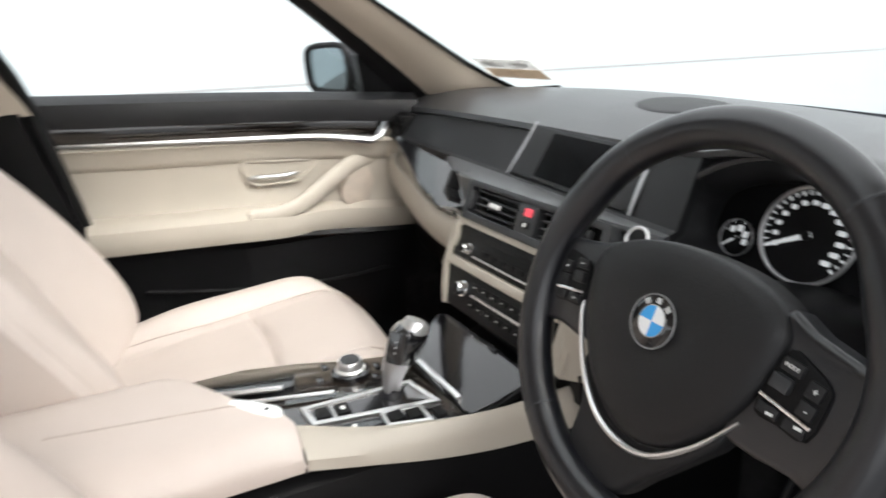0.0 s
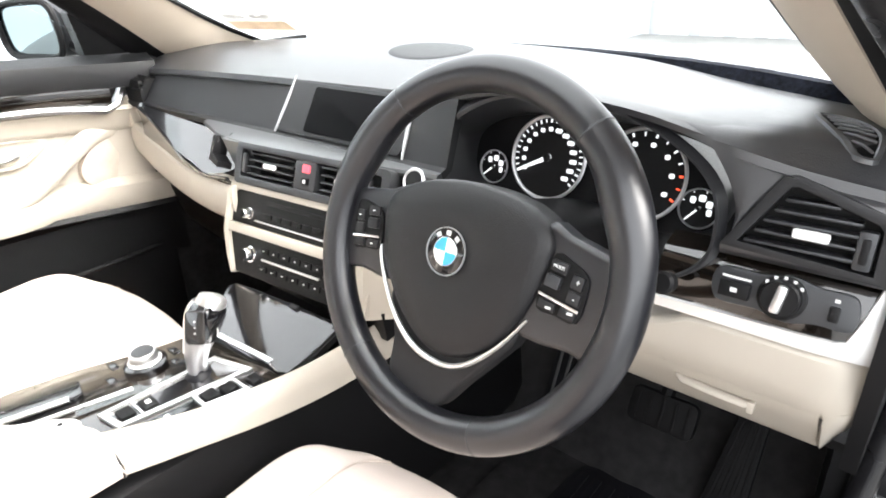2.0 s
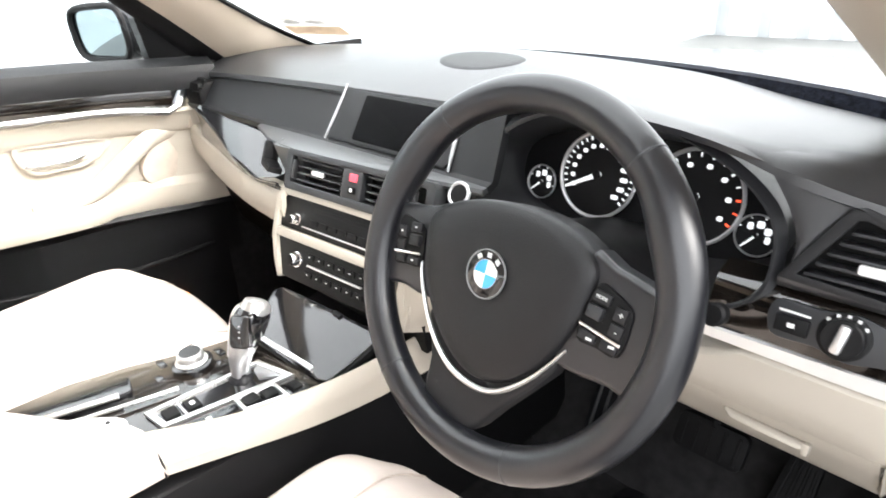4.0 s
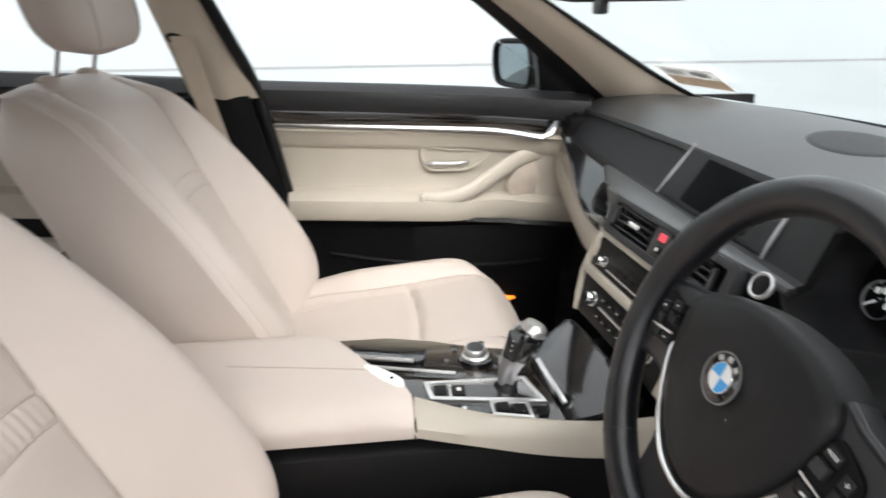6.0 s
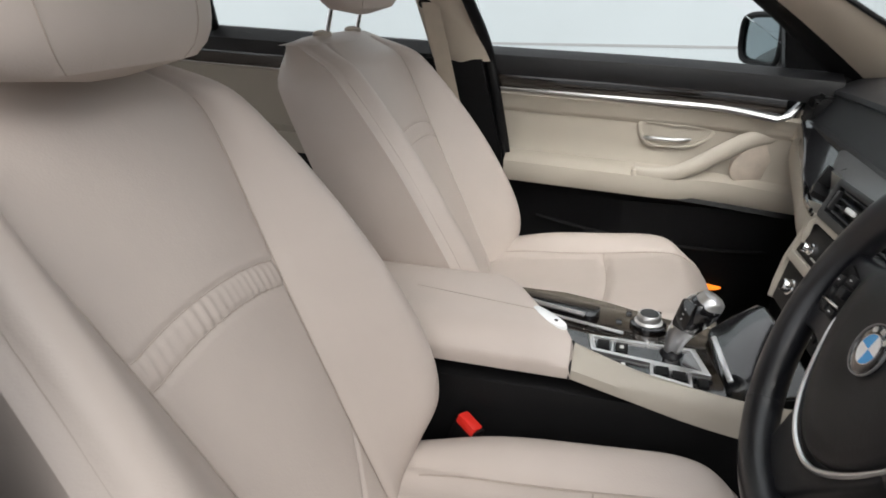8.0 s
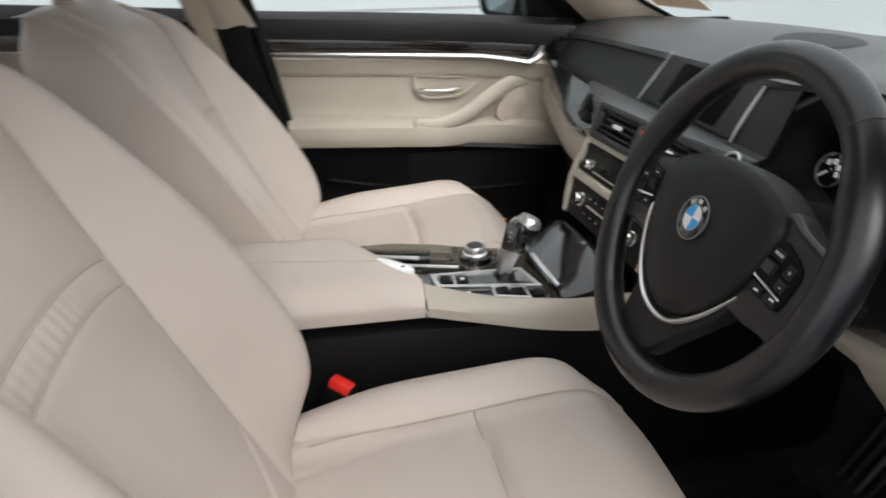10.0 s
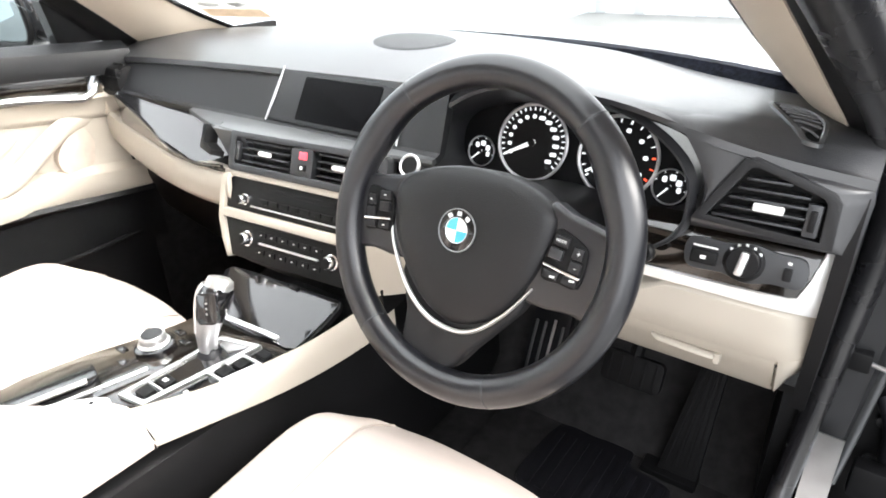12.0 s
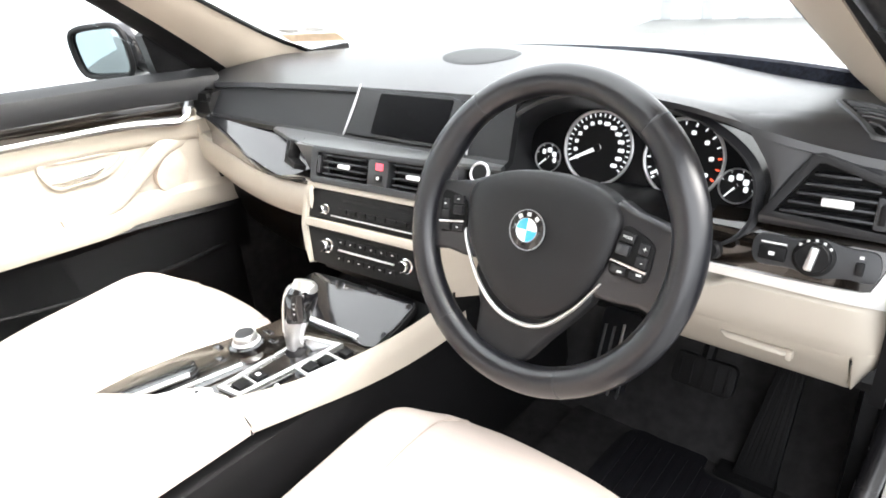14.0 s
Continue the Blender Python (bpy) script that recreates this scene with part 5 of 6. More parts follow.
gate = thing("gear_gate", (0.02, -0.13, 0.65), "gear selector gate in a bright frame with small buttons", "gear gate")
gout = [(-0.013, -0.219), (0.033, -0.212), (0.058, -0.046), (-0.01, -0.063)]
gin = [(-0.0065, -0.211), (0.026, -0.2055), (0.0485, -0.057), (-0.0035, -0.0695)]
part("gate_frame", ring(bmesh.new(), gout, gin, FLAT, 0.0, 0.006), SILVER, gate, "bright gate frame")
part("gate_floor", slab(bmesh.new(), gin, FLAT, 0.0, 0.002, 0.0), BLACK_GLOSS, gate)
part("gate_end", slab(bmesh.new(), [(0.006, -0.078), (0.030, -0.083), (0.050, -0.054), (-0.0035, -0.0665)], FLAT, 0.001, 0.0045, 0.001), LEVER_GREY, gate, "satin metal end of the gate")
part("gate_button", box(bmesh.new(), (0.012, -0.195, 0.656), (0.022, 0.018, 0.006), 0.002), BLACK_HARD, gate)
part("gate_bar", box(bmesh.new(), (0.0135, -0.1815, 0.656), (0.030, 0.003, 0.004), 0.001), SILVER, gate)
b = box(bmesh.new(), (0.014, -0.168, 0.6555), (0.024, 0.018, 0.005), 0.002)
part("gate_button", b, BLACK_HARD, gate)
part("button_mark", box(bmesh.new(), (0.014, -0.168, 0.6582), (0.008, 0.006, 0.0006), 0.0), LETTER, gate)
side_plate = slab(bmesh.new(), [(0.037, -0.212), (0.05, -0.222), (0.104, -0.05), (0.062, -0.044)], FLAT, 0.0, 0.0025, 0.001)
part("side_plate", side_plate, BLACK_GLOSS, gate)
bo = [(0.046, -0.128), (0.077, -0.128), (0.092, -0.073), (0.055, -0.073)]
bi = [(0.0505, -0.1235), (0.0735, -0.1235), (0.0855, -0.0775), (0.0585, -0.0775)]
part("button_frame", ring(bmesh.new(), bo, bi, FLAT, 0.002, 0.006), SILVER, gate, "bright button frame")
for i in range(2):
    part("gate_button", box(bmesh.new(), (0.063 + 0.006 * i, -0.112 + 0.023 * i, 0.657), (0.02, 0.019, 0.005), 0.002), BLACK_HARD, gate)
part("gate_button", box(bmesh.new(), (0.078, -0.058, 0.656), (0.02, 0.014, 0.005), 0.002), BLACK_HARD, gate)
part("button_mark", box(bmesh.new(), (0.055, -0.165, 0.6548), (0.006, 0.006, 0.0006), 0.0), LETTER, gate)

lever = thing("gear_lever", (0.006, -0.09, 0.655), "silver and black electronic gear lever with bright cap", "gear lever")
part("lever_boot", lathe(bmesh.new(), [(0.017, 0), (0.015, 0.003), (0.010, 0.006), (0.009, 0.009)], Matrix.Translation((0.007, -0.097, 0.654)), 20), RUBBER, lever)


def lever_row(s):
    """Centre, half width and half depth of the lever at the height s."""
    y = curve((0, 0.3, 0.6, 1.0), (-0.097, -0.092, -0.078, -0.056), s)
    z = lerp(0.656, 0.744, s)
    w = curve((0, 0.2, 0.45, 0.7, 0.9, 1.0), (0.010, 0.011, 0.0155, 0.021, 0.022, 0.018), s)
    d = curve((0, 0.2, 0.45, 0.7, 0.9, 1.0), (0.013, 0.014, 0.017, 0.022, 0.023, 0.018), s)
    return V(0.006 - 0.006 * s, y, z), w, d


def lever_skin(s0, s1, n, grow_by, mat, name, label=""):
    rows = []
    for i in range(n + 1):
        s = lerp(s0, s1, i / n)
        c, w, d = lever_row(s)
        up = V(0, 0.42, 0.9)
        fwd = V(0, 0.9, -0.42)
        rows.append([c + V(1, 0, 0) * (w + grow_by) * math.copysign(abs(math.cos(a)) ** 0.7, math.cos(a)) + fwd * (d + grow_by) * math.copysign(abs(math.sin(a)) ** 0.7, math.sin(a)) for a in [2 * math.pi * k / 24 for k in range(24)]])
    return part(name, loft(bmesh.new(), rows, True, True), mat, lever, label)


lever_skin(0.0, 0.5, 10, 0.0, LEVER_GREY, "lever_shaft", "dark satin grey lever shaft")
lever_skin(0.42, 0.97, 12, -0.0006, BLACK_GLOSS, "lever_grip")
c, w, d = lever_row(1.0)
rows = []
for k, h in ((1.02, -0.012), (1.06, -0.002), (0.98, 0.005), (0.75, 0.009), (0.3, 0.0105), (0.02, 0.0108)):
    rows.append([c + V(1, 0, 0) * w * 1.1 * k * math.cos(a) + V(0, 0.9, -0.42) * d * 1.15 * k * math.sin(a) + V(0, 0.42, 0.9) * (h - 0.012 * max(0, -math.sin(a)) * (k > 0.9)) for a in [2 * math.pi * j / 24 for j in range(24)]])
part("lever_cap", loft(bmesh.new(), rows, True, True), SILVER, lever, "bright lever cap")
m = frame_of(lever_row(0.74)[0] + V(0.0125, -0.0175, 0.004), (0.82, 0.57, 0), (-0.08, 0.34, 0.92))
part("shift_display", slab(bmesh.new(), rounded(0.027, 0.044, 0.006), m, -0.008, 0.003, 0.001), BLACK_GLOSS, lever)
for i in range(3):
    part("shift_mark", box(bmesh.new(), (0.0, 0.008 - 0.0075 * i, 0.0033), (0.0026, 0.0020, 0.0005), 0.0, m), DIAL_RIM, lever)
rows = []
for i in range(13):
    c, w, d = lever_row(lerp(0.30, 0.99, i / 12))
    rows.append([c + V(1, 0, 0) * (w + 0.0012) * math.copysign(abs(math.cos(a)) ** 0.7, math.cos(a)) + V(0, 0.9, -0.42) * (d + 0.0012) * math.copysign(abs(math.sin(a)) ** 0.7, math.sin(a)) for a in [radians(lerp(95, 262, k / 14)) for k in range(15)]])
part("lever_flank", panel(bmesh.new(), rows, 0.0012), SILVER, lever, "satin silver flank")

ctl = thing("rotary_controller", (-0.085, -0.128, 0.652), "silver rotary controller knob with black top on the console", "controller")
CM = Matrix.Translation((-0.081, -0.128, 0.652)) @ Matrix.Diagonal((0.80, 0.80, 0.72, 1))
part("controller_base", lathe(bmesh.new(), [(0.036, -0.012), (0.036, 0.003), (0.033, 0.005), (0.02, 0.005)], CM, 36), BLACK_GLOSS, ctl)
part("controller_ring", lathe(bmesh.new(), [(0.027, 0.004), (0.028, 0.007), (0.0245, 0.010), (0.023, 0.012)], CM, 40, True), STRIP, ctl)
part("controller_knob", lathe(bmesh.new(), [(0.0225, 0.008), (0.0235, 0.012), (0.0225, 0.024), (0.0205, 0.0265), (0.0185, 0.0262), (0.0185, 0.02)], CM, 40, True), SILVER, ctl)
part("controller_top", lathe(bmesh.new(), [(0.0185, 0.024), (0.018, 0.0275), (0.004, 0.0282)], CM, 32), BLACK_SATIN, ctl)
for i, (u, v) in enumerate(((-0.04, 0.018), (0.0, 0.042), (0.03, 0.03), (-0.035, -0.03), (0.0, -0.046))):
    part("controller_key", box(bmesh.new(), (-0.085 + u, -0.128 + v, 0.0), (0.022, 0.010, 0.0036), 0.0015, TILT), BLACK_GLOSS, ctl)
tray = thing("coin_tray", (-0.10, -0.26, 0.652), "small lidded tray with bright edge in the console", "tray")
m = frame_of((-0.105, -0.272, 0.653), (0.25, 0.97, 0), (-0.97, 0.25, 0))
part("tray_cover", slab(bmesh.new(), rounded(0.13, 0.045, 0.01), m, -0.012, 0.004, 0.0015), BLACK_GLOSS, tray)
part("tray_edge", tube(bmesh.new(), smooth_path([m @ V(-0.06, -0.018, 0.006), m @ V(-0.02, -0.025, 0.008), m @ V(0.05, -0.025, 0.007)], 5), 0.004, 8), SILVER, tray, "bright tray edge")
part("tray_wing", tube(bmesh.new(), smooth_path([m @ V(-0.075, -0.03, 0.003), m @ V(-0.02, -0.045, 0.004), m @ V(0.12, -0.045, 0.003)], 5), 0.003, 8), SILVER, tray)

arm = thing("armrest", (-0.01, -0.45, 0.6), "beige leather centre armrest with stitched seam, closed", "armrest")
rows = []
for k in range(17):
    s = k / 16
    sec = []
    for j in range(15):
        t = j / 14
        x = lerp(-0.13, 0.102, t)
        yf = curve((-0.13, -0.085, 0.0, 0.06, 0.102), (-0.372, -0.345, -0.292, -0.244, -0.240), x)
        y = lerp(yf, -0.72, s)
        edge = max(0.0, 1 - s / 0.05)
        e2 = max(0.0, (abs(2 * t - 1) - 0.62) / 0.38)
        z = 0.700 + 0.006 * math.sin(math.pi * t) - 0.026 * e2 ** 2.2 - 0.008 * edge ** 2
        groove = 0.0022 * math.exp(-((x - 0.012) / 0.0022) ** 2)
        sec.append(V(x, y, z - groove))
    rows.append([V(-0.132, sec[0].y, 0.645)] + sec + [V(0.1055, sec[-1].y, 0.664), V(0.104, sec[-1].y, 0.647)])
front = [V(p.x, p.y + 0.004, max(0.6475, min(p.z - 0.012, 0.685))) for p in rows[0]]
low = [V(p.x, p.y + 0.002, 0.646) for p in rows[0]]
b = loft(bmesh.new(), [low, front] + rows)
part("armrest_pad", b, BEIGE, arm, "beige leather pad")
part("armrest_joint", tube(bmesh.new(), smooth_path([(0.044, -0.238, 0.6735), (0.064, -0.2385, 0.6765), (0.0896, -0.2385, 0.6695), (0.1018, -0.2385, 0.661), (0.103, -0.2385, 0.645)], 5), 0.0021, 6), BLACK_HARD, arm)
arm_seam = []
for k in range(13):
    s = k / 12
    arm_seam.append(V(lerp(0.021, -0.012, s), lerp(-0.288, -0.50, s), 0.7058 if k else 0.700))
part("armrest_seam", tube(bmesh.new(), arm_seam, 0.0011, 6), SEAM, arm)
part("armrest_latch", slab(bmesh.new(), soften([(0.0, -0.298), (0.03, -0.262), (0.05, -0.249), (0.056, -0.262), (0.04, -0.285), (0.015, -0.305)], 3), Matrix.Translation((0, 0, 0.69)), -0.01, 0.014, 0.004), WHITE, arm, "pale armrest release")
part("latch_dot", lathe(bmesh.new(), [(0.003, 0), (0.003, 0.0012)], Matrix.Translation((0.042, -0.266, 0.7036)), 12), BLACK_HARD, arm)

# ---- seats ----
def smoothstep(a, b, x):
    t = max(0.0, min(1.0, (x - a) / (b - a)))
    return t * t * (3 - 2 * t)


ZS = (0.52, 0.575, 0.63, 0.70, 0.80, 0.90, 1.00, 1.05, 1.085)
HALF = (0.180, 0.210, 0.236, 0.250, 0.252, 0.240, 0.222, 0.205, 0.165)
PROUD = (-0.02, 0.030, 0.076, 0.096, 0.094, 0.080, 0.052, 0.03, 0.0)


def seam_at(z):
    """Half the width of the backrest's middle panel."""
    return curve((0.52, 0.60, 0.70, 0.83, 0.90, 0.98, 1.04, 1.085), (0.082, 0.087, 0.098, 0.115, 0.126, 0.139, 0.138, 0.105), z)


def seat(cx, dy, lean, label, rise=0.0, pleat=0.80, rest_up=0.0, slide=0.0, lift=0.0, rest_fwd=0.06, bow=0.022):
    """A leather front seat: backrest in panels, cushion, headrest on two posts."""
    ob = thing("front_seat", (cx, -0.25 + dy, 0.28), label, "car seat", "front seats")

    def back_point(u, z):
        """The front skin of the backrest: u runs from -1 to 1 across."""
        w = curve(ZS, HALF, z)
        pr = curve(ZS, PROUD, z)
        y0 = -0.589 - lean * (z - 0.838) + dy
        a = abs(u)
        seam = seam_at(z) / w
        y = y0 + pr * smoothstep(seam - 0.05, max(0.80, seam + 0.12), a) - 0.035 * smoothstep(0.80, 1.0, a) ** 1.5
        y += 0.012 * (1 - (a / seam) ** 2) * (a < seam)
        y -= 0.0065 * math.exp(-((a - seam) * w / 0.0055) ** 2)
        y -= 0.003 * math.exp(-((a - 0.93) * w / 0.003) ** 2)
        top = smoothstep(1.03, 1.088, z)
        y -= 0.035 * top * top
        if a < seam:
            zp = pleat + bow * (1 - (a / seam) ** 2)
            band = smoothstep(zp - 0.003, zp + 0.002, z) * (1 - smoothstep(zp + 0.026, zp + 0.031, z))
            y += 0.0008 * band * (math.sin(u * w * 520 + 1.6 * math.sin(u * 11 + 1.0)) * (0.8 + 0.4 * math.sin(u * 17)) + 0.6) - 0.0024 * (math.exp(-((z - zp) / 0.0035) ** 2) + math.exp(-((z - zp - 0.029) / 0.0035) ** 2))
            y -= 0.005 * math.exp(-((a * w - seam_at(z) + (0.648 - z) * 0.9) / 0.004) ** 2) * smoothstep(0.65, 0.635, z)
        x = w * (a ** 0.96) * (1 if u >= 0 else -1)
        return V(cx + x, y, z + lift)

    zrow = [lerp(0.52, 1.085, i / 180) for i in range(181)]
    w_seam = lambda z: seam_at(z) / curve(ZS, HALF, z)
    rows = [[back_point(lerp(-1, 1, k / 110) * w_seam(z), z) for k in range(111)] for z in zrow]
    part("centre_panel", loft(bmesh.new(), rows), BEIGE, ob, "beige leather back panel with gathered pleats")
    for sg in (-1, 1):
        rows = [[back_point(sg * lerp(w_seam(z), 1.0, k / 26), z) for k in range(27)] for z in zrow[::2]]
        part("side_bolster", loft(bmesh.new(), rows), BEIGE, ob)
    for sg in (-1, 1):
        line = [back_point(sg * w_seam(z), z) + V(0, 0.0012, 0) for z in zrow[6:170:4]]
        part("back_seam", tube(bmesh.new(), line, 0.0007, 6), SEAM, ob)
        line = [back_point(sg * 0.93, z) + V(0, 0.001, 0) for z in zrow[6:165:4]]
        part("back_seam", tube(bmesh.new(), line, 0.0005, 6), SEAM, ob)
    for up in (0.0, 0.029):
        line = []
        for k in range(41):
            q = lerp(-0.97, 0.97, k / 40)
            zp = pleat + bow * (1 - q * q) + up
            line.append(back_point(q * w_seam(zp), zp) + V(0, 0.0006, 0))
        part("pleat_seam", tube(bmesh.new(), line, 0.0006, 6), SEAM, ob)
    rows = []
    for z in zrow[::6]:
        a, c = back_point(1.0, z), back_point(-1.0, z)
        yb = -0.589 - lean * (z - 0.838) + dy - 0.135 + 0.035 * smoothstep(1.0, 1.085, z)
        z += lift
        rows.append([a, V(a.x + 0.004, lerp(a.y, yb, 0.4), z), V(a.x - 0.004, lerp(a.y, yb, 0.8), z), V(a.x - 0.03, yb - 0.005, z), V(cx, yb - 0.012, z), V(c.x + 0.03, yb - 0.005, z), V(c.x + 0.004, lerp(c.y, yb, 0.8), z), V(c.x - 0.004, lerp(c.y, yb, 0.4), z), c])
    part("back_shell", loft(bmesh.new(), rows), BEIGE, ob)
    topz = zrow[-1]
    b = bmesh.new()
    front = [back_point(lerp(-1, 1, k / 22), topz) for k in range(23)]
    backl = [V(p.x, rows[-1][4].y + 0.004, topz + lift) for p in front]
    loft(b, [front, [lerp(p, q, 0.3) + V(0, 0, 0.014 * (1 - abs(k / 11 - 1) ** 4)) for k, (p, q) in enumerate(zip(front, backl))], [lerp(p, q, 0.7) + V(0, 0, 0.012 * (1 - abs(k / 11 - 1) ** 4)) for k, (p, q) in enumerate(zip(front, backl))], backl])
    part("back_top", b, BEIGE, ob)

    def cushion_point(u, v):
        """The top skin of the cushion: v runs from the backrest to the front edge and down."""
        a = abs(u)
        y = lerp(-0.47, 0.03, min(v, 1.0))
        w = curve((-0.47, -0.3, -0.1, 0.0, 0.03), (0.21, 0.235, 0.24, 0.228, 0.21), y)
        zc = curve((-0.47, -0.35, -0.2, -0.08, -0.02, 0.03), (0.525, 0.535, 0.548, 0.568, 0.572, 0.545), y)
        bol = 0.042 * smoothstep(0.52, 0.80, a) * curve((-0.47, -0.3, -0.1, 0.0), (0.6, 1.0, 0.75, 0.2), y)
        side_drop = 0.06 * smoothstep(0.82, 1.0, a) ** 2
        z = zc + rise + bol - side_drop + 0.006 * (1 - a * a)
        z -= 0.006 * math.exp(-((a * w - 0.148) / 0.0055) ** 2) * (v < 0.99)
        if a * w < 0.148:
            z -= 0.009 * math.exp(-((y + 0.175 + 0.25 * (a * w) ** 1.5) / 0.008) ** 2)
            z -= 0.003 * math.exp(-((a * w - 0.10 - 0.25 * (y + 0.40)) / 0.003) ** 2) * (y < -0.3)
        yy = y
        if v > 1.0:
            s = v - 1.0
            z -= 0.10 * s
            yy = y + 0.018 * math.sin(min(1.0, s * 1.2) * math.pi) - 0.015 * s
        yy -= 0.045 * a ** 3 * smoothstep(0.7, 1.0, v)
        return V(cx + w * u, yy + slide, z)

    vr = [i / 60 for i in range(61)] + [1.0 + 0.1 * i for i in range(1, 11)]
    cu = 0.148 / 0.238
    rows = [[cushion_point(lerp(-1, 1, k / 40) * cu, v) for k in range(41)] for v in vr]
    part("cushion_centre", loft(bmesh.new(), rows), BEIGE, ob, "beige leather seat cushion")
    for sg in (-1, 1):
        line = [cushion_point(sg * cu, v) + V(0, 0, 0.0012) for v in vr[6:64:2]]
        part("cushion_seam", tube(bmesh.new(), line, 0.0012, 6), SEAM, ob)
    line = [cushion_point(lerp(-cu, cu, k / 30), (0.47 - 0.175 - 0.25 * (abs(lerp(-cu, cu, k / 30)) * 0.238) ** 1.5) / 0.5) + V(0, 0, 0.001) for k in range(31)]
    part("cushion_seam", tube(bmesh.new(), line, 0.0012, 6), SEAM, ob)
    for sg in (-1, 1):
        rows = [[cushion_point(sg * lerp(cu, 1.0, k / 20), v) for k in range(21)] for v in vr]
        part("cushion_bolster", loft(bmesh.new(), rows), BEIGE, ob)
        rows = [[cushion_point(sg, v), cushion_point(sg, v) + V(0, 0, -0.05), V(cx + sg * 0.21, cushion_point(sg, v).y - 0.01, 0.44)] for v in vr]
        part("cushion_side", loft(bmesh.new(), rows), BEIGE, ob)
        part("seat_valance", box(bmesh.new(), (cx + sg * 0.222, -0.24 + dy, 0.44), (0.03, 0.44, 0.09), 0.012), BLACK_HARD, ob)
    part("seat_base", box(bmesh.new(), (cx, -0.22 + dy, 0.36), (0.38, 0.42, 0.16), 0.02), CARPET, ob)

    # headrest
    hy, hz = -0.589 - lean * (1.15 - 0.838) + dy + rest_fwd, 1.165 + rest_up
    rows = []
    for i in range(17):
        t = -1 + 2 * i / 16
        k = (1 - abs(t) ** 3.2) ** (1 / 2.4)
        kk = max(0.05, k)
        z = hz + 0.098 * t
        rows.append([V(cx + 0.154 * kk ** 0.6 * math.copysign(abs(math.cos(a)) ** 0.62, math.cos(a)), hy - lean * 0.3 * (z - hz) + 0.052 * kk * math.copysign(abs(math.sin(a)) ** 0.7, math.sin(a)), z) for a in [2 * math.pi * j / 36 for j in range(36)]])
    rest = part("headrest", loft(bmesh.new(), rows, True, True), BEIGE, ob, "beige leather headrest")
    for sg in (-1, 1):
        seam = []
        for i in range(1, 16):
            t = -1 + 2 * i / 16
            k = (1 - abs(t) ** 3.2) ** (1 / 2.4)
            a = math.acos(0.62 ** (1 / 0.62))
            z = hz + 0.098 * t
            seam.append(V(cx + sg * 0.154 * k ** 0.6 * 0.62, hy - lean * 0.3 * (z - hz) + 0.0525 * k * math.sin(a) ** 0.7, z))
        part("headrest_seam", tube(bmesh.new(), seam, 0.0007, 6), SEAM, rest)
        py = hy - 0.012
        foot = -0.589 - lean * (1.085 - 0.838) + dy - 0.062
        part("headrest_post", tube(bmesh.new(), [(cx + sg * 0.072, foot, 1.07 + lift), (cx + sg * 0.072, py, 1.115 + rest_up)], 0.0055, 10), CHROME, ob, "chrome headrest post")
        part("post_collar", lathe(bmesh.new(), [(0.016, 0), (0.0165, 0.006), (0.012, 0.01), (0.007, 0.011)], Matrix.Translation((cx + sg * 0.072, foot, 1.096 + lift)) @ Matrix.Diagonal((1.5, 1, 1, 1)), 18), BEIGE_HARD, ob)
    # outer side trim with switches
    return ob


driver = seat(0.37, 0.0, 0.50, "beige leather driver's seat with pleated backrest and headrest", pleat=0.821, rest_up=0.014, bow=0.020)
passenger = seat(-0.37, -0.01, 0.50, "beige leather passenger seat with pleated backrest beside the console", 0.025, 0.865, 0.045, -0.024, -0.022, 0.015)


def buckle(x, y, z, lean, label):
    ob = thing("seat_belt_buckle", (x, y, z - 0.1), label, "buckle", "seat belt buckles")
    m = frame_of((x, y, z), (0.5, 0.85, 0), (-0.1, 0.2, 0.97)) @ Matrix.Rotation(radians(lean), 4, "Z")
    part("buckle_body", box(bmesh.new(), (0, -0.04, 0), (0.045, 0.10, 0.022), 0.006, m), BLACK_HARD, ob)
    part("buckle_button", box(bmesh.new(), (0, 0.005, 0.003), (0.036, 0.016, 0.020), 0.004, m), RED, ob, "red release button")
    part("buckle_stem", tube(bmesh.new(), [m @ V(0, -0.09, 0), m @ V(0, -0.2, 0)], 0.01, 8), BLACK_HARD, ob)
    return ob


buckle(0.142, -0.372, 0.565, -16, "black seat belt buckle with red button by the driver's seat")

# rear bench behind the front seats
bench = thing("rear_bench", (0, -1.35, 0.3), "beige leather rear bench behind the front seats", "rear seat")
rows = []
for i in range(13):
    t = i / 12
    y = lerp(-0.98, -1.48, t)
    rows.append([V(x, y, 0.52 + 0.05 * math.sin(math.pi * min(1, 0.25 + t * 0.5)) - 0.03 * (abs(x) / 0.66) ** 4) for x in [lerp(-0.66, 0.66, k / 20) for k in range(21)]])
part("bench_cushion", panel(bmesh.new(), rows, 0.15), BEIGE, bench)
rows = []
for i in range(13):
    t = i / 12
    z = lerp(0.52, 1.02, t)
    rows.append([V(x, -1.42 - 0.45 * (z - 0.52) - 0.03 * (abs(x) / 0.64) ** 4 - 0.04 * t ** 6, z) for x in [lerp(-0.64, 0.64, k / 20) for k in range(21)]])
part("bench_back", panel(bmesh.new(), rows, -0.1), BEIGE, bench)

# ---- passenger's side ----
def fall(y):
    return -0.052 * (y + 0.5)


pdoor = thing("passenger_door", (-0.75, -0.15, 0.3), "closed passenger door with beige panel, dark wood trim and chrome strip", "car door")
YS = [lerp(-0.487, 0.235, k / 30) for k in range(31)]


def in_x(y):
    """The door curves in towards the dash."""
    return 0.055 * smoothstep(-0.05, 0.24, y) - 0.01


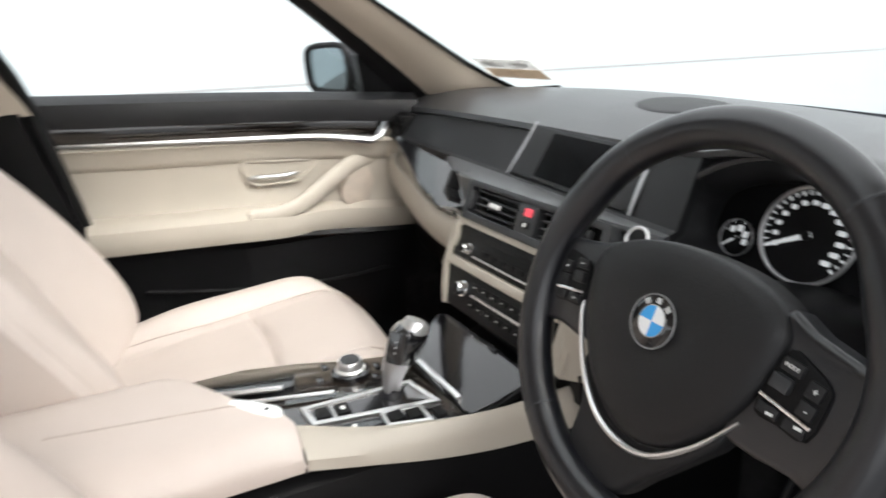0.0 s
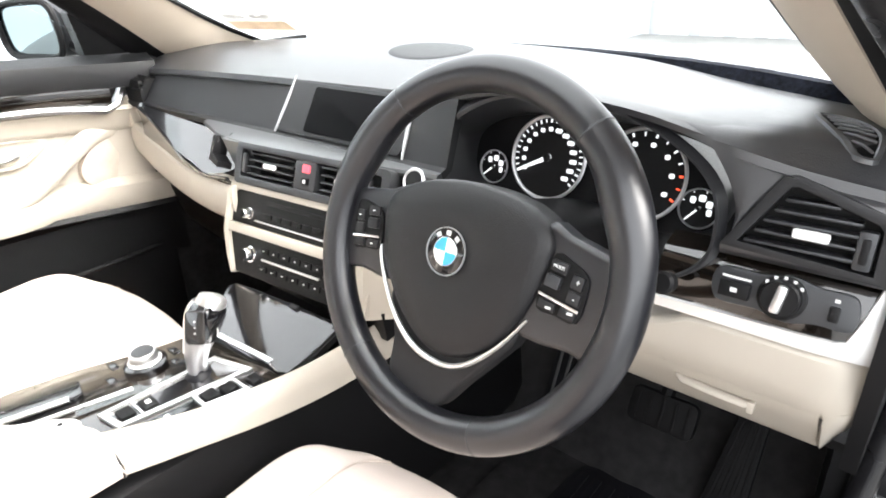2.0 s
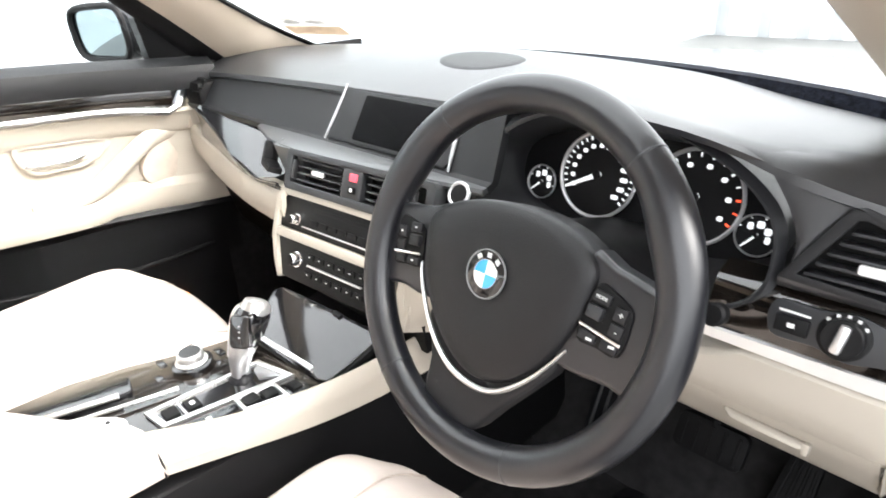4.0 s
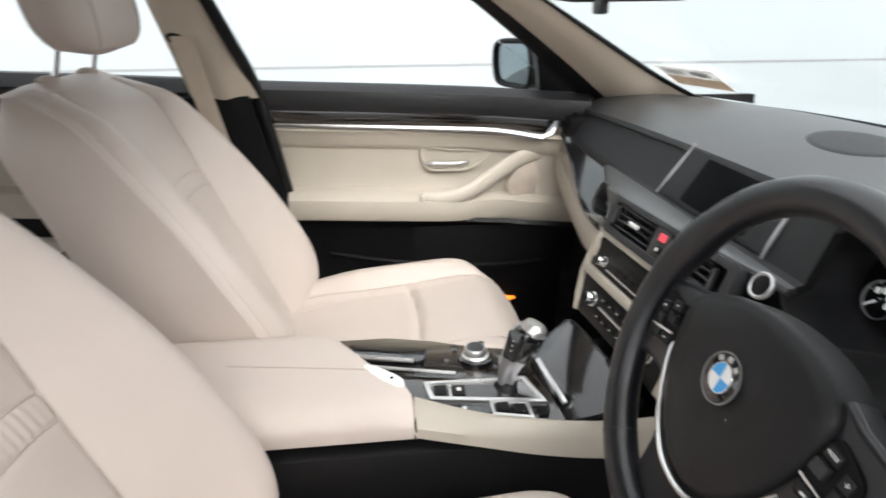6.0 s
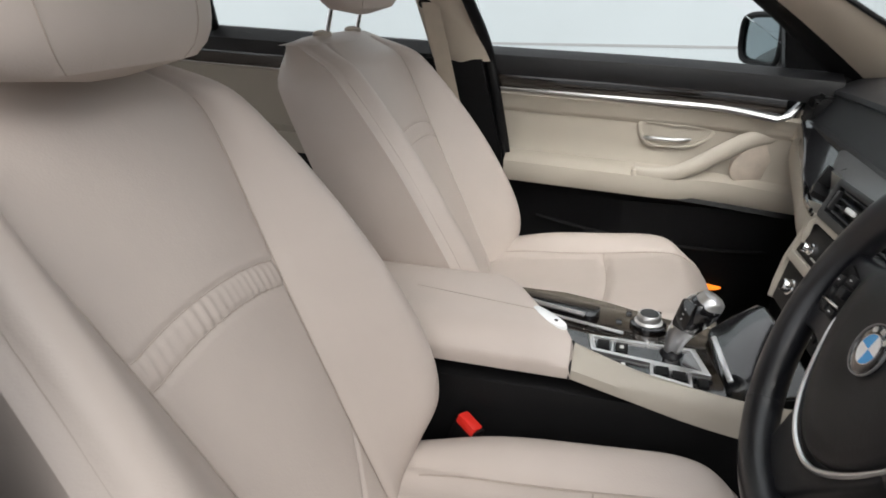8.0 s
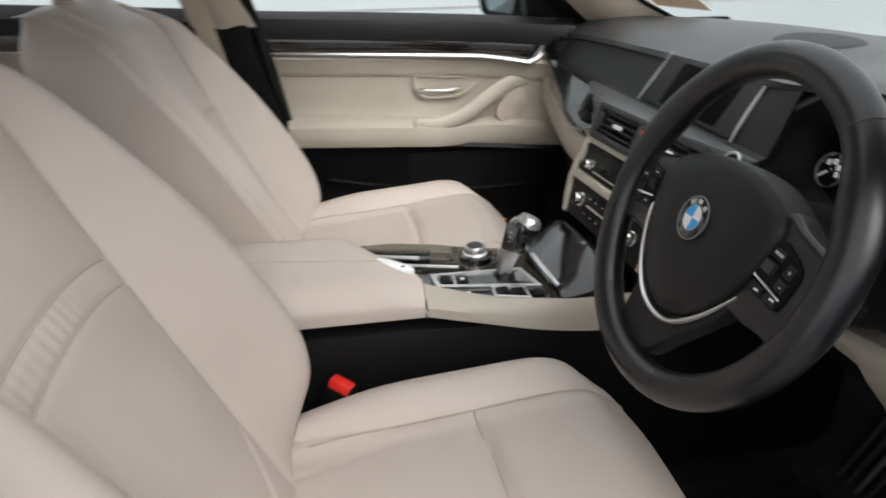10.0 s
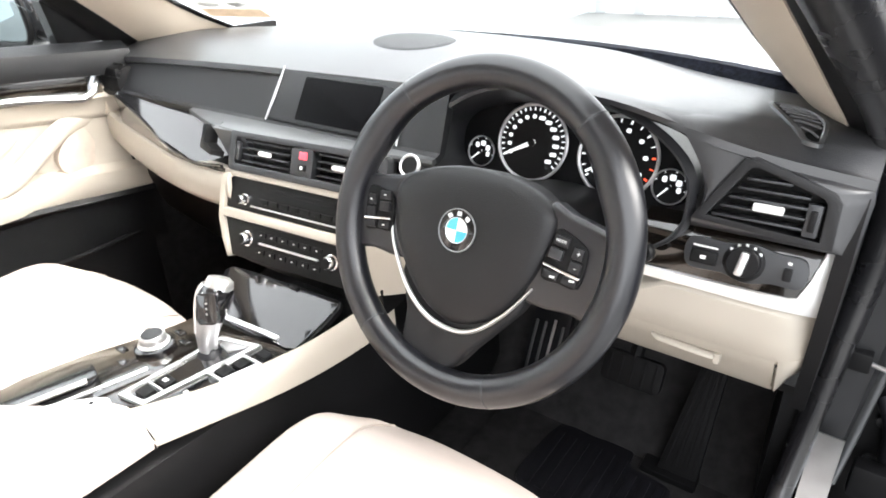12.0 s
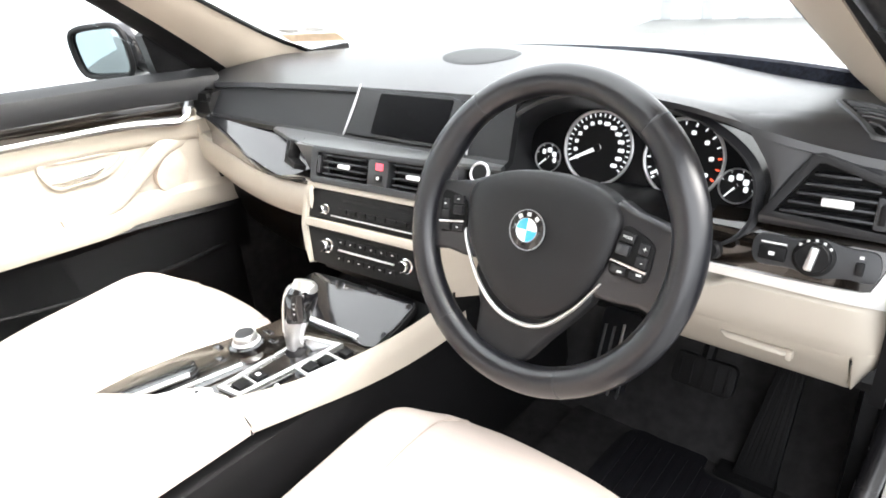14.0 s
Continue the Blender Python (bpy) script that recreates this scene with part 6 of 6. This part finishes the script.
def strip_rows(zs, xs, ys=YS):
    slant = lambda y, z: -0.058 * max(0.0, min(1.0, (z - 0.74) / 0.26)) * (1 - smoothstep(-0.487, -0.15, y))
    return [[V(x + in_x(y), y + slant(y, z), z + fall(y)) for x, z in zip(xs, zs)] for y in ys]


part("door_top_roll", panel(bmesh.new(), strip_rows((1.012, 1.014, 1.004, 0.985, 0.968), (-0.76, -0.715, -0.696, -0.692, -0.70)), -0.012), BLACK_DULL, pdoor, "black soft upper door roll")
part("wood_inlay", panel(bmesh.new(), strip_rows((0.968, 0.955, 0.942, 0.931), (-0.698, -0.694, -0.696, -0.702), [y for y in YS if y < 0.16]), -0.008), WOOD, pdoor, "dark wood inlay")
pts = [V(-0.697 + in_x(y), y, 0.9285 + fall(y) - 0.012 * smoothstep(0.0, 0.18, y)) for y in [lerp(-0.527, 0.125, k / 24) for k in range(25)]]
pts += [V(-0.676, 0.148, 0.893), V(-0.685, 0.163, 0.908), V(-0.690, 0.175, 0.922)]
part("chrome_strip", tube(bmesh.new(), pts, [0.0050 + 0.0042 * smoothstep(4, 24, i) for i in range(len(pts))], 8, flat=1.5, up=(1, 0, 0)), STEEL, pdoor, "satin chrome strip that turns up at the dash")
part("beige_panel", panel(bmesh.new(), strip_rows((0.925, 0.912, 0.890, 0.882, 0.879, 0.876, 0.82, 0.772, 0.752), (-0.705, -0.716, -0.722, -0.7265, -0.732, -0.734, -0.743, -0.742, -0.735)), -0.012), BEIGE_TRIM, pdoor, "beige padded door panel")
rows = []
for y in YS:
    k = smoothstep(-0.12, 0.08, y)
    zt = 0.757 + fall(y)
    out = lerp(-0.668, -0.715, k) + in_x(y)
    rows.append([V(-0.737 + in_x(y), y, zt + 0.002), V(out - 0.012, y, zt), V(out, y, zt - 0.008), V(out + 0.002, y, zt - 0.03), V(out - 0.008, y, 0.705 + fall(y))])
part("armrest_ledge", panel(bmesh.new(), rows, -0.01), BEIGE_TRIM, pdoor, "beige door armrest")
# diagonal pull handle
ph = smooth_path([(-0.680, -0.165, 0.744), (-0.678, -0.12, 0.738), (-0.684, -0.05, 0.752), (-0.698, 0.03, 0.798), (-0.702, 0.09, 0.832), (-0.700, 0.15, 0.844), (-0.694, 0.20, 0.842)], 6)
part("pull_handle", tube(bmesh.new(), ph, [lerp(0.008, 0.0105, math.sin(math.pi * i / (len(ph) - 1))) for i in range(len(ph))], 12, flat=2.0), BEIGE_TRIM, pdoor, "curved beige pull handle")
part("pull_end", box(bmesh.new(), (-0.690, -0.165, 0.742), (0.045, 0.012, 0.018), 0.004), BEIGE_TRIM, pdoor)
HM = frame_of((-0.7365, -0.09, 0.826), (0, 1, -0.05), (0.03, 0, 1))
part("handle_recess", ring(bmesh.new(), soften([(-0.075, 0.028), (0.0, 0.028), (0.105, 0.024), (0.06, -0.022), (0.0, -0.03), (-0.055, -0.026)], 4), soften([(-0.066, 0.023), (0.0, 0.023), (0.09, 0.019), (0.052, -0.017), (0.0, -0.024), (-0.048, -0.021)], 4), HM, -0.008, 0.009), BEIGE_TRIM, pdoor)
dh = smooth_path([HM @ V(-0.062, -0.012, 0.006), HM @ V(-0.04, -0.009, 0.014), HM @ V(0.01, -0.008, 0.016), HM @ V(0.05, -0.005, 0.008)], 5)
part("door_handle", tube(bmesh.new(), dh, [0.003, 0.0035, 0.004, 0.0042] + [0.0042] * 9 + [0.004, 0.003, 0.0025], 8, flat=1.2), STEEL, pdoor, "chrome door release handle")
SPK = frame_of((-0.706, 0.125, 0.775), (0, 1, -0.05), (0.05, 0, 1)) @ Matrix.Rotation(radians(28), 4, "Z")
b = slab(bmesh.new(), [(0.075 * math.cos(a), 0.05 * math.sin(a)) for a in [2 * math.pi * k / 36 for k in range(36)]], SPK, -0.02, 0.004, 0.003)
part("speaker_cover", b, material("beige_speaker_mesh", (0.50, 0.435, 0.37), 0.8, 0, 0.1, 30.0, 1.0, 2200.0), pdoor, "darker beige speaker cover")
rows = []
for y in YS:
    rows.append([V(-0.690 + in_x(y) * 0.6, y, 0.706 + fall(y)), V(-0.712 + in_x(y) * 0.6, y, 0.66), V(-0.715 + in_x(y) * 0.5, y, 0.5), V(-0.70, y, 0.42), V(-0.70, y, 0.30)])
part("lower_panel", panel(bmesh.new(), rows, -0.012), BLACK_HARD, pdoor, "black lower door panel with pocket")
part("pocket_rim", tube(bmesh.new(), smooth_path([(-0.70, -0.40, 0.60), (-0.672, -0.2, 0.575), (-0.67, 0.0, 0.56), (-0.69, 0.2, 0.56)], 6), 0.005, 8), BLACK_HARD, pdoor)
part("door_outer_skin", panel(bmesh.new(), [[V(-0.83, y, z) for y in (-0.50, 0.45)] for z in (0.3, 0.98)], 0.01), PAINT, pdoor)
# black frame triangle that carries the mirror
b = bmesh.new()
tri = [V(-0.735, 0.245, 0.965), V(-0.733, 0.138, 0.972), V(-0.70, 0.112, 1.075), V(-0.675, 0.13, 1.095)]
loft(b, [tri, [p + V(-0.035, 0, 0) for p in tri]], True, True)
part("mirror_base", b, BLACK_HARD, pdoor)
pane = []
for i in range(7):
    s = i / 6
    z = lerp(0.97, ROOF - 0.01, s)
    pane.append([V(-(pillar_x(z) + 0.035), lerp(lerp(-0.53, -0.60, s), lerp(0.22, -0.36, s), t), z) for t in (0, 0.5, 1)])
g = part("window_pane", panel(bmesh.new(), pane, 0.004), GLASS, pdoor)
g.visible_shadow = False
part("pane_mark", box(bmesh.new(), (-0.742, -0.40, 0.99), (0.004, 0.004, 0.02), 0.001), BLACK_HARD, pdoor)

mir = thing("door_mirror", (-0.90, 0.12, 0.97), "black door mirror outside the passenger window reflecting the yard", "mirror")
rows = []
for i in range(9):
    t = -1 + i / 4
    k = (1 - abs(t) ** 2.6) ** (1 / 2.6)
    kk = max(k, 0.04)
    rows.append([V(-0.945 + 0.085 * t, 0.163 + 0.033 * t + 0.050 * kk * math.copysign(abs(math.cos(a)) ** 0.7, math.cos(a)), 1.035 + 0.068 * kk * math.copysign(abs(math.sin(a)) ** 0.7, math.sin(a))) for a in [2 * math.pi * j / 28 for j in range(28)]])
part("mirror_housing", loft(bmesh.new(), rows, True, True), PAINT, mir)
MG = frame_of((-0.942, 0.116, 1.037), (0.93, 0.36, 0), (0.0, -0.05, 1))
part("mirror_pane", slab(bmesh.new(), soften([(-0.076, 0.045), (0.0, 0.056), (0.066, 0.05), (0.080, 0.0), (0.066, -0.050), (0.0, -0.056), (-0.074, -0.05), (-0.088, 0.0)], 4), MG, -0.003, 0.003, 0.001), MIRROR, mir, "mirror glass")
part("mirror_rim", tube(bmesh.new(), [MG @ V(x, y, 0.004) for x, y in soften([(-0.082, 0.048), (0.0, 0.059), (0.069, 0.053), (0.083, 0.0), (0.069, -0.053), (0.0, -0.059), (-0.080, -0.053), (-0.096, 0.0)], 4)], 0.0075, 8, True), BLACK_HARD, mir)
part("mirror_arm", tube(bmesh.new(), [(-0.89, 0.18, 1.0), (-0.80, 0.185, 0.985), (-0.73, 0.19, 0.985)], 0.022, 10, flat=0.7), BLACK_HARD, mir)

# rear passenger door
rdoor = thing("rear_door", (-0.75, -1.0, 0.3), "closed rear door with dark top and beige panel", "car door")
YR = [lerp(-1.5, -0.655, k / 12) for k in range(13)]
rr = lambda zs, xs: [[V(x, y, z + fall(y)) for x, z in zip(xs, zs)] for y in YR]
part("door_top_roll", panel(bmesh.new(), rr((1.012, 1.014, 0.995, 0.965), (-0.76, -0.715, -0.695, -0.70)), -0.012), BLACK_DULL, rdoor)
part("wood_inlay", panel(bmesh.new(), rr((0.965, 0.945, 0.931), (-0.698, -0.694, -0.70)), -0.008), WOOD, rdoor)
part("chrome_strip", tube(bmesh.new(), [V(-0.70, y, 0.928 + fall(y)) for y in YR], 0.004, 8), SILVER, rdoor)
part("beige_panel", panel(bmesh.new(), rr((0.925, 0.86, 0.76, 0.752, 0.705), (-0.705, -0.735, -0.735, -0.675, -0.68)), -0.012), BEIGE_TRIM, rdoor)
part("lower_panel", panel(bmesh.new(), rr((0.70, 0.5, 0.25), (-0.70, -0.715, -0.70)), -0.012), BLACK_HARD, rdoor)
part("rear_handle", tube(bmesh.new(), [(-0.70, -0.95, 0.985), (-0.69, -0.90, 0.99), (-0.70, -0.85, 0.985)], 0.006, 8), CHROME, rdoor)
part("window_bar", tube(bmesh.new(), [(-0.725, -1.33, 1.02), (-0.60, -1.28, 1.33)], 0.014, 8), BLACK_HARD, rdoor)
pane = []
for i in range(5):
    z = lerp(0.99, ROOF - 0.01, i / 4)
    pane.append([V(-(pillar_x(z) + 0.03), y, z) for y in (-1.7, -1.2, -0.64)])
g = part("window_pane", panel(bmesh.new(), pane, 0.004), GLASS, rdoor)
g.visible_shadow = False
part("door_outer_skin", panel(bmesh.new(), [[V(-0.83, y, z) for y in (-1.9, -0.5)] for z in (0.3, 1.0)], 0.01), PAINT, rdoor)

# off-side rear door, shut behind the driver
odoor = thing("offside_rear_door", (0.78, -1.0, 0.3), "closed rear door behind the driver's seat", "car door")
part("door_lining", box(bmesh.new(), (0.79, -1.22, 0.62), (0.12, 1.10, 0.62), 0.03), BLACK_HARD, odoor)

# seat belt of the passenger
belt = thing("seat_belt", (-0.66, -0.6, 0.5), "beige seat belt hanging from its black pillar loop", "seat belt")
part("belt_loop", box(bmesh.new(), (0, 0, 0), (0.022, 0.075, 0.020), 0.008, pose(-0.618, -0.655, 1.138, 22, 0, 0)), BLACK_HARD, belt)
rows = [[V(-0.608 - 0.075 * s, -0.660 + 0.11 * s + w, lerp(1.13, 0.55, s)) for w in (-0.021, 0, 0.021)] for s in [i / 8 for i in range(9)]]
part("belt_webbing", panel(bmesh.new(), rows, 0.0025), material("beige_webbing", (0.5, 0.43, 0.35), 0.85, 0, 0.06, 30.0, 0.8, 1500.0), belt)

# inside mirror
inside = thing("inside_mirror", (0.02, 0.0, 1.2), "black inside mirror below the headliner", "mirror")
b = slab(bmesh.new(), rounded(0.24, 0.065, 0.025, 6), frame_of((0.02, 0.0, 1.222), (0.94, 0.30, 0), (0, 0.1, 1)), -0.03, 0.008, 0.006)
part("mirror_case", b, BLACK_HARD, inside)
part("mirror_stem", tube(bmesh.new(), [(0.02, 0.03, 1.225), (0.0, 0.04, 1.26), (0, -0.02, 1.30)], 0.012, 8), BLACK_HARD, inside)
part("dimming_knob", box(bmesh.new(), (0.02, -0.002, 1.181), (0.022, 0.014, 0.016), 0.004), BLACK_SATIN, inside)

# ---- footwell ----
rest = thing("foot_rest", (0.22, 0.47, 0.26), "ribbed black foot rest with worn metal strips", "foot rest")
FM = frame_of((0.225, 0.495, 0.345), (1, 0, 0), (0, 0.45, 0.9))
part("rest_plate", slab(bmesh.new(), rounded(0.085, 0.26, 0.015), FM, -0.02, 0.0, 0.004), RUBBER, rest)
for i in range(4):
    part("rest_strip", box(bmesh.new(), (-0.030 + 0.02 * i, -0.014 - 0.02 * (i == 2), 0.002), (0.0055, 0.21 + 0.06 * (i == 2), 0.006), 0.002, FM), LEVER_GREY if i == 2 else LEDGE, rest, "worn grey metal strip")
brake = thing("brake_pedal", (0.44, 0.42, 0.45), "black rubber-faced brake pedal hanging in the footwell", "pedal")
BM = frame_of((0.442, 0.415, 0.475), (1, 0.03, -0.02), (0, 0.45, 0.9))
part("pedal_pad", slab(bmesh.new(), rounded(0.105, 0.058, 0.012), BM, -0.012, 0.004, 0.004), PEDAL, brake)
for i in range(5):
    part("pad_rib", box(bmesh.new(), (-0.04 + 0.02 * i, 0, 0.005), (0.005, 0.045, 0.003), 0.001, BM), PEDAL, brake)
part("pedal_arm", tube(bmesh.new(), [(0.44, 0.43, 0.49), (0.44, 0.50, 0.58), (0.44, 0.5, 0.72)], 0.012, 8), PEDAL, brake)
gas = thing("accelerator_pedal", (0.535, 0.43, 0.28), "black ribbed floor-hinged accelerator pedal", "pedal")
GM = frame_of((0.545, 0.475, 0.375), (1, 0.02, 0.0), (0.09, 0.48, 0.87))
part("pedal_plate", slab(bmesh.new(), [(-0.038, -0.11), (0.032, -0.11), (0.034, 0.13), (-0.006, 0.13)], GM, -0.01, 0.004, 0.004), PEDAL, gas)
for i in range(4):
    b = slab(bmesh.new(), [(-0.029 + 0.0165 * i, -0.095), (-0.022 + 0.0165 * i, -0.095), (0.004 + 0.0085 * i, 0.12), (0.0 + 0.0085 * i, 0.12)], GM, 0.003, 0.007, 0.0015)
    part("pedal_rib", b, PEDAL, gas)
part("pedal_foot", box(bmesh.new(), (0.53, 0.425, 0.272), (0.10, 0.04, 0.02), 0.006), PEDAL, gas)
mat_thing = thing("floor_mat", (0.4, 0.2, 0.262), "black floor mat with a ribbed rubber heel pad", "floor mat")
part("mat_carpet", slab(bmesh.new(), rounded(0.46, 0.62, 0.06, 6, 0.41, 0.16), Matrix.Translation((0, 0, 0.261)), 0.0, 0.008, 0.003), CARPET, mat_thing)
part("heel_pad", slab(bmesh.new(), soften([(0.315, 0.43), (0.38, 0.435), (0.455, 0.44), (0.47, 0.40), (0.545, 0.385), (0.55, 0.26), (0.45, 0.25), (0.31, 0.25), (0.30, 0.35)], 4), Matrix.Translation((0, 0, 0.269)), 0.0, 0.003, 0.001), RUBBER, mat_thing)
for i in range(9):
    x = 0.322 + 0.026 * i
    part("pad_rib", box(bmesh.new(), (x, 0.335 - 0.012 * (i > 5), 0.2735), (0.015, 0.15 - 0.03 * (i > 5), 0.005), 0.002), RUBBER, mat_thing)
LENS = frame_of((-0.694, 0.048, 0.452), (0, 1, 0.02), (0, 0, 1))
lamp = solid("footwell_lamp", slab(bmesh.new(), soften([(-0.030, -0.007), (0.010, -0.007), (0.030, -0.001), (0.028, 0.002), (-0.016, 0.007), (-0.030, 0.006)], 3), LENS, -0.012, 0.012, 0.002), AMBER, "small amber footwell lamp low on the passenger door", "lamp")
